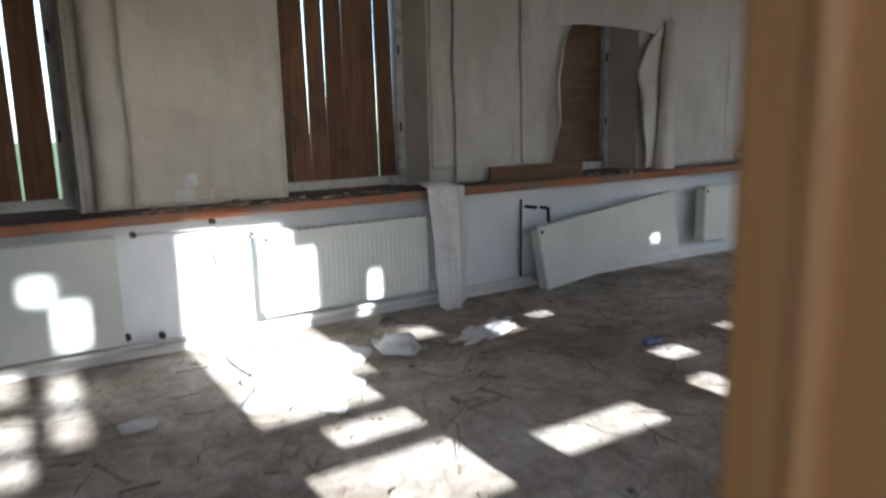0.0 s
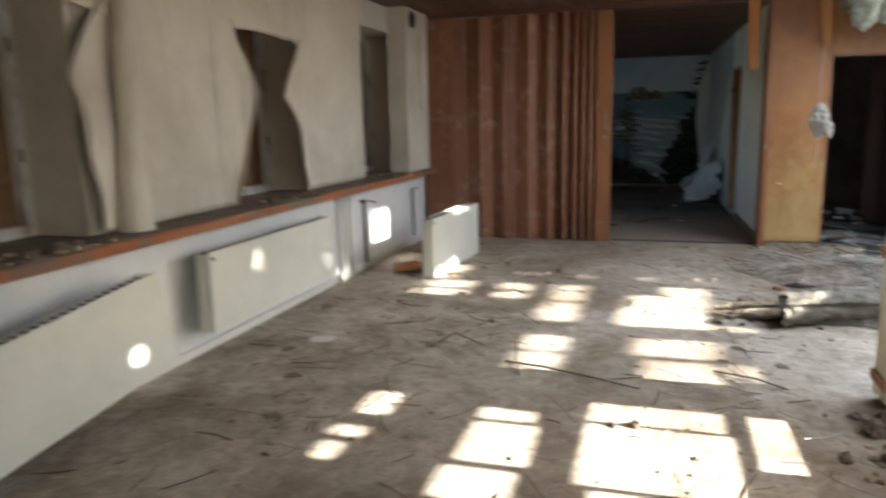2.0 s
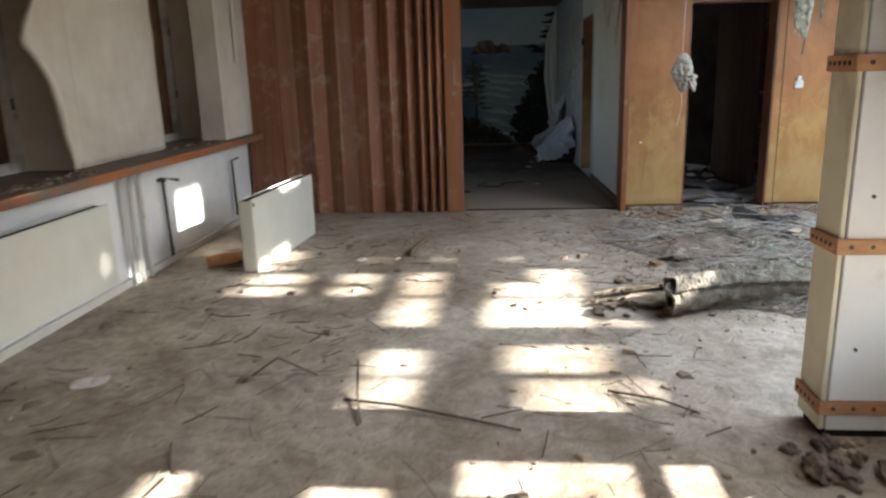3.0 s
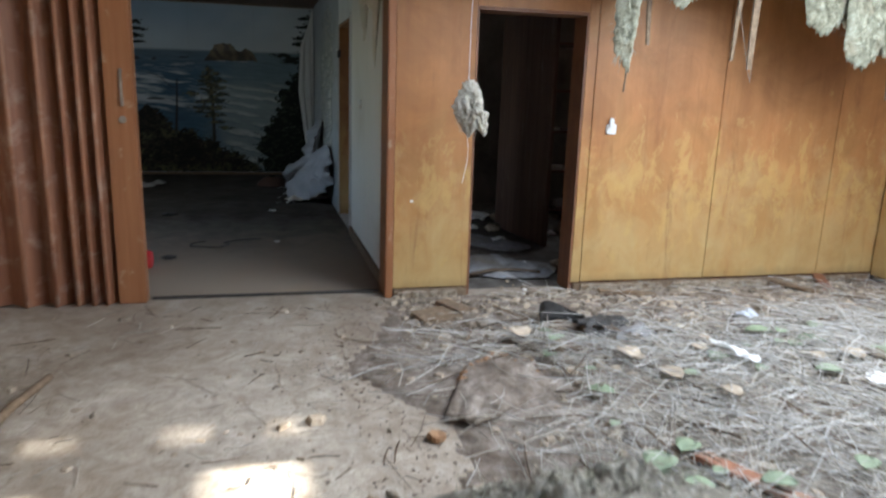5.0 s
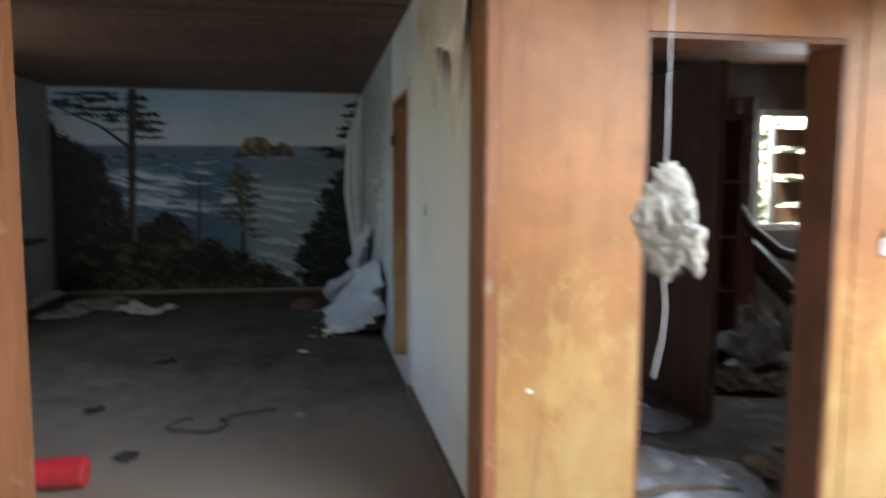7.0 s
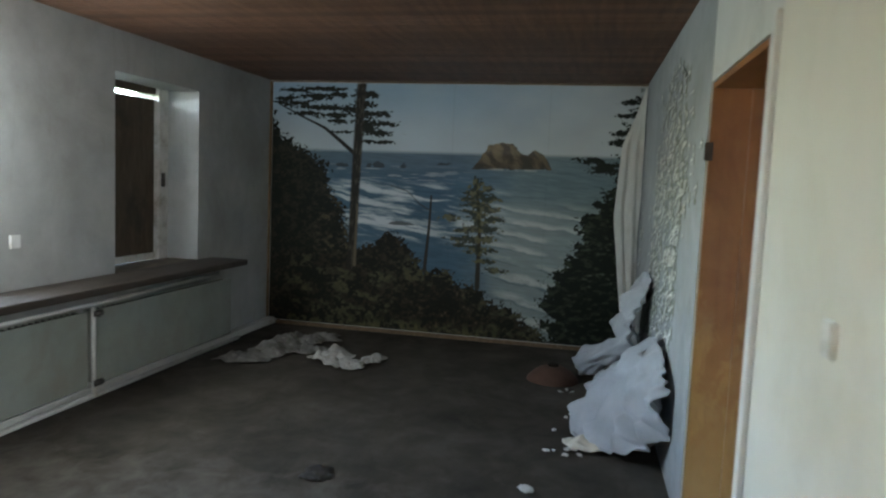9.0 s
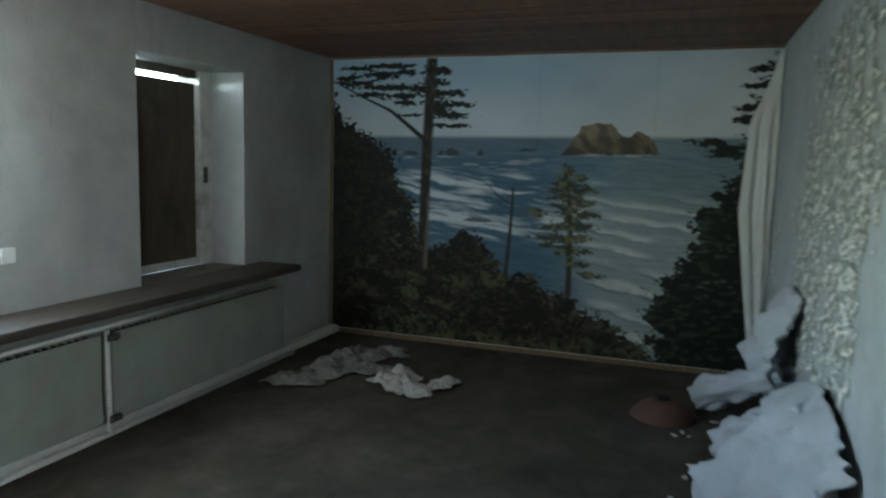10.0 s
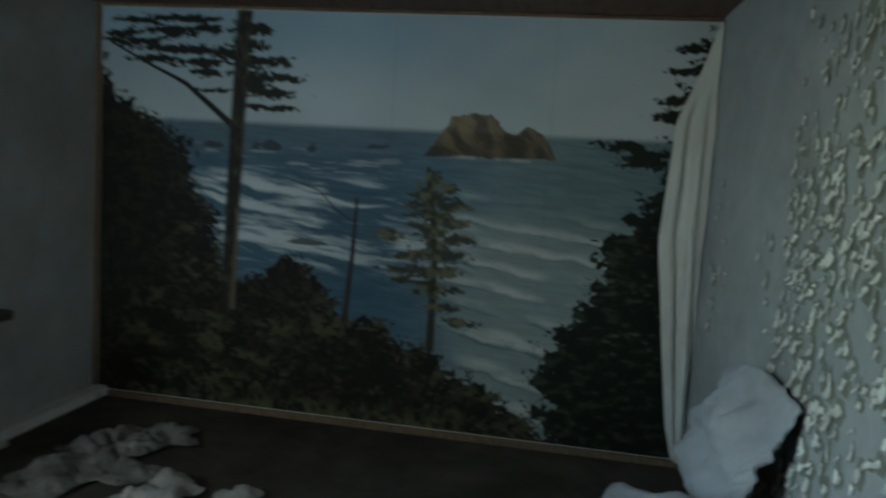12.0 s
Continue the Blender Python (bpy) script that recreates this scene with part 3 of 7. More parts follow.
structure("wall_pier_corner", boxes((9.62, 10.33, 4.95, 5.168, 0.824, CEIL - 0.004)), WALLPAPER, "papered pier beside the folding partition", "wall")


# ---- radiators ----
# Darker enamel copy: the shade under the room's sill is put into its colour.
SHADEDENAMEL = surface("shaded_enamel", [(0.3, (0.25, 0.265, 0.23)), (0.7, (0.32, 0.335, 0.295))], 3.0, rough=0.5, dirt=(0.24, 0.22, 0.18), dirt_scale=2.5, dirt_amount=(0.5, 0.8), bump=0.08)
def radiator(label, length, height, m, flutes=True, group="panel radiators", wall=0.0, enamel=RADIATOR):
    """A flat panel radiator: two plates with a convector grille between them; origin at the lower left of its front."""
    r = thing("panel_radiator", label, "radiator", group=group)
    bm = boxes((0, length, 0.0, 0.016, 0, height), bevel=0.005)
    if flutes:
        n = int(length / 0.034)
        prev = None
        for i in range(n):
            x = 0.03 + i * (length - 0.06) / n
            for dx, y in ((0, -0.0004), (0.003, -0.0022), (0.014, -0.0022), (0.017, -0.0004)):
                col = (bm.verts.new((x + dx, y, 0.03)), bm.verts.new((x + dx, y, height - 0.03)))
                if prev:
                    bm.faces.new((prev[0], col[0], col[1], prev[1]))
                prev = col
    part("front_plate", bm, enamel, r)
    part("back_plate", boxes((0, length, 0.084, 0.10, 0, height), bevel=0.005), enamel, r)
    bm = bmesh.new()
    for i in range(int(length / 0.05)):
        box(bm, 0.01 + i * 0.05, 0.014 + i * 0.05, 0.017, 0.083, height - 0.03, height - 0.006)
    box(bm, 0.004, length - 0.004, 0.017, 0.083, height - 0.08, height - 0.03)
    part("grille", bm, METALDARK, r, "dark convector grille")
    for x in (0.0, length - 0.02):
        part("side_cover", boxes((x, x + 0.02, 0.017, 0.083, 0.012, height - 0.012), bevel=0.003), enamel, r)
    bm = bmesh.new()
    tube(bm, [(0.03, -0.006, height - 0.04), (0.03, 0.004, height - 0.04)], 0.013, 10)
    part("plug", bm, METALDARK, r)
    if wall:
        for x in (0.2, length - 0.22):
            part("bracket", boxes((x, x + 0.02, 0.101, 0.10 + wall, height * 0.3, height * 0.8)), METALDARK, r)
    r.matrix_basis = m
    return r


radiator("white enamelled panel radiator on the parapet in strong sun", 1.15, 0.58, pose(-0.09, 4.83, 0.14), False, wall=0.102)
radiator("cream fluted panel radiator with sun spots on the parapet", 1.12, 0.50, pose(1.82, 4.82, 0.16), wall=0.112)
radiator("loose pale grey panel radiator sagging at one end", 1.38, 0.47, pose(3.89, 4.71, 0.035, -6, -7.2, -2.0), False)
radiator("pale cream panel radiator mounted under the sill", 1.6, 0.48, pose(5.73, 4.79, 0.18), False, wall=0.142)
radiator("detached white panel radiator standing on the floor", 1.29, 0.53, pose(8.14, 4.23, 0.0, 0, 0, -4), False)
radiator("pale panel radiator under the dusty sill", 1.74, 0.5, pose(14.18, 4.985, 0.11), False, group="room radiators", wall=0.09, enamel=SHADEDENAMEL)
radiator("pale panel radiator with pipework under the sill", 1.86, 0.5, pose(12.25, 4.985, 0.11), False, group="room radiators", wall=0.09, enamel=SHADEDENAMEL)


def pipe(name, label, pts, r, mat=PIPEPAINT, cat="pipe"):
    bm = bmesh.new()
    tube(bm, pts, r, 8)
    return single(name, bm, mat, label, cat, smooth=True)


pipe("heating_pipe", "white painted heating pipe along the foot of the parapet", [(-1.2, 4.97, 0.075), (3.86, 4.97, 0.075), (4.02, 4.93, 0.06)], 0.02)
pipe("heating_pipe", "thin white pipe above the loose radiator joint", [(1.16, 4.985, 0.70), (1.60, 4.985, 0.70), (1.605, 4.985, 0.48)], 0.008)
pipe("heating_pipe", "short capped pipe stub on the parapet", [(1.62, 4.985, 0.635), (1.81, 4.985, 0.64)], 0.009)
pipe("heating_pipe", "thin rising heating pipe on the parapet", [(3.87, 5.0, 0.68), (3.865, 5.0, 0.10), (3.9, 4.97, 0.075)], 0.008, METALDARK)
pipe("heating_pipe", "capped pipe stub from the wall", [(3.94, 5.03, 0.62), (3.94, 4.95, 0.62), (3.97, 4.94, 0.62)], 0.013, METALDARK)
pipe("heating_pipe", "bent valve above the sagging radiator", [(4.09, 5.03, 0.60), (4.09, 4.95, 0.60), (4.08, 4.93, 0.50)], 0.014, METALDARK)
for x in (7.86, 7.98, 8.1):
    pipe("heating_pipe", "white painted riser pipe beside the radiator", [(x, 4.99, 0.0), (x, 4.99, 0.775)], 0.018)
pipe("heating_pipe", "dark bare riser pipe with a bracket", [(8.45, 4.99, 0.06), (8.42, 4.99, 0.66), (8.55, 4.93, 0.62)], 0.012, METALDARK)
pipe("heating_pipe", "dark pipe stub near the corner", [(9.82, 4.99, 0.1), (9.80, 4.99, 0.62), (9.84, 4.94, 0.64)], 0.012, METALDARK)
pipe("heating_pipe", "white lower heating pipe below the room radiators", [(10.6, 4.96, 0.055), (16.0, 4.96, 0.055)], 0.018)
pipe("heating_pipe", "white upper heating pipe behind the room radiators", [(10.6, 4.95, 0.66), (14.1, 4.95, 0.66), (15.75, 5.02, 0.665)], 0.012)
for x in (14.12,):
    pipe("heating_pipe", "riser between the two room radiators", [(x, 4.955, 0.055), (x, 4.955, 0.64)], 0.014)
    pipe("valve", "dark metal radiator valve on the riser", [(x - 0.01, 4.94, 0.14), (x + 0.06, 4.94, 0.14)], 0.022, METALDARK, "valve")
    pipe("valve", "dark metal radiator valve on the riser", [(x - 0.01, 4.94, 0.60), (x + 0.06, 4.94, 0.60)], 0.02, METALDARK, "valve")
for x, z in ((1.17, 0.70), (1.60, 0.735), (1.82, 0.64), (1.09, 0.13), (1.27, 0.11), (8.42, 0.64)):
    single("pipe_clip", boxes((x - 0.014, x + 0.014, 4.965, 5.03, z - 0.014, z + 0.014), bevel=0.004), METALDARK, "dark metal pipe clip on the wall", "pipe clip", "pipe clips")
structure("threshold", boxes((10.425, 10.47, 1.36, 2.85, -0.02, 0.010), bevel=0.004), METALDARK, "worn dark threshold strip between hall and mural room", "trim")
structure("trim_parapet_foot", boxes((-1.2, 10.25, 5.0, 5.028, 0.0, 0.05)), PIPEPAINT, "white painted strip at the parapet's foot", "trim")
structure("trim_room_skirting", boxes((10.6, 16.99, 5.08, 5.168, 0.0, 0.06)), PIPEPAINT, "pale skirting under the radiators", "trim")
structure("trim_mural_skirting", boxes((16.965, 16.995, 1.40, 5.06, 0.0, 0.035)), OLDWOOD, "thin brown skirting under the mural", "trim")
skirting_south = structure("trim_white_wall_skirting", boxes((10.56, 12.40, 1.363, 1.385, 0.0, 0.08)), OLDWOOD, "grey-brown skirting strip", "trim")
# The radiator's part beyond the paper strip, simplified to a flat panel.
single("wall_patch", boxes((3.12, 3.33, 5.012, 5.028, 0.16, 0.66), bevel=0.003), RADIATOR, "grey further section of the radiator, built as a flat panel on the parapet", "panel")


# ---- torn wallpaper ----
def sheet(name, fn, nu, nv, mat, label, category="wallpaper", group="torn wallpaper", thick=0.002, keep=None):
    """A thin sheet over a grid: fn(u, v) gives its place; keep(u, v) tells which cells are still there."""
    bm = bmesh.new()
    vs = [[bm.verts.new(fn(i / nu, j / nv)) for j in range(nv + 1)] for i in range(nu + 1)]
    for i in range(nu):
        for j in range(nv):
            if keep is None or keep((i + 0.5) / nu, (j + 0.5) / nv):
                bm.faces.new((vs[i][j], vs[i + 1][j], vs[i + 1][j + 1], vs[i][j + 1]))
    for v in [v for v in bm.verts if not v.link_faces]:
        bm.verts.remove(v)
    ob = single(name, bm, mat, label, category, group, smooth=True)
    mod = ob.modifiers.new("thickness", "SOLIDIFY")
    mod.thickness = thick
    return ob


def n3(x, y, z=0.0):
    return noise.noise(Vector((x, y, z)))


def bulge(x, z, amp=0.014):
    """How far the loose wallpaper stands off the wall."""
    return 0.006 + amp * (0.5 + 0.5 * n3(x * 2.2, z * 0.5, 3)) + 0.016 * abs(n3(x * 6, z * 0.7, 9)) + 0.008 * abs(n3(x * 13, z * 1.6, 2)) + 0.005 * n3(x * 15, z * 6, 5)


def pier_paper(x0, x1, z0, z1, label, amp=0.02):
    def fn(u, v):
        x, z = x0 + (x1 - x0) * u, z0 + (z1 - z0) * v
        edge = 0.012 * n3(z * 4, x0, 7)
        return (x + edge * (abs(u - 0.5) * 2) ** 4, UP - 0.004 - bulge(x, z, amp), z + (0.02 * n3(x * 8, 2, 2) if v < 0.01 else 0))
    return sheet("hanging_wallpaper", fn, 40, 50, WALLPAPER, label)


pier_paper(0.97, 2.11, 0.83, CEIL - 0.01, "grey-white wallpaper on the pier between windows", 0.006)
pier_paper(3.38, 3.98, 0.83, CEIL - 0.01, "rippled off-white wallpaper coming off the pier", 0.035)
pier_paper(3.20, 3.37, 0.93, CEIL - 0.01, "narrow stained wallpaper strip beside the window", 0.006)
pier_paper(4.0, 4.27, 0.83, CEIL - 0.01, "loose off-white wallpaper strip next to a window", 0.025)
pier_paper(5.62, 6.60, 0.83, CEIL - 0.01, "stained cream wallpaper on the wall between windows", 0.012)
pier_paper(7.72, 8.86, 0.83, CEIL - 0.01, "cream wallpaper with brown stains on the pier", 0.012)


def roll(name, x, z0, z1, r, label, y=None, lean=0.0, turns=1.1, flare=0.0):
    """A vertical curl of wallpaper, open along one side."""
    y = UP - r - 0.01 if y is None else y

    def fn(u, v):
        a = 2 * math.pi * turns * u + 0.8
        z = z0 + (z1 - z0) * v
        rr = r * (0.65 + 0.35 * u) * (1 + 0.25 * n3(z * 2.5, x, 1)) * (1 + flare * (1 - v))
        return (x + lean * v + rr * math.cos(a) + 0.015 * n3(z * 2, x, 6), y + rr * math.sin(a), z + 0.02 * n3(a, x, 4))
    return sheet(name, fn, 26, 40, WALLPAPER, label)


roll("wallpaper_curl", 1.09, 0.84, 2.5, 0.085, "tall curled flap of wallpaper beside the window", flare=0.15)
roll("wallpaper_curl", 1.235, 0.84, 2.4, 0.03, "narrow curled edge of wallpaper")
roll("wallpaper_curl", 5.50, 0.77, 2.05, 0.072, "rolled wallpaper hanging down over the sill edge", y=5.07, lean=0.06, flare=0.6)
roll("wallpaper_curl", 3.985, 0.95, 2.45, 0.018, "curled seam of the wallpaper", y=5.12)
roll("wallpaper_curl", 10.0, 1.5, 2.3, 0.02, "thin curled paper strip on the pier", y=4.93)


def flap(x_top, x_mid, x_low, z_low, z_top, side, label, x_wall, out=0.10):
    """Wallpaper torn back from a window edge: its free edge runs x_top, x_mid, x_low from top to bottom."""
    def fn(u, v):
        z = z_low + (z_top - z_low) * v
        if v > 0.62:
            e = x_mid + (x_top - x_mid) * ((v - 0.62) / 0.38) ** 1.3
        else:
            e = x_low + (x_mid - x_low) * (v / 0.62) ** 1.2
        e += 0.02 * n3(z * 5, side, x_wall)
        s = min(u / 0.6, 1.0)
        x = x_wall + (e - x_wall) * s
        curl = out * s * s * (0.35 + 0.65 * math.sin(math.pi * min(v * 1.15, 1))) * (0.7 + 0.5 * n3(z * 2.5, x * 2, 8))
        ang = max(0.0, (u - 0.6) / 0.4) * (3.6 + 1.2 * n3(z * 1.5, x_wall, 5))
        r = 0.032 * (0.75 + 0.6 * n3(z * 2, x_wall, 12)) * (0.4 + 0.6 * math.sin(math.pi * min(1.0, v + 0.1)))
        d = 1 if e > x_wall else -1
        return (x + d * r * math.sin(ang), UP - 0.012 - bulge(x, z, 0.012) - curl - r * (1 - math.cos(ang)), z + 0.012 * n3(x * 9, z * 6, 2) + (0.02 * n3(u * 9, x_wall, 3) if v < 0.02 or v > 0.98 else 0))
    return sheet("wallpaper_flap", fn, 30, 60, WALLPAPER, label)


flap(4.49, 4.29, 4.25, 0.90, 2.04, -1, "wallpaper flap folded back from the boarded window", 4.20, 0.07)
flap(5.46, 5.13, 5.31, 0.84, 2.02, 1, "wallpaper flap sagging across the window reveal", 5.64, 0.12)
flap(6.62, 6.81, 6.54, 0.84, 2.06, -1, "wallpaper flap hanging over the window's edge", 6.44, 0.08)
flap(7.56, 7.24, 7.57, 0.84, 2.02, 1, "wallpaper flap drooping in front of the window", 7.74, 0.09)


def valance(x0, x1, z0, z1, label, out=0.05):
    def fn(u, v):
        x = x0 + (x1 - x0) * u
        low = z0 + 0.035 * math.sin(u * 3.2 + 0.6) + 0.02 * n3(x * 6, 1, 1)
        z = low + (z1 - low) * v
        return (x, UP - 0.003 - (0.011 + bulge(x, z, 0.012)) * math.sin(math.pi * u) ** 0.25 - out * math.sin(math.pi * u) ** 0.5 * (1 - v) ** 2 * (0.6 + 0.4 * math.sin(math.pi * u)), z)
    return sheet("wallpaper_valance", fn, 36, 16, WALLPAPER, label)


valance(4.24, 5.66, 1.95, CEIL - 0.012, "wallpaper drooping over the top of the boarded window")
valance(6.50, 7.76, 1.98, CEIL - 0.012, "wallpaper drooping over the head of the dark window", 0.03)
# knot of crumpled paper at the flap's upper corner
def crumple(name, centre, size, height, seed, mat, label, nu=30, nv=26, group="crumpled paper", ragged=0.18, category="paper"):
    """A crumpled sheet lying on the floor."""
    cx, cy, cz = centre
    ca, sa = math.cos(seed * 1.7), math.sin(seed * 1.7)

    def fn(u, v):
        p, q = u * 2 - 1, v * 2 - 1
        a = math.atan2(q, p)
        k = 1 + ragged * n3(math.cos(a) * 2.0 + seed, math.sin(a) * 2.0, seed)
        m = max(abs(p), abs(q), 1e-6)
        s = m / math.hypot(p, q) if (p or q) else 1
        s = 1 + (s - 1) * 0.6
        x, y = p * s * size[0] / 2 * k, q * s * size[1] / 2 * k
        r = min(1.0, math.hypot(p, q))
        f1 = abs(n3(x * 3.5 + seed, y * 3.5, seed))
        f2 = abs(n3(x * 8 + seed, y * 8, seed + 3))
        f3 = abs(n3(x * 17, y * 17 + seed, seed + 6))
        z = height * (1 - 0.6 * r ** 4) * (0.12 + 1.3 * f1 + 0.8 * f2 + 0.45 * f3)
        return (cx + ca * x - sa * y, cy + sa * x + ca * y, cz + 0.004 + max(z, 0))
    return sheet(name, fn, nu, nv, mat, label, category, group)


crumple("wallpaper_scrap", (3.0, 4.22, 0), (0.62, 0.22), 0.05, 2.1, PAPER, "white torn wallpaper scrap on the floor", 44, 30, ragged=0.6)
crumple("wallpaper_scrap", (1.75, 4.15, 0), (0.85, 0.62), 0.035, 4.4, PAPER, "large flat scrap of white paper lying in the sun", 44, 40, ragged=0.7)
crumple("wallpaper_scrap", (2.42, 4.30, 0), (0.40, 0.24), 0.05, 6.4, PAPER, "crumpled paper scrap with straw on it", 40, 34, ragged=0.4)
crumple("wallpaper_scrap", (0.97, 4.0, 0), (0.16, 0.14), 0.03, 7.4, PAPER, "small paper scrap on the dusty floor")
crumple("paper_scrap", (6.29, 4.39, 0), (0.17, 0.12), 0.02, 3.0, PAPER, "small pale paper scrap on the floor")
crumple("paper_scrap", (8.47, 3.55, 0), (0.10, 0.07), 0.03, 9.0, PAPER, "tiny white paper ball on the floor")


# the strip that hangs from the sill
def strip_fn(u, v):
    x = 2.92 + 0.085 * (1 - v) + (0.215 + 0.085 * v) * u + 0.012 * n3(v * 3, 1, 1)
    if v > 0.9:
        k = (v - 0.9) / 0.1
        return (x - 0.10 * k, 4.80 + 0.30 * k, 0.845 + 0.02 * math.sin(k * 3) + 0.03 * n3(u * 3, k * 2, 3))
    k = v / 0.9
    z = 0.06 + 0.785 * k - (0.0 if k > 0.15 else (0.15 - k) * 0.55 * (1 - abs(u - 0.45) * 1.6))
    fold = 0.03 * math.exp(-((u - 0.72) / 0.10) ** 2) - 0.02 * math.exp(-((u - 0.55) / 0.08) ** 2)
    return (x, 4.795 - fold - 0.02 * math.sin(k * 2.5) - 0.01 * n3(u * 4, k * 4, 5), z)


sheet("wallpaper_strip", strip_fn, 24, 50, PAPER, "torn white wallpaper strip hanging over the sill edge")

# details on the window wall
outlet = thing("socket_outlet", "small white socket outlet on a pale patch of wall", "socket outlet", (1.53, UP, 0.96))
part("plate", boxes((1.50, 1.57, UP - 0.035, UP - 0.022, 0.93, 1.0), bevel=0.004), WHITEPLASTIC, outlet)
part("backing", boxes((1.44, 1.66, UP - 0.022, UP - 0.012, 0.84, 0.92), bevel=0.002), PAPER, outlet)
vent = thing("wall_vent", "round vent in the pier, its dark hole a black disc", "vent", (9.79, 4.95, 2.44))
# A solid black disc on the pier gives the opening its darkness.
bm = bmesh.new()
tube(bm, [(9.79, 4.945, 2.44), (9.79, 4.93, 2.44)], 0.075, 20)
part("hole", bm, BLACKGAP, vent)
bm = bmesh.new()
for i in range(20):
    a = 2 * math.pi * i / 20
    b = 2 * math.pi * (i + 1) / 20
    tube(bm, [(9.79 + 0.08 * math.cos(a), 4.938, 2.44 + 0.08 * math.sin(a)), (9.79 + 0.08 * math.cos(b), 4.938, 2.44 + 0.08 * math.sin(b))], 0.01, 6)
part("rim", bm, METALDARK, vent)
single("loose_board", boxes((3.64, 4.55, 5.06, 5.09, 0.822, 0.93), bevel=0.003), PLYWOOD, "brown board standing on the window sill", "board")
for a, b, nm in ((1.2, 2.9, 0), (4.3, 5.2, 1), (6.7, 7.6, 2), (8.9, 9.9, 3)):
    bm = bmesh.new()
    for i in range(60):
        x, y = rnd(a, b), rnd(4.9, 5.12)
        s = rnd(0.006, 0.022)
        box(bm, x - s, x + s, y - s * 0.7, y + s * 0.7, 0.82, 0.82 + s * rnd(0.3, 0.9))
    single("sill_debris", bm, CHIPS, "crumbs of plaster and dust on the sill", "debris", kind="stuff")

# ---- column ----
col = thing("column", "square column boarded in cream and white with brown straps", "column", (6.07, 1.17, 0))
part("core", boxes((5.90, 6.055, 1.003, 1.325, 0.0, CEIL)), BLACKGAP, col)
for z0, z1 in ((0.035, 0.722), (0.73, 1.332), (1.34, 1.972), (1.98, CEIL - 0.005)):
    part("white_panel", boxes((5.88, 5.899, 1.003, 1.322, z0, z1), bevel=0.003), WHITEBOARD, col, "white panel with screw heads")
    part("cream_panel", boxes((5.885, 6.07, 1.326, 1.345, z0, z1), bevel=0.003), CREAM, col, "cream panel")
    part("east_panel", boxes((6.056, 6.075, 1.003, 1.322, z0, z1), bevel=0.003), WHITEBOARD, col)
for z in (0.10, 0.70, 1.31, 1.95):
    part("strap", boxes((5.865, 5.879, 1.003, 1.36, z, z + 0.055), (5.88, 6.08, 1.346, 1.36, z, z + 0.055), bevel=0.003), STRAP, col, "brown wooden strap with nail holes")
    bm = bmesh.new()
    for i in range(5):
        y = 1.03 + i * 0.07
        tube(bm, [(5.866, y, z + 0.028), (5.862, y, z + 0.028)], 0.008, 8)
        tube(bm, [(5.91 + i * 0.035, 1.358, z + 0.028), (5.91 + i * 0.035, 1.363, z + 0.028)], 0.008, 8)
    part("nail", bm, METALDARK, col)
for z in (0.35, 0.9, 1.55):
    for y in (1.06, 1.25):
        bm = bmesh.new()
        tube(bm, [(5.88, y, z), (5.876, y, z)], 0.007, 8)
        part("screw", bm, METALDARK, col)

# ---- entrance ----
door_post = thing("door_post", "varnished knotty pine door post at the entrance", "door frame", (1.2, 1.05, 0))
part("post", boxes((0.978, 1.40, 0.86, 1.165, 0, 2.2), bevel=0.012), PINE, door_post)
bm = bmesh.new()
tube(bm, [(0.976, 1.10, 0), (0.976, 1.10, 2.2)], 0.012, 10)
part("bead", bm, PINE, door_post)
for y, z in ((1.02, 1.19), (1.0, 0.78), (1.075, 1.02)):
    bm = bmesh.new()
    tube(bm, [(0.979, y, z), (0.9775, y, z)], 0.004, 10)
    part("knot", bm, REDWOOD, door_post)

POSTWOOD = surface("orange_post_wood", [(0.2, (0.21, 0.080, 0.032)), (0.5, (0.28, 0.115, 0.048)), (0.8, (0.35, 0.155, 0.070))], 2.5, (9, 9, 0.4), rough=0.5, dirt=(0.44, 0.30, 0.20), dirt_scale=8.0, dirt_amount=(0.60, 0.75), bump=0.2, bump_scale=30)
LINING = surface("lining_stain", [(0.2, (0.14, 0.057, 0.027)), (0.5, (0.21, 0.090, 0.043)), (0.8, (0.28, 0.125, 0.062))], 2.5, (9, 9, 0.4), rough=0.45, dirt=(0.07, 0.035, 0.02), dirt_scale=2.0, dirt_amount=(0.5, 0.75), bump=0.1)
DULLSTEEL = surface("dull_steel", [(0.3, (0.22, 0.19, 0.16)), (0.7, (0.38, 0.35, 0.31))], 20.0, rough=0.5, metal=0.6, bump=0.1)
# ---- folding partition ----
WORNWOOD = surface("worn_red_wood", [(0.2, (0.22, 0.085, 0.045)), (0.5, (0.32, 0.15, 0.085)), (0.8, (0.42, 0.24, 0.15))], 3.0, (6, 6, 1.2), rough=0.6,
                   dirt=(0.44, 0.33, 0.26), dirt_scale=7.0, dirt_amount=(0.52, 0.75), bump=0.3, bump_scale=40)
fold = thing("folding_partition", "reddish-brown wooden folding partition pushed partly open, scuffed", "partition", (10.4, 4, 0))
part("end_panel", boxes((10.33, 10.37, 4.66, 5.0, 0.004, 2.5), bevel=0.004), REDWOOD, fold, "plain flat end panel")
YS = [4.655, 4.50, 4.33, 4.20, 4.06, 3.92, 3.78, 3.66, 3.55, 3.45, 3.38, 3.30, 3.26, 3.20, 3.17, 3.115, 3.09, 3.04]
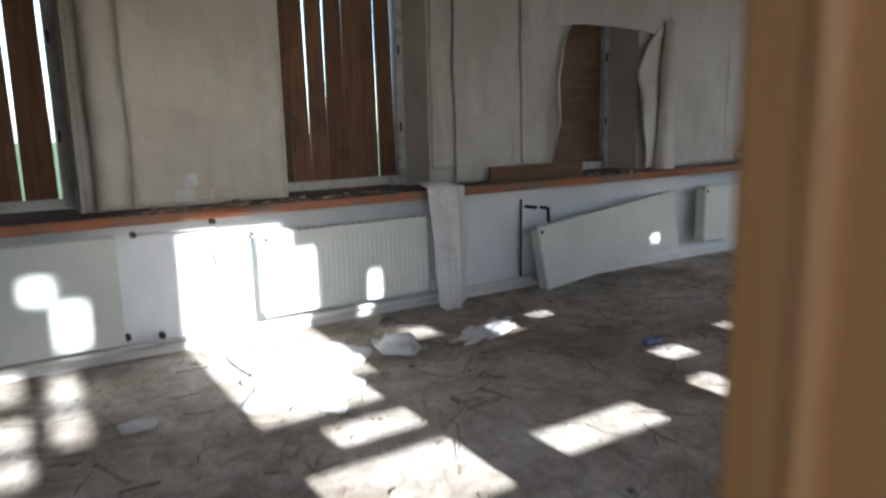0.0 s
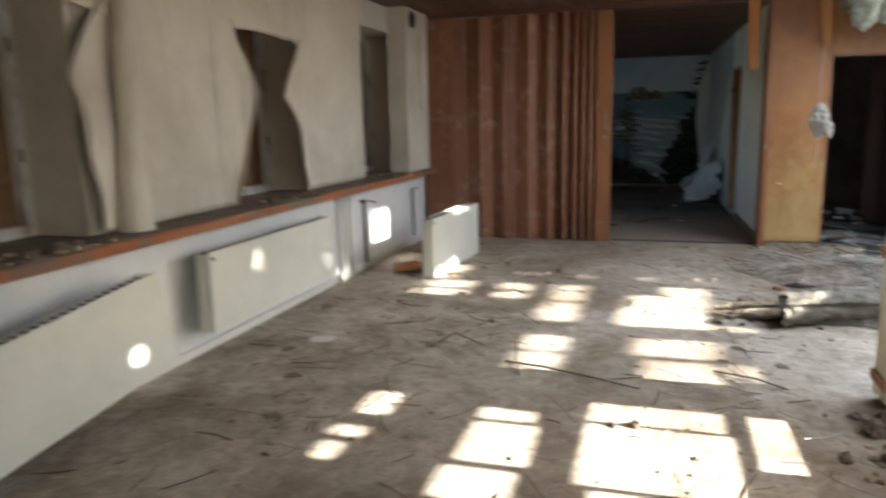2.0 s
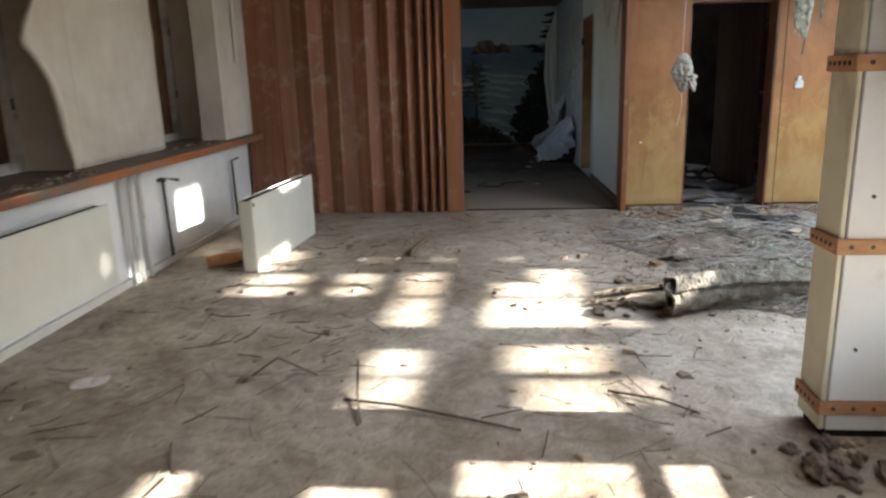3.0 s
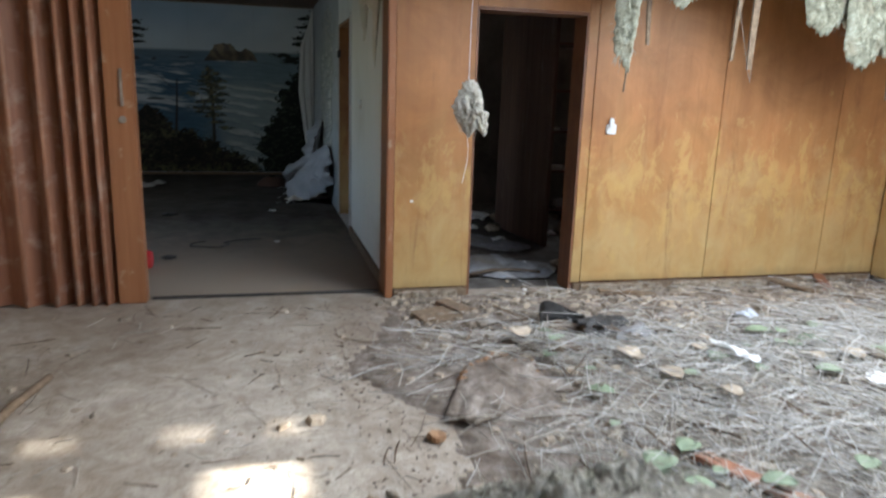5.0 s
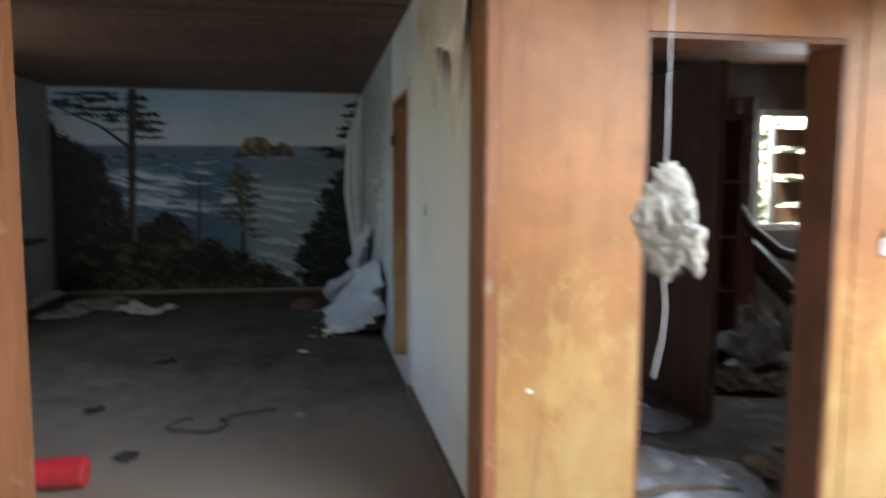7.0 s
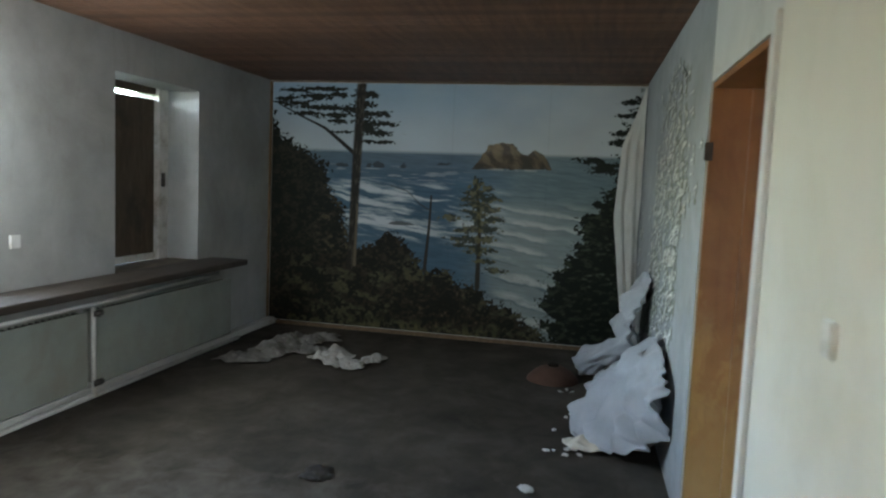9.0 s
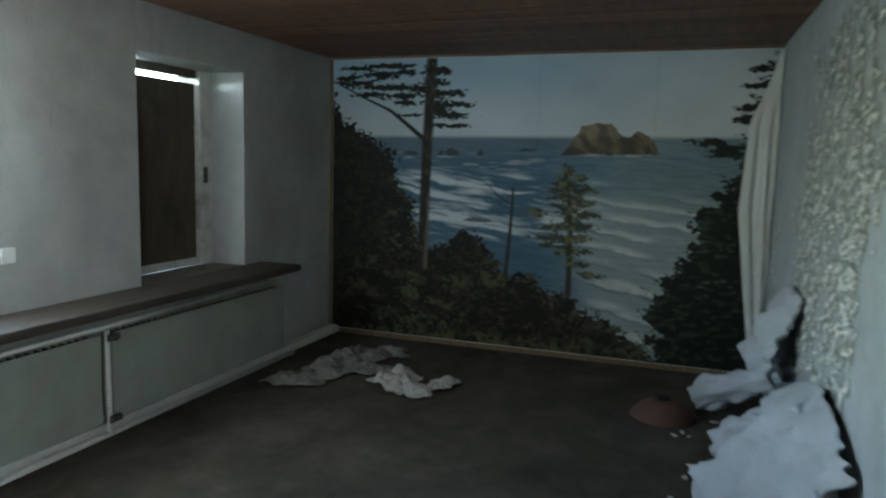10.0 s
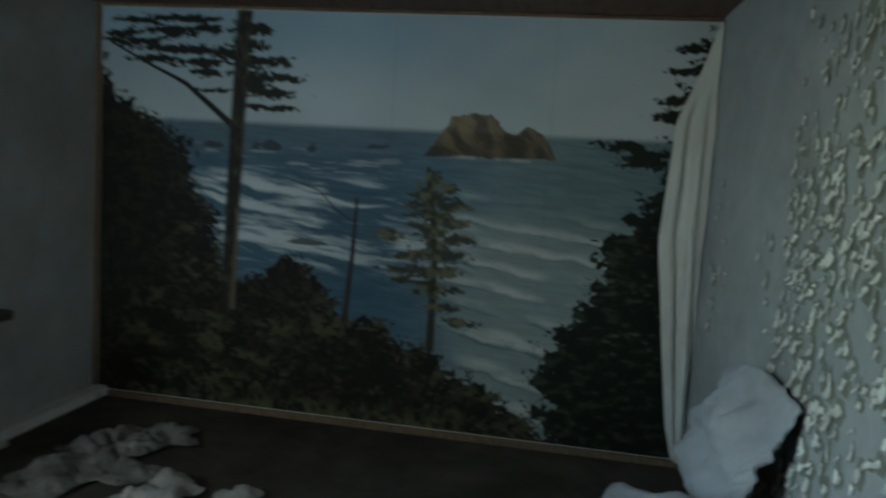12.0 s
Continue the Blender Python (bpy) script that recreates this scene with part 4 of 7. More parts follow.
for i in range(len(YS) - 1):
    a, b = YS[i], YS[i + 1]
    xa, xb = (10.33, 10.42) if i % 2 == 0 else (10.42, 10.33)
    if i < 6:
        xa, xb = 10.37 + (xa - 10.37) * 0.55, 10.37 + (xb - 10.37) * 0.55
    d = Vector((xb - xa, b - a, 0)).normalized()
    nrm = Vector((d.y, -d.x, 0)) * 0.007
    bm = bmesh.new()
    pts = [Vector((xa, a, 0)) + nrm, Vector((xb, b, 0)) + nrm, Vector((xb, b, 0)) - nrm, Vector((xa, a, 0)) - nrm]
    lo = [bm.verts.new((p.x, p.y, 0.006)) for p in pts]
    hi = [bm.verts.new((p.x, p.y, 2.497)) for p in pts]
    bm.faces.new(lo[::-1])
    bm.faces.new(hi)
    for k in range(4):
        bm.faces.new((lo[k], lo[(k + 1) % 4], hi[(k + 1) % 4], hi[k]))
    part("leaf", bm, REDWOOD, fold)
    if i % 2:
        bm = bmesh.new()
        tube(bm, [(xb - 0.004, b, 0.006), (xb - 0.004, b, 2.497)], 0.013, 8)
        part("folded_edge", bm, WORNWOOD, fold, "worn paler edge", True)
post = part("lead_post", boxes((10.34, 10.44, 2.865, 3.03, 0.003, 2.497), bevel=0.006), POSTWOOD, fold, "scuffed leading post")
part("pull_handle", boxes((10.325, 10.338, 2.925, 2.94, 1.25, 1.45), (10.325, 10.345, 2.925, 2.94, 1.24, 1.26), (10.325, 10.345, 2.925, 2.94, 1.44, 1.46), bevel=0.002), DULLSTEEL, post, "metal pull handle")
bm = bmesh.new()
tube(bm, [(10.342, 2.935, 1.16), (10.332, 2.935, 1.16)], 0.022, 14)
part("lock", bm, DULLSTEEL, post, "round metal lock rosette")

# ---- panelled wall ----
pan = thing("panelled_wall", "orange-brown veneer wall panelling, bleached and stained near the floor", "wall panelling", (10.28, -0.6, 0), kind="structure")
for y0, y1, z0, z1 in ((0.767, 1.288, 0.065, 2.58), (-0.080, -0.012, 0.065, 2.58), (-0.01, 0.765, 1.927, 2.58), (-1.083, -0.085, 0.07, 2.58), (-2.09, -1.088, 0.07, 2.58), (-2.63, -2.095, 0.07, 2.58)):
    part("panel", boxes((10.28, 10.297, y0, y1, z0, z1), bevel=0.002), VENEER, pan)
part("corner_post", boxes((10.262, 10.52, 1.291, 1.345, 0.0, 2.58), bevel=0.008), POSTWOOD, pan, "darker corner post")
for y0, y1 in ((0.77, 1.285), (-2.6, -0.03)):
    part("base_strip", boxes((10.262, 10.298, y0, y1, 0.0, 0.055), bevel=0.006), OLDWOOD, pan, "grey weathered base strip")
for y0, y1 in ((-0.0095, 0.004), (0.751, 0.7645)):
    part("door_lining", boxes((10.283, 10.487, y0, y1, 0.003, 1.924), bevel=0.001), LINING, pan)
part("door_head", boxes((10.283, 10.487, 0.005, 0.750, 1.906, 1.924)), LINING, pan)
single("return_panel", boxes((8.9, 10.26, -2.63, -2.60, 0.05, 2.5), bevel=0.003), VENEER, "orange-brown veneer panel on the return wall", "panel")
sw = thing("light_switch", "broken white light switch on the panelling", "light switch", (10.28, -0.225, 1.17))
part("plate", boxes((10.262, 10.281, -0.265, -0.19, 1.13, 1.20), bevel=0.006), WHITEPLASTIC, sw)
part("rocker", boxes((10.25, 10.265, -0.24, -0.205, 1.17, 1.24), bevel=0.005), WHITEPLASTIC, sw)
single("label_tab", boxes((10.275, 10.281, 1.160, 1.182, 0.658, 0.672), bevel=0.002), WHITEPLASTIC, "small white tab stuck on the panelling", "tab")


# ---- mineral wool, laths and strings ----
def wool(bm, centre, radii, seed, sub=3, rough=0.45, smooth=True):
    """A tufted lump: a ball pushed in and out by several scales of noise."""
    made = bmesh.ops.create_icosphere(bm, subdivisions=sub, radius=1.0)
    for v in made["verts"]:
        p = v.co.copy()
        k = 1 + rough * 0.8 * n3(p.x * 1.6 + seed, p.y * 1.6, p.z * 1.6) + rough * 0.35 * n3(p.x * 4 + seed, p.y * 4, p.z * 4)
        k += rough * 0.55 * abs(n3(p.x * 9, p.y * 9 + seed, p.z * 9)) + ((rough * 0.5 * abs(n3(p.x * 17, p.y * 17, p.z * 17 + seed)) + rough * 0.22 * n3(p.x * 37, p.y * 37, p.z * 37 + seed)) if sub > 3 else 0)
        v.co = Vector((centre[0] + p.x * k * radii[0], centre[1] + p.y * k * radii[1], centre[2] + p.z * k * radii[2]))
    for f in bm.faces:
        f.smooth = smooth


def fibres(bm, centre, radii, n, length):
    for _ in range(n):
        d = Vector((rnd(-1, 1), rnd(-1, 1), rnd(-1.3, 0.6))).normalized()
        p = Vector((centre[0] + d.x * radii[0] * 0.9, centre[1] + d.y * radii[1] * 0.9, centre[2] + d.z * radii[2] * 0.9))
        e = p + d * length * rnd(0.3, 1) + Vector((0, 0, -length * 0.4))
        tube(bm, [p, e], 0.0014, 3, 0.0005)


def shaggy(bm, outline, x, seed, depth=0.07, step=0.008):
    """A torn flake of wool hanging in a plane: thick in the middle, ragged and tufted at its rim."""
    ys = [p[0] for p in outline]
    zs = [p[1] for p in outline]
    cy, cz = sum(ys) / len(ys), sum(zs) / len(zs)
    n, m = 96, 26
    rim = []
    for k in range(n):
        f = k / n * len(outline)
        (y0, z0), (y1, z1) = outline[int(f)], outline[(int(f) + 1) % len(outline)]
        t = f - int(f)
        g = 1 + 0.10 * n3(k * 0.5, seed, 2) + 0.05 * rnd(-1, 1)
        rim.append((y0 + (y1 - y0) * t, z0 + (z1 - z0) * t, g - 1))
    for side in (-1, 1):
        rows = []
        for j in range(m + 1):
            s = j / m
            row = []
            for y, z, g in rim:
                q = s * (1 + g * s ** 5)
                py, pz = cy + (y - cy) * q, cz + (z - cz) * q
                h = depth * (1 - s ** 2.5) * (0.55 + 0.8 * abs(n3(py * 22, pz * 16, seed + side)) + 0.6 * abs(n3(py * 60, pz * 44, seed)) + 0.45 * abs(n3(py * 130, pz * 100, seed + 4)))
                row.append(bm.verts.new((x + side * h, py + 0.010 * n3(py * 45, pz * 45, 3), pz + 0.010 * n3(py * 45, pz * 45, 9))))
            rows.append(row)
        for p, q in zip(rows, rows[1:]):
            for k in range(n):
                f4 = (p[k], p[(k + 1) % n], q[(k + 1) % n], q[k])
                bm.faces.new(f4 if side > 0 else f4[::-1])
    bmesh.ops.remove_doubles(bm, verts=bm.verts[:], dist=0.0005)
    for f in bm.faces:
        f.smooth = True


clump = thing("hanging_wool_clump", "dirty white mineral wool clump hanging on a string", "insulation", (9.733, 0.95, 1.285))
bm = bmesh.new()
shaggy(bm, [(0.955, 1.470), (0.985, 1.445), (1.02, 1.375), (1.05, 1.315), (1.035, 1.245), (0.995, 1.205), (0.97, 1.145), (0.935, 1.135), (0.905, 1.175), (0.875, 1.165), (0.845, 1.130), (0.835, 1.195), (0.828, 1.275), (0.86, 1.295), (0.87, 1.375), (0.90, 1.435)], 9.733, 3.0, 0.045)
part("wool", bm, WOOLWHITE, clump)
bm = bmesh.new()
fibres(bm, (9.733, 0.945, 1.285), (0.04, 0.085, 0.14), 160, 0.022)
part("fibre", bm, WOOLWHITE, clump)["kind"] = "stuff"
bm = bmesh.new()
tube(bm, [(9.75, 0.93, 2.62), (9.74, 0.945, 2.1), (9.735, 0.955, 1.75), (9.733, 0.957, 1.45)], 0.0018, 5)
part("string", bm, PAPER, clump, "white string")
bm = bmesh.new()
tube(bm, [(9.733, 0.955, 1.15), (9.73, 0.945, 1.06), (9.73, 0.95, 0.98), (9.73, 0.975, 0.86)], 0.0018, 5)
part("string_tail", bm, PAPER, clump)
WOOLS = [(9.75, 0.62, 2.36, 0.16), (9.8, 0.45, 2.33, 0.14), (9.78, 0.25, 2.36, 0.19), (9.72, 0.05, 2.33, 0.16), (9.8, -0.22, 2.22, 0.20), (9.7, -0.35, 2.2, 0.17),
         (9.75, -0.6, 2.32, 0.2), (9.85, -0.85, 2.36, 0.2), (9.7, -1.08, 2.2, 0.16), (9.75, -1.35, 2.3, 0.22), (9.7, -1.62, 2.05, 0.17), (9.75, -1.9, 1.95, 0.2),
         (9.8, -2.2, 2.25, 0.24), (9.6, 0.1, 2.48, 0.2), (9.55, -0.5, 2.5, 0.25), (9.5, -1.2, 2.5, 0.28), (9.5, -1.9, 2.4, 0.28)]
for i, (x, y, z, r) in enumerate(WOOLS):
    bm = bmesh.new()
    wool(bm, (x, y, z), (r * 0.8, r, r * 0.75), i * 3.3, 5, 0.48)
    wool(bm, (x + 0.05, y, 2.52), (r, r * 1.2, 0.13), i * 7.3, 4, 0.6)
    wool(bm, (x + rnd(-0.05, 0.05), y + rnd(-0.08, 0.08), z - r * 0.6), (r * 0.4, r * 0.5, r * 0.5), i * 5.1, 3, 0.6)
    tuft = bmesh.new()
    fibres(tuft, (x, y, z - 0.05), (r * 0.8, r, r * 0.8), 40, 0.04)
    lump = single("insulation_clump", bm, WOOL, "greenish-grey mineral wool sagging out of the broken ceiling", "insulation", "sagging insulation")
    part("fibre", tuft, WOOL, lump)["kind"] = "stuff"
for i, (y0, y1, z0) in enumerate(((0.80, 0.55, 2.06), (0.58, 0.30, 2.07), (0.34, 0.14, 2.12), (-0.12, -0.44, 1.90), (-0.42, -0.62, 2.02), (-1.15, -1.5, 1.80), (-1.42, -1.75, 1.60), (-1.72, -2.1, 1.62))):
    w = (y1 - y0)
    bm = bmesh.new()
    shaggy(bm, [(y0, 2.58), (y0 + w * 0.02, 2.35), (y0 + w * 0.06, z0 + 0.16), (y0 + w * 0.16, z0 + 0.06), (y0 + w * 0.30, z0 + 0.05), (y0 + w * 0.42, z0 + 0.01), (y0 + w * 0.56, z0), (y0 + w * 0.70, z0 + 0.05), (y0 + w * 0.84, z0 + 0.07), (y0 + w * 0.95, z0 + 0.18), (y0 + w, 2.4), (y0 + w, 2.58)],
           9.62 + 0.03 * (i % 3), 11.0 + i * 4, 0.06)
    tuft = bmesh.new()
    fibres(tuft, (9.63, y0 + w * 0.5, z0 + 0.22), (0.06, abs(w) * 0.45, 0.2), 40, 0.035)
    flake = single("insulation_clump", bm, WOOL, "greenish-grey mineral wool sagging out of the broken ceiling", "insulation", "sagging insulation")
    part("fibre", tuft, WOOL, flake)["kind"] = "stuff"
tongue = thing("insulation_tongue", "long tongue of mineral wool hanging in front of the panelling", "insulation", (9.74, 0.0, 1.75))
bm = bmesh.new()
shaggy(bm, [(0.10, 2.45), (0.09, 2.04), (0.085, 1.80), (0.07, 1.64), (0.02, 1.60), (-0.03, 1.52), (-0.05, 1.66), (-0.07, 1.85), (-0.09, 2.1), (-0.11, 2.45)], 9.72, 5.0, 0.04)
part("wool", bm, WOOL, tongue)
bm = bmesh.new()
fibres(bm, (9.72, 0.02, 1.8), (0.04, 0.08, 0.25), 60, 0.04)
part("fibre", bm, WOOL, tongue)["kind"] = "stuff"
bm = bmesh.new()
tube(bm, [(9.73, -0.06, 2.62), (9.73, -0.04, 1.75), (9.73, -0.015, 1.42)], 0.012, 6, 0.006)
part("splinter", bm, OLDWOOD, tongue)


def lath(p, q, w, label, mat=PINE):
    p, q = Vector(p), Vector(q)
    bm = bmesh.new()
    d = (q - p)
    side = Vector((0, 1, 0)) * w / 2
    thick = Vector((0.008, 0, 0))
    steps = 5
    rows = []
    for i in range(steps + 1):
        c = p + d * (i / steps) + Vector((0.01 * math.sin(i), 0.004 * math.sin(i * 2), 0))
        k = 1 - 0.35 * (i / steps) ** 3
        rows.append([bm.verts.new(c + a * side * k + b * thick) for a, b in ((-1, -1), (1, -1), (1, 1), (-1, 1))])
    for a, b in zip(rows, rows[1:]):
        for k in range(4):
            bm.faces.new((a[k], a[(k + 1) % 4], b[(k + 1) % 4], b[k]))
    bm.faces.new(rows[0][::-1])
    bm.faces.new(rows[-1])
    return single("hanging_lath", bm, mat, label, "lath", "hanging laths")


lath((9.72, -0.12, 2.62), (9.75, -0.15, 1.70), 0.03, "thin splintered brown lath hanging from the ceiling", OLDWOOD)
lath((9.70, -0.86, 2.62), (9.74, -0.86, 1.58), 0.05, "pale broken lath hanging from the ceiling", OLDWOOD)
lath((9.74, -0.80, 2.62), (9.76, -0.74, 1.63), 0.03, "dark splinter of wood hanging from the ceiling", OLDWOOD)
lath((9.65, -1.10, 2.62), (9.7, -1.10, 2.05), 0.05, "short broken lath hanging from the ceiling")
lath((9.72, -1.95, 2.62), (9.74, -1.95, 1.42), 0.07, "grey board end hanging by the corner", OLDWOOD)
lath((6.5, 1.93, 2.56), (6.5, 1.915, 1.60), 0.065, "pale ceiling lath hanging from the broken edge")
lath((6.55, 1.60, 2.56), (6.5, 1.575, 1.70), 0.055, "second pale lath hanging from the broken edge")
for y0, y1, z1 in ((-0.62, -0.87, 1.53), (-0.87, -0.88, 1.5), (0.80, 0.86, 2.2), (-1.2, -1.22, 1.95)):
    bm = bmesh.new()
    tube(bm, [(9.72, y0, 2.62), (9.73, (y0 + y1) / 2, 1.95 if z1 < 1.9 else 2.15), (9.73, y1, z1)], 0.0018, 5)
    single("hanging_string", bm, STRAW, "frayed pale string hanging from the ceiling", "string", "hanging strings")
single("lath_field", boxes(*[(9.3 + rnd(-0.1, 0.1), 10.26, -2.6 + i * 0.125, -2.52 + i * 0.125, 2.62, 2.645) for i in range(30)]), OLDWOOD, "bare ceiling laths that still hold the insulation", "ceiling laths", kind="stuff")
# broken ceiling edge over the bay
bm = bmesh.new()
for i in range(46):
    x = 6.3 + i * 0.086
    ln = rnd(0.1, 0.6)
    box(bm, x, x + 0.075, 1.15 - ln, 1.146, CEIL + rnd(-0.03, 0.03), CEIL + 0.05)
single("broken_ceiling_edge", bm, CEILWOOD, "splintered edge of the collapsed ceiling", "ceiling debris", kind="stuff")
for x in (6.9, 7.8, 8.35, 9.2, 9.95):
    single("rafter", boxes((x, x + 0.08, -2.64, 1.1, CEIL + 0.12, CEIL + 0.26), bevel=0.006), OLDWOOD, "bare weathered roof rafter over the collapsed bay", "rafter", "roof rafters")

# ---- photo mural ----
MX, MY0, MY1, MZ0, MZ1 = 16.998, 5.15, 1.44, 0.04, 2.49
mural = thing("photo_mural", "large faded photo mural of a wooded rocky coast", "mural", (17, 3.3, 0))


def value_noise(x, y, seed):
    """Smooth random values over a plane, 0 to 1."""
    xi, yi = np.floor(x).astype(np.int64), np.floor(y).astype(np.int64)
    fx, fy = x - xi, y - yi
    fx, fy = fx * fx * (3 - 2 * fx), fy * fy * (3 - 2 * fy)

    def corner(a, b):
        h = (a * 374761393 + b * 668265263 + seed * 974711) & 0x7FFFFFFF
        h = ((h ^ (h >> 13)) * 1274126177) & 0x7FFFFFFF
        return ((h ^ (h >> 16)) & 0xFFFF) / 65535.0
    top = corner(xi, yi + 1) * (1 - fx) + corner(xi + 1, yi + 1) * fx
    return (corner(xi, yi) * (1 - fx) + corner(xi + 1, yi) * fx) * (1 - fy) + top * fy


def fbm(x, y, seed, octaves=5):
    total, amp, norm = 0.0, 1.0, 0.0
    for k in range(octaves):
        total = total + amp * value_noise(x * 2 ** k, y * 2 ** k, seed + 17 * k)
        norm += amp
        amp *= 0.55
    return total / norm


def soft(a, b, x):
    t = np.clip((x - a) / (b - a), 0, 1)
    return t * t * (3 - 2 * t)


def inside(poly, u, v):
    """1 inside a polygon, 0 outside."""
    hit = np.zeros(u.shape, bool)
    for (a, b), (c, d) in zip(poly, poly[1:] + poly[:1]):
        cross = (b > v) != (d > v)
        hit ^= cross & (u < (c - a) * (v - b) / (d - b if d != b else 1e-9) + a)
    return hit.astype(float)


def near_line(pts, u, v, w0, w1):
    """1 along a tapering line, soft at its edges."""
    out = np.zeros(u.shape)
    for i, ((a, b), (c, d)) in enumerate(zip(pts, pts[1:])):
        du, dv = c - a, (d - b) / 1.5
        t = np.clip(((u - a) * du + (v - b) / 1.5 * dv) / (du * du + dv * dv), 0, 1)
        r = np.hypot(u - a - t * du, (v - b) / 1.5 - t * dv)
        w = w0 + (w1 - w0) * (i + t) / (len(pts) - 1)
        out = np.maximum(out, 1 - soft(w * 0.75, w * 1.25 + 0.001, r))
    return out


def clumps(spots, u, v, grain, seed, bite=0.9):
    """Foliage: soft clumps broken up into tufts."""
    out = np.zeros(u.shape)
    n = 0.4 * fbm(u * grain, v * grain * 1.2, seed, 3) + 0.6 * fbm(u * grain * 2.6, v * grain * 2.2, seed + 3, 3)
    for cu, cv, ru, rv in spots:
        r = np.hypot((u - cu) / ru, (v - cv) / rv)
        out = np.maximum(out, soft(0.0, 0.22, 1.15 - r + bite * (n - 0.5) * 3.2 - 0.15))
    return out


def paint_mural(u, v):
    """The coast as the print shows it: sky, sea with surf, island, trees and scrub; linear colours over the grid."""
    def tone(*c):
        return np.array(c)

    def lay(img, mask, colour):
        return img * (1 - mask[..., None]) + colour * mask[..., None]
    g = fbm(u * 8, v * 6, 1)
    fine = fbm(u * 160, v * 110, 2, 3)
    # sky, paler and warmer to one side
    k = soft(0.70, 1.0, v)[..., None]
    img = tone(0.50, 0.57, 0.60) * (1 - k) + tone(0.34, 0.47, 0.58) * k
    img = lay(img, 0.75 * soft(0.40, 1.0, u + 0.5 * (g - 0.5)), tone(0.60, 0.63, 0.62))
    img = img * (0.94 + 0.2 * fbm(u * 3, v * 5, 4)[..., None])
    # sea
    horizon = 0.698 + 0.011 * u
    d = horizon - v
    sea = tone(0.070, 0.140, 0.205) + 0 * img
    sea = lay(sea, 0.7 * soft(0.14, 0.0, d), tone(0.13, 0.18, 0.215))
    haze = soft(0.50, 0.68, u + 0.16 * (g - 0.5))
    sea = lay(sea, haze * (0.55 + 0.35 * soft(0.05, 0.25, d)), tone(0.22, 0.285, 0.29))
    ripple = fbm(u * 26, (v + 0.10 * u) * 170, 5, 4)
    sea = sea * (0.72 + 0.56 * ripple[..., None])
    # surf round the near rocks
    band = soft(0.61, 0.54, v) * soft(0.30, 0.42, v) * soft(0.14, 0.22, u) * soft(0.70, 0.52, u)
    streak = fbm(u * 11 + 3, (v + 0.16 * u + 0.05 * g) * 55, 6, 5)
    sea = lay(sea, 0.85 * band * soft(0.44, 0.62, streak), tone(0.42, 0.50, 0.54))
    sea = lay(sea, 0.9 * band * soft(0.58, 0.70, streak), tone(0.66, 0.71, 0.72))
    far = soft(0.575, 0.60, v) * soft(0.66, 0.62, v) * soft(0.60, 0.45, u)
    sea = lay(sea, 0.6 * far * soft(0.60, 0.72, fbm(u * 20, v * 130, 7, 4)), tone(0.45, 0.49, 0.50))
    # slanting breakers
    w = v + 0.34 * (u - 0.6) + 0.075 * (fbm(u * 6, v * 8, 8, 4) - 0.5) + 0.018 * (fbm(u * 40, v * 40, 9, 3) - 0.5)
    side = soft(0.56, 0.64, u) * soft(0.54, 0.46, v)
    phase = (w * 11.0 + 10 * v * v) % 1.0
    crest = soft(0.0, 0.10, phase) * soft(0.62, 0.16, phase)
    sea = lay(sea, side * (0.18 + 0.75 * crest * soft(0.30, 0.6, fbm(u * 10, v * 14, 44, 4))), tone(0.58, 0.61, 0.58))
    sea = lay(sea, 0.75 * side * soft(0.90, 0.95, phase) * soft(1.0, 0.985, phase) * soft(0.35, 0.6, fbm(u * 14, v * 6, 10)), tone(0.10, 0.15, 0.175))
    sea = lay(sea, 0.35 * side * soft(0.5, 0.7, fbm(u * 18, w * 90, 12, 4)), tone(0.22, 0.26, 0.27))
    img = lay(img, soft(-0.009, 0.010, d), sea)
    # rocks in the water
    for cu, cv, ru, rv in ((0.305, 0.640, 0.014, 0.016), (0.372, 0.644, 0.010, 0.018), (0.275, 0.638, 0.010, 0.012), (0.48, 0.657, 0.016, 0.009), (0.375, 0.410, 0.040, 0.010), (0.20, 0.640, 0.020, 0.014)):
        r = np.hypot((u - cu) / ru, np.where(v > cv, (v - cv) / rv, (v - cv) / (rv * 0.35)))
        img = lay(img, 0.85 * soft(1.15, 0.8, r + 1.6 * (fbm(u * 60, v * 60, 13) - 0.5)), tone(0.045, 0.055, 0.06))
    # island
    wu, wv = u + 0.010 * (fbm(u * 70, v * 60, 14) - 0.5), v + 0.012 * (fbm(u * 70, v * 60, 15) - 0.5)
    isle = inside([(0.555, 0.645), (0.574, 0.682), (0.596, 0.739), (0.632, 0.751), (0.661, 0.749), (0.685, 0.71), (0.699, 0.708), (0.716, 0.726), (0.74, 0.709), (0.754, 0.679), (0.762, 0.653)], wu, wv)
    rock = fbm(u * 60 + 0.4 * v * 60, v * 26, 16)
    stone = tone(0.085, 0.062, 0.036) + (tone(0.25, 0.185, 0.10) - tone(0.085, 0.062, 0.036)) * soft(0.34, 0.66, rock)[..., None]
    stone = stone * (0.62 + 0.5 * soft(0.65, 0.75, v) * soft(0.76, 0.60, u))[..., None]
    img = lay(img, isle * 0.93, stone)
    img = lay(img, 0.6 * soft(0.555, 0.57, u) * soft(0.78, 0.75, u) * soft(0.640, 0.645, v) * soft(0.652, 0.648, v) * soft(0.45, 0.6, fbm(u * 50, v * 20, 17)), tone(0.5, 0.51, 0.48))
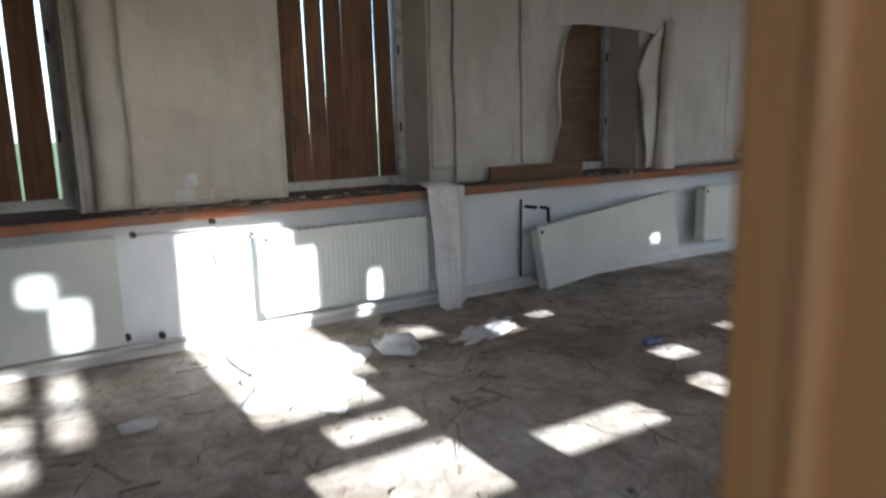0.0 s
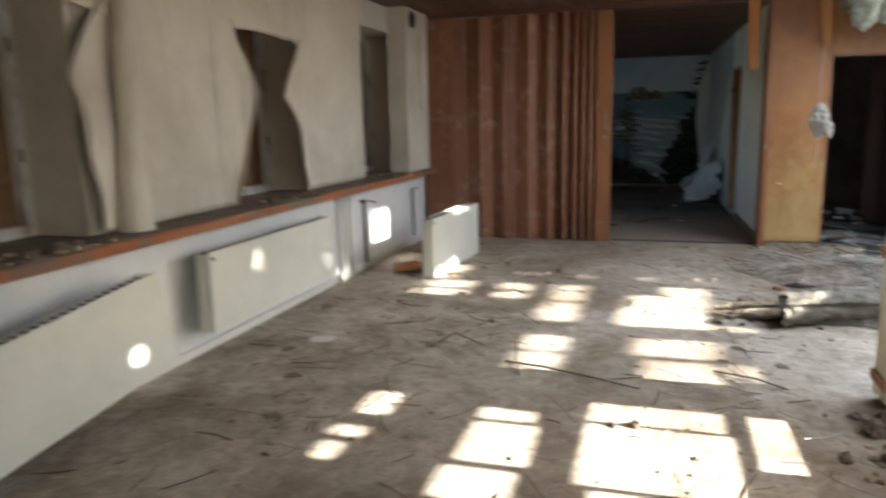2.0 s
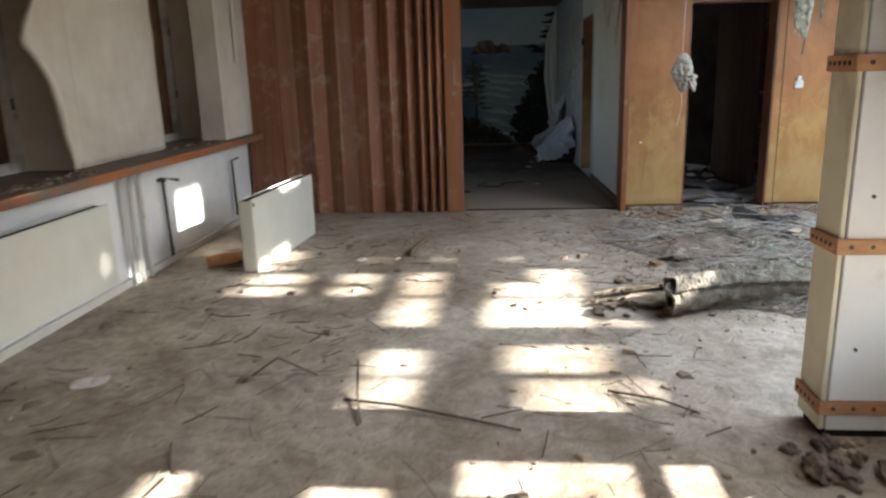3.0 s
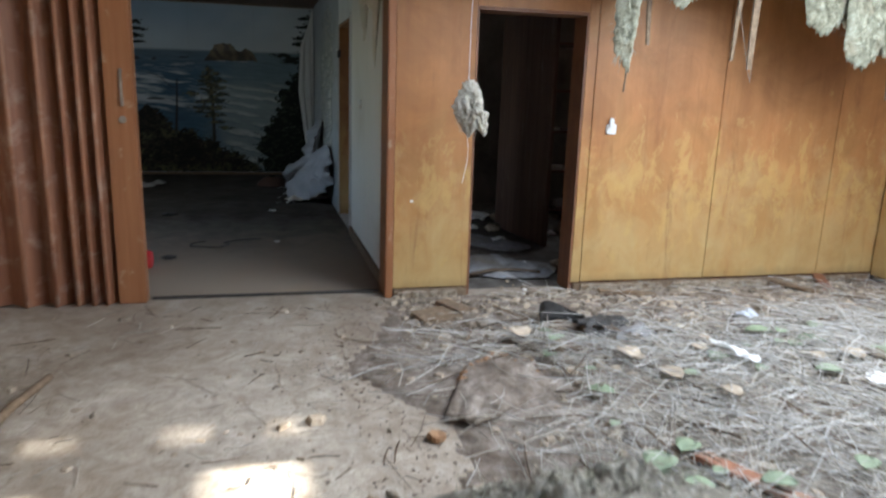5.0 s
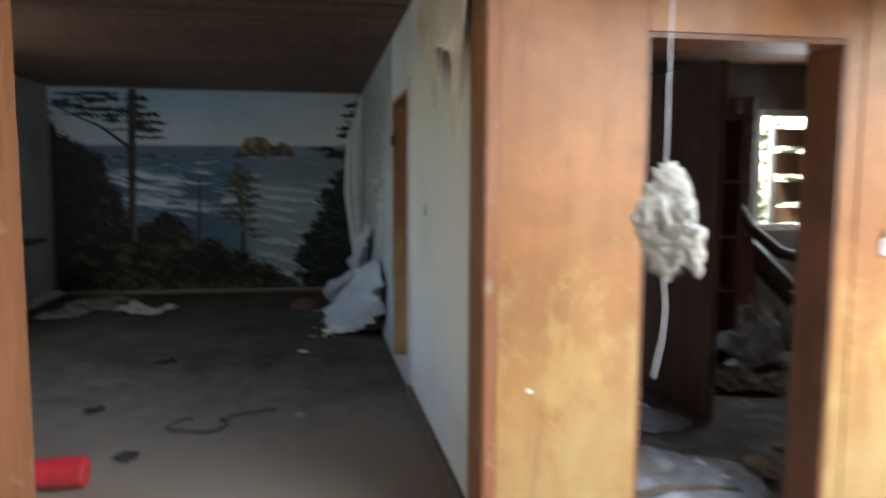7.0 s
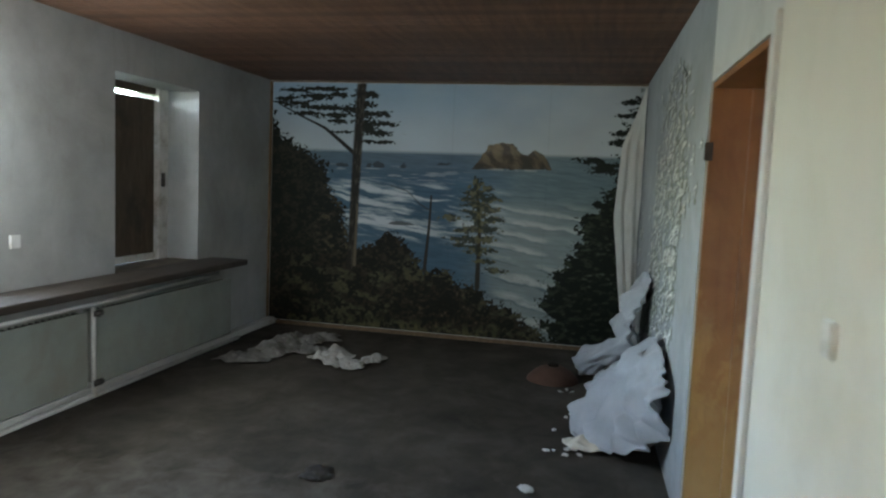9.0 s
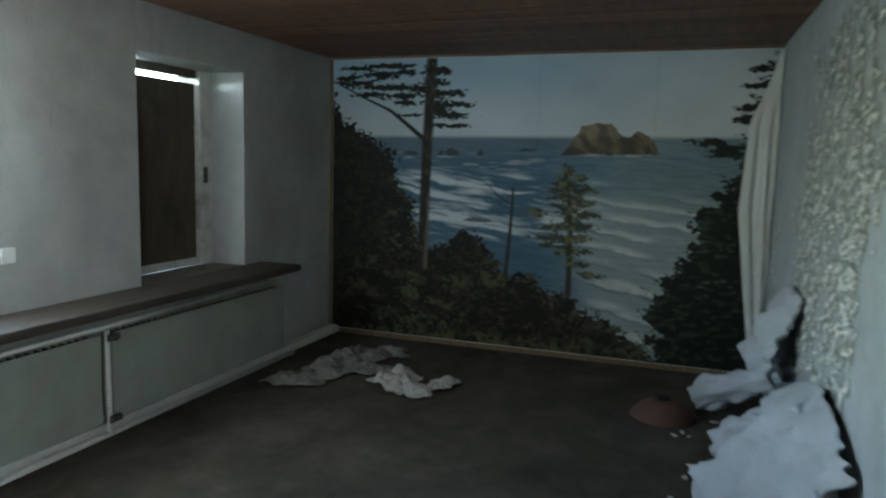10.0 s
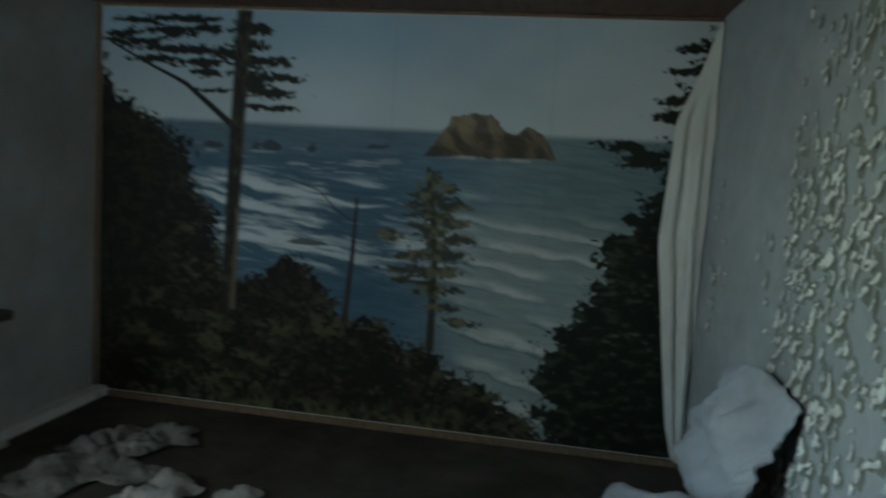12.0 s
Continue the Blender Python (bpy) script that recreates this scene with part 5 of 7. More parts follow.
    # wooded slopes with a broken edge
    wu, wv = u + 0.026 * (fbm(u * 38, v * 30, 18) - 0.5) + 0.040 * (fine - 0.5), v + 0.036 * (fbm(u * 38, v * 30, 19) - 0.5) + 0.055 * (fine - 0.5)
    leaf = 0.45 * fbm(u * 46, v * 40, 20, 4) + 0.55 * fbm(u * 130, v * 105, 40, 4)
    patch = 0.6 * fbm(u * 9, v * 14, 21, 3) + 0.4 * fbm(u * 30, v * 34, 41, 3)
    hill = inside([(-0.1, 0.88), (0.0, 0.86), (0.022, 0.779), (0.058, 0.724), (0.123, 0.685), (0.158, 0.638), (0.168, 0.596), (0.160, 0.552), (0.205, 0.47), (0.222, 0.36), (0.26, 0.231), (-0.1, 0.145)], wu, wv)
    dark = tone(0.007, 0.009, 0.006) + tone(0.026, 0.022, 0.012) * soft(0.42, 0.7, leaf)[..., None]
    dark = dark + tone(0.07, 0.05, 0.026) * (soft(0.55, 0.70, leaf) * soft(0.10, 0.17, u) * soft(0.62, 0.40, v) * 0.8)[..., None]
    img = lay(img, hill, dark)
    scrub = inside([(-0.1, 0.25), (0.123, 0.27), (0.222, 0.29), (0.261, 0.31), (0.30, 0.318), (0.335, 0.372), (0.352, 0.372), (0.389, 0.329), (0.413, 0.276), (0.45, 0.225), (0.496, 0.231),
                    (0.524, 0.193), (0.587, 0.168), (0.632, 0.12), (0.685, 0.10), (0.738, 0.054), (0.80, -0.05), (-0.1, -0.05)], wu, wv)
    ground = tone(0.007, 0.007, 0.004) + tone(0.030, 0.022, 0.012) * soft(0.42, 0.68, leaf)[..., None]
    terrace = fbm(u * 12, (v + 0.30 * u) * 30, 51, 4)
    light = soft(0.42, 0.58, leaf) * soft(0.44, 0.58, 0.5 * patch + 0.5 * terrace) * soft(0.32, 0.20, v) * soft(0.02, 0.10, u)
    ground = lay(ground, 0.85 * light, tone(0.080, 0.080, 0.040) + tone(0.07, 0.06, 0.03) * (fine[..., None] - 0.3))
    ground = lay(ground, 0.7 * soft(0.06, 0.0, v) * soft(0.45, 0.60, fbm(u * 70, v * 20, 22)) * soft(0.2, 0.3, u) * soft(0.72, 0.6, u), tone(0.13, 0.13, 0.055))
    ground = lay(ground, 0.8 * soft(0.44, 0.36, np.abs(u - 0.5) + 0.3) * soft(0.30, 0.22, v) * soft(0.62, 0.72, leaf), tone(0.12, 0.085, 0.045))
    img = lay(img, scrub, ground)
    # conifers at the other side, with drooping tiers
    droop = np.abs(((v + 0.55 * (u - 0.9) + 0.02 * fbm(u * 20, v * 20, 23)) * 15.0) % 1.0 - 0.5)
    wu, wv = u + 0.050 * (droop - 0.25) + 0.050 * (fbm(u * 34, v * 34, 24) - 0.5) + 0.065 * (fine - 0.5), v + 0.03 * (fbm(u * 44, v * 44, 25) - 0.5)
    wood = inside([(1.05, 0.995), (0.985, 0.99), (0.968, 0.911), (0.957, 0.844), (0.950, 0.792), (0.938, 0.749), (0.945, 0.660), (0.922, 0.600), (0.905, 0.563), (0.872, 0.505),
                   (0.846, 0.462), (0.850, 0.384), (0.812, 0.295), (0.798, 0.258), (0.766, 0.230), (0.767, 0.186), (0.754, 0.116), (0.765, 0.106), (0.758, -0.05), (1.05, -0.05)], wu, wv)
    needle = fbm((u + 0.5 * v) * 60, (v - 0.3 * u) * 90, 26, 4)
    fir = tone(0.006, 0.009, 0.006) + tone(0.030, 0.040, 0.022) * soft(0.45, 0.75, needle)[..., None]
    fir = lay(fir, 0.8 * soft(0.70, 0.76, needle) * soft(0.5, 0.66, patch), tone(0.20, 0.22, 0.19))
    img = lay(img, wood, fir)
    img = lay(img, clumps([(0.865, 0.692, 0.05, 0.014), (0.905, 0.665, 0.05, 0.022), (0.94, 0.80, 0.03, 0.015), (0.955, 0.93, 0.03, 0.012), (0.945, 0.875, 0.025, 0.012), (0.93, 0.76, 0.03, 0.012)], u, v, 70, 27, 0.7), tone(0.012, 0.016, 0.010))
    # tall pine
    bark = tone(0.020, 0.017, 0.012) + tone(0.05, 0.043, 0.03) * soft(0.45, 0.7, fbm(u * 260, v * 40, 28))[..., None]
    img = lay(img, near_line([(0.24, 0.685), (0.19, 0.745), (0.153, 0.788), (0.093, 0.834), (0.022, 0.895)], u, v, 0.0055, 0.0015), tone(0.018, 0.016, 0.012))
    img = lay(img, clumps([(0.123, 0.936, 0.075, 0.016), (0.063, 0.905, 0.055, 0.014), (0.14, 0.885, 0.07, 0.014), (0.10, 0.855, 0.05, 0.012), (0.173, 0.85, 0.055, 0.014), (0.20, 0.82, 0.04, 0.012),
                           (0.19, 0.945, 0.05, 0.012), (0.285, 0.858, 0.05, 0.018), (0.305, 0.815, 0.055, 0.013), (0.295, 0.775, 0.055, 0.014), (0.31, 0.738, 0.035, 0.010), (0.265, 0.80, 0.03, 0.03),
                           (0.275, 0.74, 0.03, 0.010), (0.14, 0.972, 0.09, 0.012), (0.04, 0.925, 0.03, 0.013), (0.27, 0.95, 0.03, 0.020), (0.20, 0.775, 0.03, 0.008), (0.225, 0.88, 0.04, 0.022), (0.06, 0.965, 0.05, 0.01), (0.265, 0.90, 0.03, 0.02)],
                          u, v, 60, 29, 0.75), tone(0.013, 0.016, 0.010))
    img = lay(img, near_line([(0.251, 1.0), (0.248, 0.86), (0.244, 0.70), (0.240, 0.50), (0.238, 0.36), (0.236, 0.225)], u, v, 0.0125, 0.0115), bark)
    img = lay(img, 0.8 * near_line([(0.249, 0.48), (0.247, 0.36), (0.245, 0.23)], u, v, 0.002, 0.004), tone(0.16, 0.13, 0.085))
    # dead stem and young tree
    img = lay(img, near_line([(0.45, 0.53), (0.447, 0.40), (0.439, 0.225)], u, v, 0.0018, 0.0045), tone(0.035, 0.032, 0.026))
    img = lay(img, 0.8 * near_line([(0.45, 0.47), (0.42, 0.495), (0.385, 0.545), (0.34, 0.565)], u, v, 0.0012, 0.0008), tone(0.05, 0.05, 0.045))
    young = clumps([(0.572, 0.585, 0.020, 0.028), (0.570, 0.545, 0.036, 0.020), (0.578, 0.505, 0.040, 0.020), (0.58, 0.46, 0.034, 0.020), (0.575, 0.405, 0.050, 0.022), (0.555, 0.365, 0.065, 0.016),
                    (0.58, 0.325, 0.045, 0.020), (0.505, 0.448, 0.030, 0.016), (0.625, 0.245, 0.035, 0.012), (0.60, 0.28, 0.03, 0.012), (0.53, 0.34, 0.03, 0.010),
                    (0.592, 0.57, 0.024, 0.016), (0.545, 0.525, 0.024, 0.014), (0.605, 0.525, 0.030, 0.016), (0.60, 0.485, 0.036, 0.016), (0.612, 0.445, 0.034, 0.016), (0.548, 0.475, 0.022, 0.013),
                    (0.608, 0.405, 0.032, 0.016), (0.60, 0.365, 0.034, 0.015), (0.545, 0.40, 0.030, 0.013), (0.58, 0.435, 0.030, 0.02)], u, v, 62, 31, 0.8)
    img = lay(img, near_line([(0.569, 0.60), (0.583, 0.40), (0.583, 0.178)], u, v, 0.002, 0.0065), tone(0.04, 0.035, 0.025))
    img = lay(img, 0.92 * young, tone(0.028, 0.032, 0.016) + tone(0.12, 0.105, 0.05) * soft(0.42, 0.66, fbm(u * 90, v * 80, 32))[..., None])
    # faded print: vertical seams and faint blotches
    for seam in (0.25, 0.5, 0.75):
        img = img * (1 - 0.08 * soft(0.0022, 0.0008, np.abs(u - seam)))[..., None]
    img = img * (0.88 + 0.24 * fbm(u * 5, v * 4, 33, 3))[..., None]
    return np.clip(img, 0.003, 0.8)


NU, NV = 680, 450
gu, gv = np.meshgrid(np.linspace(0, 1, NU + 1), np.linspace(0, 1, NV + 1), indexing="ij")
picture = paint_mural(gu, gv)
pv = gv + 0.027 * np.minimum(1, gv / 0.2) * np.minimum(1, (1 - gv) / 0.2)
pu = gu + 0.012 * np.minimum(1, gu / 0.5) * np.minimum(1, (1 - gu) / 0.25)
spots = np.stack([MX - 0.003 + 0 * pu, MY0 + (MY1 - MY0) * pu, MZ0 + (MZ1 - MZ0) * pv], -1).reshape(-1, 3)
ii, jj = np.meshgrid(np.arange(NU), np.arange(NV), indexing="ij")
cell = (ii * (NV + 1) + jj).reshape(-1)
quads = np.stack([cell, cell + 1, cell + NV + 2, cell + NV + 1], -1)
me = bpy.data.meshes.new("print")
me.from_pydata(spots.tolist(), [], quads.tolist())
tint = me.color_attributes.new("ink", "FLOAT_COLOR", "POINT")
tint.data.foreach_set("color", np.concatenate([picture.reshape(-1, 3), np.ones((picture.shape[0] * picture.shape[1], 1))], 1).astype(np.float32).ravel())
INK = bpy.data.materials.new("photo_print")
INK.use_nodes = True
ink_nodes = INK.node_tree
ink_src = ink_nodes.nodes.new("ShaderNodeVertexColor")
ink_src.layer_name = "ink"
ink_nodes.links.new(ink_src.outputs[0], ink_nodes.nodes["Principled BSDF"].inputs["Base Color"])
ink_nodes.nodes["Principled BSDF"].inputs["Roughness"].default_value = 0.6
ink_nodes.nodes["Principled BSDF"].inputs["Specular IOR Level"].default_value = 0.3
me.materials.append(INK)
print_sheet = new("print", me)
print_sheet.parent = mural
print_sheet.matrix_parent_inverse = mural.matrix_basis.inverted()
print_sheet["label"] = "coast photograph of surf, island and dark trees"
part("backing_paper", boxes((MX - 0.0022, MX, MY1, MY0, MZ0, MZ1)), PAPER, mural)
for y0, y1, z0, z1 in ((5.152, 5.178, 0.04, 2.505), (1.44, 5.15, 2.494, 2.508)):
    part("edge_strip", boxes((16.972, 16.996, y0, y1, z0, z1), bevel=0.003), OLDWOOD, mural, "thin brown wooden edge strip")

# ---- doorway and south wall of the mural room ----
d2 = thing("door_frame_room", "orange-brown wooden door lining with white edge trim", "door frame", (13, 1.25, 0), kind="structure")
for x0, x1 in ((12.472, 12.492), (13.49, 13.518)):
    part("jamb", boxes((x0, x1, 1.10, 1.355, 0.0, 2.016), bevel=0.002), VENEER, d2)
part("head", boxes((12.494, 13.488, 1.10, 1.355, 1.99, 2.016), bevel=0.002), VENEER, d2)
part("edge_trim", boxes((12.405, 12.468, 1.362, 1.378, 0.0, 2.06), bevel=0.003), WHITEBOARD, d2, "white painted edge trim")
part("hinge", boxes((13.485, 13.50, 1.34, 1.375, 1.68, 1.76), bevel=0.003), METALDARK, d2)
part("stop", boxes((13.47, 13.488, 1.17, 1.20, 0.0, 1.985)), VENEER, d2)
rs = thing("light_switch_room", "small white light switch on the pale wall", "light switch", (11.79, 1.36, 1.25))
part("plate", boxes((11.76, 11.82, 1.362, 1.376, 1.21, 1.29), bevel=0.004), WHITEPLASTIC, rs)
so = thing("socket_outlet_room", "small pale socket plate on the wall near the sill", "socket outlet", (13.73, 5.18, 1.08))
part("plate", boxes((13.69, 13.77, 5.166, 5.179, 1.04, 1.12), bevel=0.004), WHITEPLASTIC, so)

askew(wall_room_south, skirting_south, d2, rs)
FLAKE = surface("paint_flake", [(0.3, (0.72, 0.73, 0.68)), (0.7, (0.84, 0.84, 0.80))], 9.0, rough=0.8, bump=0.2, island=0.2)
BARE = surface("bare_plaster", [(0.3, (0.19, 0.20, 0.16)), (0.7, (0.30, 0.31, 0.26))], 9.0, rough=0.95, bump=0.5)
ROOMPAINT = surface("blue_grey_paint", [(0.3, (0.36, 0.385, 0.40)), (0.7, (0.46, 0.48, 0.495))], 2.5, rough=0.8, dirt=(0.25, 0.26, 0.25), dirt_scale=1.4, dirt_amount=(0.5, 0.8), bump=0.3, mottle=0.12)
# White paint, lightened and warmed in colour for the hall's sun bounce.
LITWALL = surface("lit_cream_paint", [(0.3, (0.76, 0.745, 0.69)), (0.7, (0.83, 0.815, 0.765))], 1.5, (1, 1, 0.4), rough=0.6, dirt=(0.60, 0.57, 0.49), dirt_scale=1.0, dirt_amount=(0.55, 0.9), bump=0.06)
askew(structure("wall_paint_room_entry", boxes((10.524, 12.40, 1.358, 1.3618, 0.0, CEIL2 - 0.002)), LITWALL, "smooth cream-white wall beside the entry, hall light in its colour", "wall"))
askew(structure("wall_paint_room_south", boxes((13.53, 16.99, 1.358, 1.3625, 0.0, CEIL2 - 0.002)), ROOMPAINT, "blue-grey painted stretch of wall that is peeling", "wall"))
bm = bmesh.new()
bmp = bmesh.new()
made = 0
for _ in range(6000):
    x, z = rnd(13.62, 16.7), rnd(0.5, 2.3)
    dens = 0.5 + 0.9 * n3(x * 1.5, z * 0.8, 12) + (0.45 if 14.2 < x < 15.6 else -0.35) - abs(z - 1.5) * 0.45
    if rnd(0, 1) > dens * 0.45:
        continue
    w, h = rnd(0.005, 0.018), rnd(0.012, 0.045)
    out, lean = rnd(0.003, 0.016), rnd(-0.5, 0.5)
    # curled flake: fixed along one edge, lifting towards the other, with a torn outline
    rows = []
    for i in range(4):
        k = i / 3
        ww = w * (0.55 + 0.45 * math.sin(2.6 * k + 0.4)) * rnd(0.6, 1.3)
        y = 1.366 + out * k * k
        cx = x + lean * h * k + rnd(-0.002, 0.002)
        rows.append([bm.verts.new((cx - ww, y + rnd(0, 0.004), z - h * k + rnd(-0.003, 0.003))), bm.verts.new((cx, y + 0.001, z - h * k)), bm.verts.new((cx + ww, y + rnd(0, 0.005), z - h * k + rnd(-0.003, 0.003)))])
    for a, b in zip(rows, rows[1:]):
        for q in (0, 1):
            bm.faces.new((a[q], a[q + 1], b[q + 1], b[q]))
    s = rnd(1.3, 2.6)
    bmp.faces.new([bmp.verts.new((x + s * w * math.cos(t) * rnd(0.8, 1.2), 1.3632 + 0.0012 * rnd(0, 1), z - h * 0.4 + s * h * 0.6 * math.sin(t) * rnd(0.8, 1.2))) for t in [i * math.pi / 3 for i in range(6)]])
    made += 1
    if made > 900:
        break
askew(single("paint_flakes", bm, FLAKE, "curling flakes of pale paint peeling off the wall", "peeling paint", kind="stuff"))
askew(single("bare_patches", bmp, BARE, "grey-green bare plaster where the paint has come off", "bare plaster", kind="stuff"))


PAPERWHITE = surface("white_lining_paper", [(0.3, (0.60, 0.60, 0.57)), (0.7, (0.74, 0.74, 0.70))], 4.0, (3, 3, 0.6), rough=0.85, dirt=(0.45, 0.43, 0.38), dirt_scale=3.0, dirt_amount=(0.6, 0.9), bump=0.15, bump_scale=20)
# loose paper hanging in the mural's corner
def drape_fn(u, v):
    z = 0.06 + 2.41 * v
    wid = float(np.interp(z, [0.06, 0.25, 0.6, 1.3, 1.95, 2.2, 2.47], [0.04, 0.09, 0.14, 0.225, 0.19, 0.09, 0.012]))
    low = max(0.0, 1 - max(0.0, z - 1.9) * 4) if z > 1.9 else 1.0
    fold = (0.040 * math.sin(u * 6.2 + 0.3 * z) + 0.008 * math.sin(u * 21 + 2 * z)) * low
    return (16.955 - 0.05 * u - abs(fold) - 0.03 * u * low, 1.372 + wid * (1 - u) + 0.008 * n3(u * 6, z * 3, 4), z)


askew(sheet("hanging_paper", drape_fn, 44, 50, PAPERWHITE, "tall sheet of white paper peeling off in the mural's corner", group="loose paper sheets"))


CREAMPAPER = surface("cream_paper", [(0.3, (0.66, 0.62, 0.52)), (0.7, (0.80, 0.77, 0.68))], 5.0, rough=0.9, dirt=(0.50, 0.44, 0.33), dirt_scale=3.0, dirt_amount=(0.5, 0.8), bump=0.25, bump_scale=18)
DIMPAPER = surface("dull_white_paper", [(0.3, (0.36, 0.35, 0.33)), (0.7, (0.52, 0.51, 0.48))], 9.0, rough=0.9, dirt=(0.22, 0.20, 0.17), dirt_scale=6.0, dirt_amount=(0.52, 0.7), bump=0.5, bump_scale=40)
GREYPAPER = surface("grey_paper", [(0.3, (0.11, 0.105, 0.095)), (0.7, (0.30, 0.29, 0.27))], 9.0, rough=0.9, dirt=(0.13, 0.12, 0.10), dirt_scale=5.0, dirt_amount=(0.48, 0.65), bump=0.6, bump_scale=40)
def tube_fn(p, q, r, seed, turns=0.85):
    """A loosely rolled sheet lying from p to q."""
    a, b = Vector(p), Vector(q)
    d = (b - a).normalized()
    s = d.cross(Vector((0, 0, 1))).normalized()
    t = s.cross(d)

    def fn(u, v):
        ang = 2 * math.pi * turns * u + 2.2
        rr = r * (0.8 + 0.35 * u) * (1 + 0.25 * n3(v * 4, ang, seed) + 0.55 * abs(n3(v * 3 + seed, ang * 1.4, 4)) - 0.12 + 0.2 * abs(n3(v * 9, ang * 3, seed))) * (1.25 - 0.45 * v)
        c = a.lerp(b, v + 0.04 * n3(u * 5, seed, 2) * (1 if v < 0.05 or v > 0.95 else 0)) + s * rr * math.cos(ang) + t * rr * math.sin(ang)
        return (c.x, max(c.y, wall_y(c.x) + 0.006), max(c.z, 0.006))
    return fn


def wall_y(x):
    """The face of the mural room's south wall."""
    return 1.364 + 0.022 * (x - 13.0)


def between(pts, u):
    """A point along a polyline with smooth corners."""
    f = min(max(u, 0.0), 1.0) * (len(pts) - 1)
    k = min(int(f), len(pts) - 2)
    t = f - k
    p = [Vector(pts[min(max(j, 0), len(pts) - 1)]) for j in (k - 1, k, k + 1, k + 2)]
    return 0.5 * (2 * p[1] + (p[2] - p[0]) * t + (2 * p[0] - 5 * p[1] + 4 * p[2] - p[3]) * t * t + (3 * p[1] - p[0] - 3 * p[2] + p[3]) * t ** 3)


def fan_fn(top, low, pleats, depth, seed, belly=0.0):
    """A creased sheet from an upper edge to a lower edge, with pleats that open downwards."""
    def fn(u, v):
        q = between(low, u).lerp(between(top, u), v)
        k = (1 - v) ** 0.6 * min(1.0, v * 6 + 0.25)
        w = u + 0.10 * n3(u * 3, v * 2, seed)
        saw = abs((w * pleats) % 2 - 1) * 2 - 1
        q.y += depth * k * (0.75 * saw + 0.35 * n3(u * 9, v * 4, seed)) + belly * math.sin(math.pi * v) + 0.14 * math.sin(math.pi * v) * (abs(n3(u * 3.2 + v * 2.0, v * 2.5, seed)) - 0.15) + 0.05 * abs(n3(u * 8 - v * 3, v * 5, seed + 2))
        q.z += 0.5 * depth * k * saw * (v > 0.02) + 0.02 * n3(u * 14, 2, seed) * (v < 0.02)
        return (q.x, max(q.y, wall_y(q.x) + 0.006), max(q.z, 0.006))
    return fn


sheet("slumped_paper", fan_fn([(16.0, 1.44, 0.86), (15.6, 1.44, 0.95), (15.18, 1.43, 0.93)], [(16.15, 1.56, 0.30), (15.75, 1.60, 0.36), (15.28, 1.50, 0.42)], 6.0, 0.075, 2.0, 0.03), 90, 44, PAPERBLUE, "bluish-white paper leaning creased against the wall", group="loose paper sheets")
sheet("slumped_paper", tube_fn((16.10, 1.85, 0.085), (15.30, 1.47, 0.52), 0.075, 3.0), 36, 44, PAPERBLUE, "rolled wallpaper sheet leaning on the wall", group="loose paper sheets")
sheet("slumped_paper", tube_fn((15.24, 1.71, 0.095), (14.50, 1.44, 0.56), 0.085, 7.0), 36, 44, PAPERBLUE, "second rolled wallpaper sheet leaning on the wall", group="loose paper sheets")
sheet("slumped_paper", fan_fn([(14.98, 1.44, 0.56), (14.5, 1.43, 0.68), (14.12, 1.42, 0.62), (13.86, 1.41, 0.55)], [(15.0, 1.74, 0.16), (14.62, 1.90, 0.03), (14.36, 1.76, 0.02), (14.12, 1.58, 0.10), (13.92, 1.44, 0.26)], 8.6, 0.10, 5.0, 0.02), 130, 60, PAPERBLUE, "creased bluish-white wallpaper sheet fanned out on the floor", group="loose paper sheets")
crumple("crumpled_paper", (14.46, 1.72, 0), (0.46, 0.24), 0.07, 1.3, CREAMPAPER, "cream torn paper ends below the slumped sheet")
crumple("crumpled_paper", (14.55, 1.52, 0), (0.22, 0.2), 0.05, 8.3, PAPER, "small torn scraps of paper by the wall")
for x, y, w, d, h, sd in ((15.52, 4.62, 0.50, 0.30, 0.05, 3.3), (15.85, 4.52, 0.55, 0.40, 0.07, 5.3), (16.22, 4.48, 0.50, 0.44, 0.08, 1.9), (16.42, 4.30, 0.34, 0.34, 0.06, 7.7), (15.95, 4.26, 0.40, 0.26, 0.05, 2.8)):
    crumple("crumpled_paper", (x, y, 0), (w, d), h, sd, GREYPAPER, "grey crumpled paper in a low heap on the dark floor", 46, 40, ragged=0.6)
for x, y, w, d, h, sd in ((15.66, 3.90, 0.34, 0.26, 0.09, 0.6), (15.60, 3.72, 0.26, 0.20, 0.07, 4.1), (15.82, 3.62, 0.26, 0.18, 0.06, 9.2), (15.86, 3.92, 0.24, 0.20, 0.08, 6.6)):
    crumple("crumpled_paper", (x, y, 0), (w, d), h, sd, DIMPAPER, "crumpled white paper bundle on the dark floor", 44, 38, ragged=0.5)
for _ in range(26):
    x, y = rnd(14.2, 15.9), 1.75 + abs(rnd(0, 1) * rnd(0, 1)) * 0.5
    crumple("paper_crumb", (x, y, 0), (rnd(0.02, 0.07), rnd(0.02, 0.05)), 0.012, x * 7, PAPER, "small torn crumb of paper beside the slumped sheets", 8, 8, "paper crumbs", 0.5)
crumple("paper_scrap", (13.70, 2.09, 0), (0.10, 0.07), 0.02, 2.2, PAPER, "small white scrap on the dark floor")
crumple("paper_scrap", (12.1, 2.05, 0), (0.06, 0.05), 0.015, 4.0, PAPER, "tiny white scrap on the dull floor")


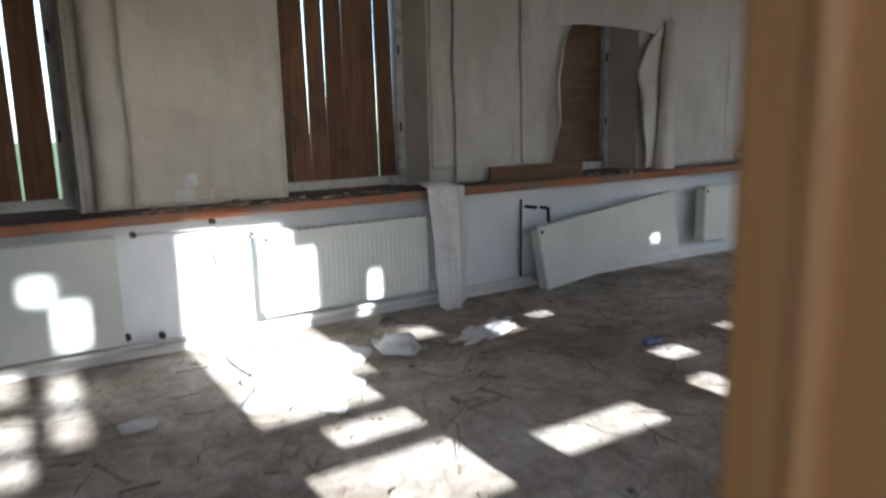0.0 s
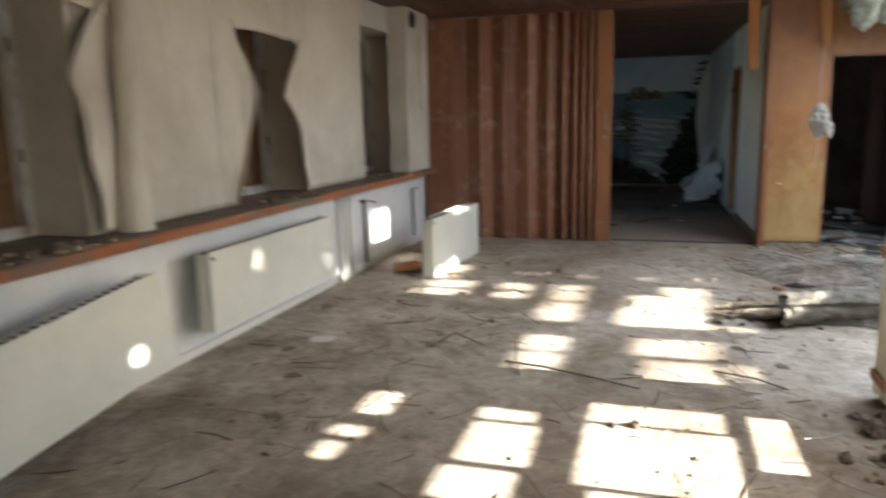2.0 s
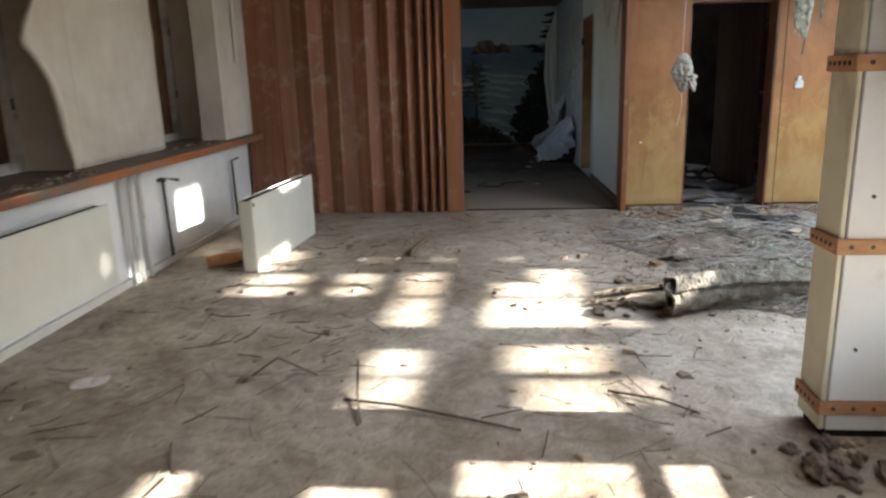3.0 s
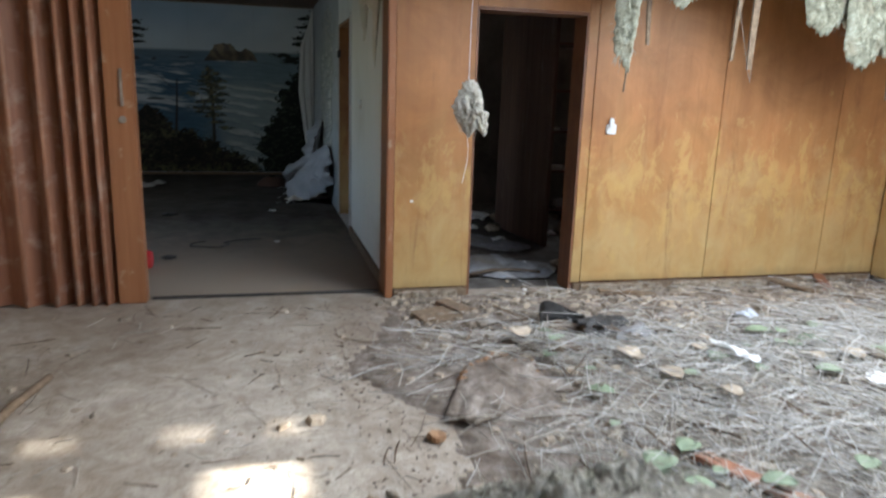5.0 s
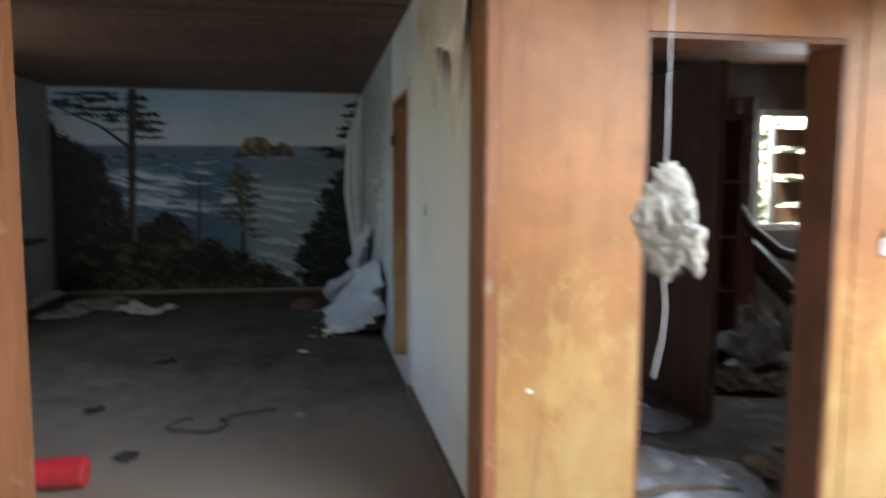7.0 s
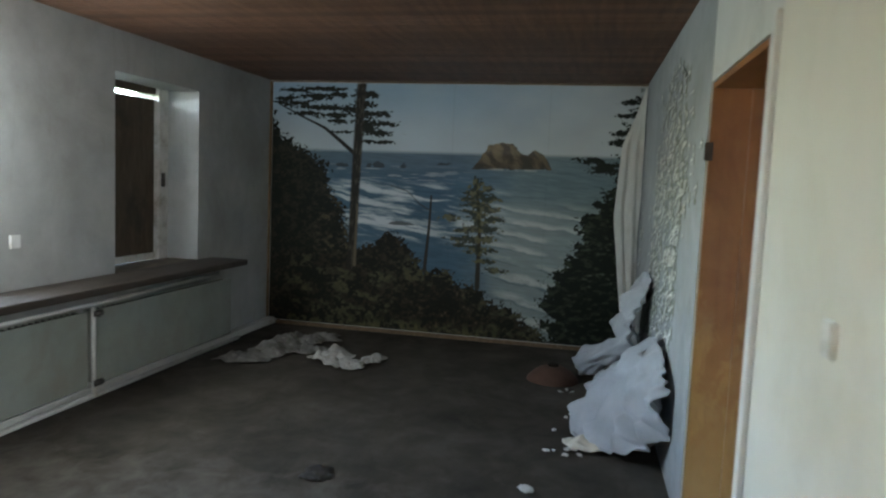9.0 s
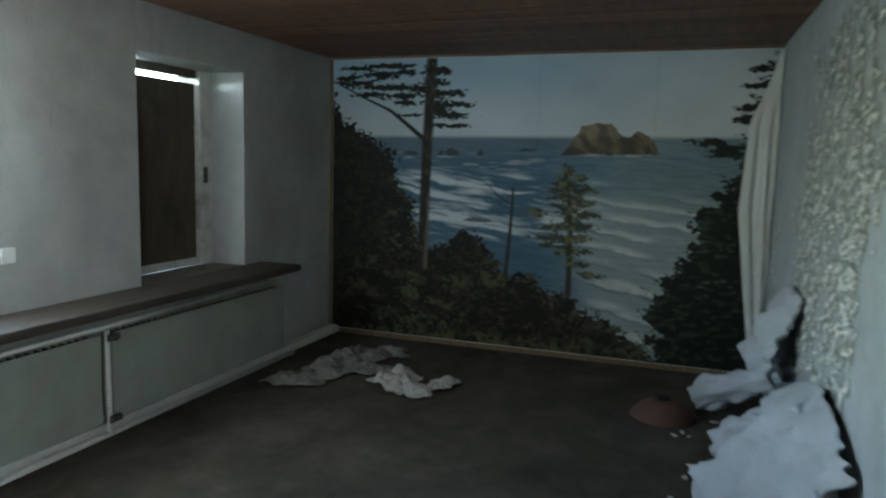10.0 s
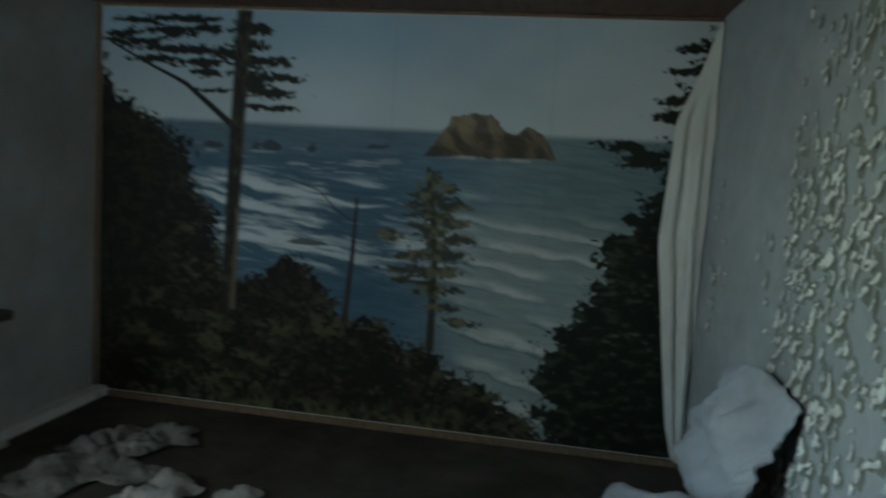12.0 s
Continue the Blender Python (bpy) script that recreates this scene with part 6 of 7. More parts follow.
def lathe(bm, prof, centre, n=24):
    rings = [[bm.verts.new((centre[0] + r * math.cos(2 * math.pi * k / n), centre[1] + r * math.sin(2 * math.pi * k / n), centre[2] + z)) for k in range(n)] for r, z in prof]
    for a, b in zip(rings, rings[1:]):
        for k in range(n):
            bm.faces.new((a[k], a[(k + 1) % n], b[(k + 1) % n], b[k]))


shade = thing("fallen_lampshade", "faded reddish lampshade lying on the dark floor", "lampshade", (15.85, 2.1, 0))
bm = bmesh.new()
lathe(bm, [(0.21, 0.0), (0.20, 0.02), (0.15, 0.07), (0.09, 0.105), (0.045, 0.115), (0.04, 0.11), (0.085, 0.098), (0.145, 0.064), (0.195, 0.014)], (15.85, 2.1, 0.0), 28)
part("shade", bm, TERRA, shade, smooth=True)
bm = bmesh.new()
lathe(bm, [(0.042, 0.10), (0.045, 0.13), (0.03, 0.135), (0.001, 0.13)], (15.85, 2.1, 0.0), 16)
part("socket_ring", bm, BLACKGAP, shade)
can = thing("red_canister", "bright red plastic canister lying on its side", "canister", (11.25, 3.1, 0))
bm = bmesh.new()
prof = [(0.001, 0), (0.055, 0.0), (0.068, 0.008), (0.07, 0.02), (0.07, 0.27), (0.066, 0.285), (0.05, 0.29), (0.001, 0.29)]
lathe(bm, prof, (0, 0, 0), 24)
for v in bm.verts:
    x, y, z = v.co
    v.co = (11.25 + x, 2.97 + z, 0.072 + y)
part("body", bm, REDPLASTIC, can, smooth=False)
for k in range(3):
    bm = bmesh.new()
    ring = [(11.25 + 0.0705 * math.cos(a), 3.05 + 0.08 * k, 0.072 + 0.0705 * math.sin(a)) for a in [2 * math.pi * i / 20 for i in range(21)]]
    tube(bm, ring, 0.003, 5)
    part("rib", bm, REDPLASTIC, can)
bm = bmesh.new()
ring = [(12.0 + 0.11 * math.cos(a) + 0.02 * math.sin(3 * a), 2.62 + 0.16 * math.sin(a), 0.012) for a in [0.3 + 5.2 * i / 30 for i in range(31)]] + [(12.15, 2.42, 0.012), (12.22, 2.2, 0.012)]
tube(bm, ring, 0.005, 6)
single("cable_loop", bm, RUBBER, "dark cable loop lying on the floor", "cable", smooth=True)
for x, y, r, s in ((13.55, 3.15, 0.07, 1), (12.4, 3.3, 0.05, 8), (11.6, 2.9, 0.05, 9)):
    bm = bmesh.new()
    wool(bm, (x, y, r * 0.06), (r, r * 0.8, r * 0.14), s, 4, 0.9)
    single("dirt_lump", bm, RUBBER, "dark lump of dirt on the floor", "debris", "dirt lumps")


# torn paper at the top of the white wall by the panelled corner
def tear_fn(u, v):
    x = 10.52 + 1.12 * u
    low = float(np.interp(x, [10.52, 10.60, 10.68, 10.78, 10.95, 11.05, 11.15, 11.40, 11.50, 11.64], [1.95, 1.50, 1.58, 1.90, 1.97, 1.70, 1.80, 1.98, 1.90, 2.25])) + 0.03 * n3(u * 14, 1, 1)
    return (x - 0.05 * v * v, 1.374 + 0.09 * v * v * (0.7 + 0.7 * n3(u * 4, v, 3)) + 0.025 * abs(n3(u * 9, v * 2, 5)) * v, 2.46 + (low - 2.46) * v)


askew(sheet("torn_wall_paper", tear_fn, 60, 28, CREAMPAPER, "torn cream paper hanging from the top of the white wall", group="loose paper sheets"))

DUSTYFILM = surface("dusty_film", [(0.25, (0.14, 0.14, 0.145)), (0.7, (0.31, 0.315, 0.32))], 7.0, rough=0.7, dirt=(0.15, 0.13, 0.11), dirt_scale=4.0, dirt_amount=(0.45, 0.65), bump=0.3)
# ---- back room ----
leaf = thing("leaning_door", "dark brown door leaf standing loose in the back room", "door", (12.1, -0.25, 0))
bm = boxes((0, 1.02, -0.02, 0.02, 0.0, 2.10), bevel=0.004)
# Pale upright streaks in the colour stand in for the leaf's sheen.
LEAFWOOD = surface("sheen_door_leaf", [(0.2, (0.075, 0.042, 0.032)), (0.8, (0.15, 0.09, 0.07))], 2.5, (9, 9, 0.4), rough=0.22, bump=0.08, streaks=(0.26, 0.22, 0.20))
ob = part("door_leaf", bm, LEAFWOOD, leaf)
ob.matrix_basis = pose(11.70, -0.37, 0.0, 0, 0, 9)
win = thing("window_8", "back room window with broken slats letting in glaring daylight", "window", (14.2, -2.7, 0.95), kind="structure")
for a in ((14.12, 14.2, -3.3, -3.24, 0.95, 2.1), (14.12, 14.2, -2.21, -2.15, 0.95, 2.1), (14.12, 14.2, -3.24, -2.21, 0.95, 1.01), (14.12, 14.2, -3.24, -2.21, 2.04, 2.1)):
    part("frame_bar", boxes(a, bevel=0.004), FRAMEPAINT, win)
for z0, z1, y1 in ((1.02, 1.17, -2.40), (1.22, 1.42, -2.34), (1.49, 1.70, -2.37), (1.76, 1.93, -2.33)):
    part("slat", boxes((14.21, 14.23, -3.24, y1, z0, z1), bevel=0.003), BOARD, win)
part("mullion", boxes((14.14, 14.19, -2.37, -2.33, 1.01, 2.04), bevel=0.004), FRAMEPAINT, win)
# sunlit bush outside that window
BUSHLEAF = surface("bush_leaf", [(0.3, (0.035, 0.045, 0.012)), (0.7, (0.09, 0.10, 0.03))], 9.0, rough=0.6, bump=0.1, island=0.4)
bush = thing("garden_bush", "yellow-green garden bush in the sun outside the window", "bush", (15.6, -2.9, -0.12))
bm = bmesh.new()
for k in range(7):
    a = k * 0.9
    tube(bm, [(15.6, -2.9, -0.12), (15.6 + 0.2 * math.cos(a), -2.9 + 0.3 * math.sin(a), 0.8), (15.6 + 0.45 * math.cos(a), -2.9 + 0.7 * math.sin(a), 1.8)], 0.018, 6, 0.006)
part("stem", bm, TWIG, bush)
bm = bmesh.new()
for _ in range(2600):
    c = Vector((15.6 + rnd(-0.5, 0.5), -2.9 + rnd(-0.95, 0.95), 1.1 + rnd(-0.9, 1.0)))
    if n3(c.x * 2, c.y * 2, c.z * 2) < -0.15:
        continue
    d = Vector((rnd(-1, 1), rnd(-1, 1), rnd(-1, 1))).normalized() * rnd(0.03, 0.06)
    e = d.orthogonal() * 0.5
    bm.faces.new([bm.verts.new(c + q) for q in (-d, e, d, -e)])
part("leaves", bm, BUSHLEAF, bush)["kind"] = "stuff"
# grey curtain beside the window and a sagging roll of felt under it
sheet("torn_curtain", lambda u, v: (14.05 - 0.04 * math.sin(u * 12) - 0.02 * (1 - v), -2.08 + 0.28 * u + 0.03 * n3(v * 3, u, 2), 0.75 + 1.45 * v + 0.05 * n3(u * 6, 1, 3) * (1 if v < 0.05 else 0)), 24, 30, GREYPAPER, "torn grey curtain hanging beside the window", "curtain", "", 0.003)
bm = bmesh.new()
tube(bm, [(13.95, -1.85, 1.25), (13.85, -1.95, 1.0), (13.7, -2.15, 0.78), (13.6, -2.4, 0.72)], 0.05, 10, 0.06)
tube(bm, [(13.95, -1.95, 0.85), (13.75, -2.1, 0.6), (13.6, -2.3, 0.35), (13.5, -2.4, 0.0)], 0.10, 10, 0.11)
single("felt_roll", bm, RUBBER, "dark roll of roofing felt sagging under the window", "felt roll", smooth=True)
for x, y, w, d, h, sd, mt in ((13.35, -1.75, 0.8, 0.7, 0.42, 1.2, GREYPAPER), (12.9, -1.35, 0.7, 0.5, 0.26, 3.7, DUSTYFILM), (13.1, -2.1, 0.6, 0.6, 0.34, 6.1, DUSTYFILM), (12.3, -0.95, 0.6, 0.4, 0.12, 8.1, GREYPAPER)):
    crumple("crumpled_sheeting", (x, y, -0.004), (w, d), h, sd, mt, "crumpled grey sheeting lying in the back room", 44, 36, "back room heaps", 0.4, "sheeting")
cab = thing("open_shelf", "dark tall shelf with scattered white things in the back room", "shelf", (13.4, -1.0, 0))
for a in ((13.1, 13.7, -1.4, -1.37, 0, 1.95), (13.1, 13.7, -0.62, -0.59, 0, 1.95)):
    part("side", boxes(a, bevel=0.003), DARKDOOR, cab)
for z in (0.08, 0.52, 0.96, 1.4, 1.9):
    part("shelf_board", boxes((13.1, 13.7, -1.368, -0.622, z, z + 0.025), bevel=0.003), DARKDOOR, cab)
for i, (x, y, z, a, b, c) in enumerate(((13.2, -0.8, 0.545, 0.1, 0.12, 0.09), (13.22, -1.05, 0.545, 0.08, 0.16, 0.05), (13.2, -0.95, 0.985, 0.1, 0.2, 0.03), (13.2, -0.76, 0.105, 0.1, 0.13, 0.16), (13.25, -1.15, 0.105, 0.1, 0.15, 0.1))):
    single("shelf_box", boxes((x - a / 2, x + a / 2, y - b / 2, y + b / 2, z, z + c), bevel=0.008), WHITEPLASTIC, "small whitish box lying on the dark shelf", "box", "shelf clutter")
crumple("floor_sheeting", (10.95, 0.32, -0.002), (0.95, 0.62), 0.05, 2.6, DUSTYFILM, "grey-blue plastic sheet crumpled in the doorway", 40, 30)
crumple("floor_sheeting", (11.9, 0.15, -0.002), (0.9, 0.45), 0.04, 5.9, DUSTYFILM, "pale sheet lying on the back room floor", 36, 26)
bm = bmesh.new()
tube(bm, [(10.70, 0.62, 0.03), (10.72, 0.45, 0.055), (10.74, 0.25, 0.05), (10.72, 0.05, 0.03)], 0.018, 6, 0.01)
single("crooked_stick", bm, TWIG, "dark crooked stick lying across the doorway", "stick", smooth=True)
for i in range(58):
    bm = bmesh.new()
    x, y = rnd(10.8, 13.6), rnd(-2.2, 0.8)
    s = rnd(0.02, 0.11)
    wool(bm, (x, y, s * 0.3), (s, s * rnd(0.5, 1), s * 0.35), i * 1.9, 3, 0.9, False)
    single("rubble_lump", bm, CHIPS if i % 3 else PAPER, "lump of rubble on the back room floor", "rubble", "back room rubble")

for x0, y0, x1, y1, z1, w in ((12.9, -1.9, 13.5, -2.3, 1.3, 0.16), (13.3, -1.6, 13.9, -1.9, 0.9, 0.2), (12.6, -2.2, 13.2, -2.0, 0.5, 0.25)):
    d = Vector((x1 - x0, y1 - y0, z1))
    n = Vector((-(y1 - y0), x1 - x0, 0)).normalized() * w / 2
    up = d.cross(n).normalized() * 0.012
    bm = bmesh.new()
    ends = []
    for p in (Vector((x0, y0, 0.0)), Vector((x1, y1, z1))):
        ends.append([bm.verts.new(p + a * n + b * up + Vector((0, 0, 0.012))) for a, b in ((-1, -1), (1, -1), (1, 1), (-1, 1))])
    for k in range(4):
        bm.faces.new((ends[0][k], ends[0][(k + 1) % 4], ends[1][(k + 1) % 4], ends[1][k]))
    bm.faces.new(ends[0][::-1])
    bm.faces.new(ends[1])
    single("leaning_plank", bm, DARKDOOR, "dark plank leaning in the cluttered back room", "plank", "back room planks")

# ---- straw and litter in the bay ----
def edge_y(x):
    """The straw's edge towards the hall."""
    return np.interp(x, [6.4, 7.0, 7.4, 7.9, 8.4, 9.05, 9.6, 10.2], [0.2, 0.75, 1.2, 1.4, 1.35, 1.75, 1.5, 1.32]) + 0.14 * n3(x * 3, 1, 1) + 0.09 * n3(x * 9, 4, 1) + 0.05 * n3(x * 26, 7, 1)


def mound(x, y):
    d = edge_y(x) - y
    k = min(1.0, max(0.0, d / 0.9))
    near_wall = min(1.0, max(0.15, (10.25 - x) / 0.5))
    return 0.10 * k * near_wall * (0.55 + 0.6 * n3(x * 1.7, y * 1.7, 2)) + 0.02 * k * n3(x * 9, y * 9, 4)


bm = bmesh.new()
NX, NY = 110, 110
vs = {}
for i in range(NX + 1):
    for j in range(NY + 1):
        x, y = 6.3 + 3.95 * i / NX, -2.6 + 4.5 * j / NY
        vs[i, j] = bm.verts.new((x, y, 0.002 + (max(mound(x, y), -0.001) if y < edge_y(x) else -0.03)))
for i in range(NX):
    for j in range(NY):
        bm.faces.new((vs[i, j], vs[i + 1, j], vs[i + 1, j + 1], vs[i, j + 1]))
single("litter_soil", bm, SOIL, "grey-brown crumbly litter and soil spread below the broken roof", "litter", kind="stuff", smooth=True)


def stalks(name, n, mat, label, length, radius, place, cat="straw", lift=0.05):
    verts, faces = [], []
    for _ in range(n):
        x, y, z = place()
        a = rnd(0, 6.283)
        ln = rnd(*length)
        tilt = rnd(-0.22, 0.30)
        d = Vector((math.cos(a) * math.cos(tilt), math.sin(a) * math.cos(tilt), math.sin(tilt)))
        p = Vector((x, y, z + rnd(0.004, lift)))
        bend = Vector((rnd(-1, 1), rnd(-1, 1), rnd(-0.3, 0.5))) * ln * 0.08
        r = rnd(*radius)
        side = d.cross(Vector((0, 0, 1))).normalized() * r
        up = side.cross(d).normalized() * r
        base = len(verts)
        for k, c in ((-0.5, p - d * ln / 2), (0, p + bend), (0.5, p + d * ln / 2)):
            c = Vector((c.x, c.y, max(c.z, r + 0.002)))
            verts += [c + side, c + up, c - side, c - up]
        for s in (0, 4):
            for q in range(4):
                faces.append((base + s + q, base + s + (q + 1) % 4, base + s + 4 + (q + 1) % 4, base + s + 4 + q))
        faces += [(base + 3, base + 2, base + 1, base), (base + 8, base + 9, base + 10, base + 11)]
    me = bpy.data.meshes.new(name)
    me.from_pydata(verts, [], faces)
    me.materials.append(mat)
    return tagged(new(name, me), label, cat, "", "stuff")


def in_bay():
    while True:
        x, y = rnd(6.9, 10.2), rnd(-2.5, 1.6)
        d = edge_y(x) - y
        if ((x - 9.28) / 0.24) ** 2 + ((y - 0.33) / 0.26) ** 2 < 1 and rnd(0, 1) < 0.8 or ((x - 8.66) / 0.3) ** 2 + ((y - 1.02) / 0.3) ** 2 < 1 and rnd(0, 1) < 0.85:
            continue
        if d > 0 and rnd(0, 1) < min(1.0, 0.05 + d * 0.6) * (1.0 if x < 9.0 else max(0.06, 1 - (x - 9.0) * 1.6)):
            return x, y, max(mound(x, y), 0)


PALESTRAW = surface("bleached_straw", [(0.2, (0.34, 0.32, 0.29)), (0.8, (0.54, 0.52, 0.48))], 5.0, rough=0.75, bump=0.0, island=0.3)
stalks("bleached_straw", 3000, PALESTRAW, "bleached thin straw lying on top of the tangle", (0.12, 0.34), (0.0011, 0.0024), in_bay, lift=0.085)
stalks("loose_straw", 5200, STRAW, "pale dry straw and reed stalks lying in a thick tangle", (0.08, 0.32), (0.0012, 0.0030), in_bay)
stalks("loose_reeds", 520, PALESTRAW, "long bleached reed stalks on top of the straw", (0.3, 0.60), (0.0014, 0.0028), in_bay, lift=0.10)
stalks("bay_twigs", 260, TWIG, "dark thin twigs among the straw", (0.12, 0.45), (0.003, 0.007), in_bay)


def by_panelling():
    x = 10.24 - 1.0 * rnd(0, 1) ** 1.4
    y = rnd(-2.4, 1.35)
    return x, y, max(mound(x, y), 0)


def in_hall():
    while True:
        x, y = rnd(0.4, 10.2), rnd(1.3, 4.85)
        if rnd(0, 1) < 0.35 + 0.6 * n3(x * 1.3, y * 1.3, 6):
            return x, y, 0.0


stalks("floor_straw", 640, STRAW, "scattered bits of dry straw on the hall floor", (0.03, 0.24), (0.001, 0.002), in_hall, "straw", 0.008)
stalks("floor_twigs", 480, TWIG, "scattered thin dark twigs on the hall floor", (0.04, 0.26), (0.0012, 0.0032), in_hall, "twigs", 0.012)
def at_edge():
    x = rnd(6.9, 10.2)
    return x, float(edge_y(x)) + 0.5 * rnd(-1, 1) * rnd(0.1, 1) + 0.12, 0.0


for name, n, place, smin, smax in (("floor_chips", 1100, in_hall, 0.004, 0.02), ("bay_chips", 2600, in_bay, 0.008, 0.06), ("floor_scraps", 420, in_hall, 0.008, 0.055), ("edge_crumbs", 2600, at_edge, 0.0015, 0.013), ("panel_litter", 2600, by_panelling, 0.005, 0.05)):
    verts, faces = [], []
    for _ in range(n):
        x, y, z = place()
        s = smin + (smax - smin) * rnd(0, 1) ** 3
        b = len(verts)
        t = rnd(0, 6.283)
        slim = rnd(0.25, 1.0)
        ring = []
        for k in range(5):
            p, q = s * rnd(0.6, 1.2) * math.cos(k * 1.2566), s * slim * rnd(0.6, 1.2) * math.sin(k * 1.2566)
            ring.append((x + p * math.cos(t) - q * math.sin(t), y + p * math.sin(t) + q * math.cos(t)))
        h = s * rnd(0.15, 0.5)
        verts += [(p, q, z) for p, q in ring] + [(x + (p - x) * 0.7, y + (q - y) * 0.7, z + h) for p, q in ring]
        faces += [(b + k, b + (k + 1) % 5, b + 5 + (k + 1) % 5, b + 5 + k) for k in range(5)] + [(b + 5, b + 6, b + 7, b + 8, b + 9)]
    me = bpy.data.meshes.new(name)
    me.from_pydata(verts, [], faces)
    me.materials.append(SOIL if name == "edge_crumbs" else CHIPS)
    tagged(new(name, me), "small chips of plaster, bark and dirt on the floor", "debris", "", "stuff")


# larger litter in the bay
BROKENWOOD = surface("broken_wood", [(0.2, (0.16, 0.085, 0.045)), (0.5, (0.30, 0.17, 0.09)), (0.8, (0.46, 0.30, 0.18))], 14.0, rough=0.9, bump=0.6)
def slab(name, pts, z, thick, mat, label, cat, tilt=0.0):
    """A flat piece with an uneven outline."""
    bm = bmesh.new()
    out = []
    for (a, b), (c, d) in zip(pts, pts[1:] + pts[:1]):
        n = max(2, int(math.hypot(c - a, d - b) / 0.014))
        out += [(a + (c - a) * i / n + 0.02 * n3(a * 30 + i * 0.8, b * 30, 1), b + (d - b) * i / n + 0.02 * n3(a * 30, b * 30 + i * 0.8, 4)) for i in range(n)]
    cx, cy = sum(p[0] for p in out) / len(out), sum(p[1] for p in out) / len(out)
    lo = [bm.verts.new((x, y, z + tilt * (x - cx))) for x, y in out]
    hi = [bm.verts.new((cx + (x - cx) * 0.97, cy + (y - cy) * 0.97, z + thick + tilt * (x - cx) + 0.012 * n3(x * 14, y * 14, 2))) for x, y in out]
    bm.faces.new(lo[::-1])
    bm.faces.new(hi)
    for k in range(len(out)):
        bm.faces.new((lo[k], lo[(k + 1) % len(out)], hi[(k + 1) % len(out)], hi[k]))
    return single(name, bm, mat, label, cat)


def bark_fn(u, v):
    """A curled slab of rotten board, length u, width v."""
    cx, cy = 8.38 + 0.50 * u + 0.03 * math.sin(3 * u), 1.30 - 0.48 * u
    w = 0.16 + 0.26 * min(1.0, u * 1.6) + 0.03 * n3(u * 6, 2, 1)
    s = (v - 0.5) * w
    end = 0.05 * n3(v * 5, 7, 2) * (1 if u > 0.95 else 0)
    z = 0.034 + 0.018 * (1 - (2 * v - 1) ** 2) + 0.045 * u * v + 0.018 * n3(u * 7, v * 5, 3) + 0.008 * n3(u * 22, v * 18, 5)
    return (cx + s * 0.70 + end, cy + s * 0.72 - end, z)


bark = sheet("bark_slab", bark_fn, 40, 24, SOIL, "curved slab of rotten board crusted with grey soil", "rotten board", "", 0.024)
bm = bmesh.new()
for k in range(34):
    u = rnd(0.45, 1.0) if k < 18 else rnd(0.96, 1.0)
    v = rnd(0.90, 1.0) if k < 18 else (k - 18) / 16
    p = bark_fn(u, v)
    s = rnd(0.008, 0.024)
    wool(bm, (p[0], p[1], p[2] - 0.012), (s, s * rnd(0.6, 1.3), s * 0.7), k * 1.7, 2, 0.9, False)
part("broken_edge", bm, BROKENWOOD, bark, "splintered orange-brown broken edge")
slab("broken_wood", [(8.26, 1.40), (8.30, 1.39), (8.32, 1.43), (8.29, 1.47), (8.25, 1.45)], 0.01, 0.02, BROKENWOOD, "splintered orange-brown piece of rotten wood", "rotten wood", 0.1)
slab("bark_slab", [(9.85, 1.25), (9.95, 1.0), (9.85, 0.8), (9.65, 0.95), (9.65, 1.2)], 0.02, 0.02, OLDWOOD, "broken brown board fragment near the panelling", "rotten board")
for cx, cy, w, h, a, mat in ((9.95, -1.75, 0.55, 0.10, 25, OLDWOOD), (10.0, -1.95, 0.7, 0.09, -30, REDWOOD), (9.8, -2.2, 0.8, 0.08, 78, OLDWOOD), (10.05, -0.35, 0.45, 0.06, 88, OLDWOOD), (9.9, 0.95, 0.3, 0.1, 20, OLDWOOD), (7.62, 0.36, 0.6, 0.09, 25, REDWOOD)):
    bm = boxes((-w / 2, w / 2, -h / 2, h / 2, 0.0, 0.02), bevel=0.003)
    ob = single("broken_plank", bm, mat, "broken plank lying in the litter", "plank", "broken planks")
    ob.matrix_basis = pose(cx, cy, 0.06 if cx < 9.6 else 0.035, rnd(-4, 8), rnd(-6, 6), a)
DULLWOOL = surface("dull_wool", [(0.2, (0.13, 0.11, 0.085)), (0.5, (0.25, 0.225, 0.18)), (0.8, (0.45, 0.42, 0.36))], 16.0, rough=1.0, bump=1.0, bump_scale=140)
# roll of old insulation
def pile_fn(u, v):
    x, y = 7.34 + 0.56 * u, 0.50 + 1.02 * v
    fall = max(0.0, 1 - (2 * u - 1) ** 2) ** 0.7 * max(0.0, 1 - (2 * v - 1) ** 4) ** 0.7
    h = 0.17 * fall * (0.45 + 0.7 * abs(n3(x * 5, y * 5, 2)) + 0.5 * abs(n3(x * 12, y * 12, 4)) + 0.3 * abs(n3(x * 27, y * 27, 6)) + 0.2 * abs(n3(x * 60, y * 60, 8)))
    return (x + 0.03 * n3(y * 6, 1, 1), y + 0.05 * n3(x * 6, 3, 1), h - 0.004)


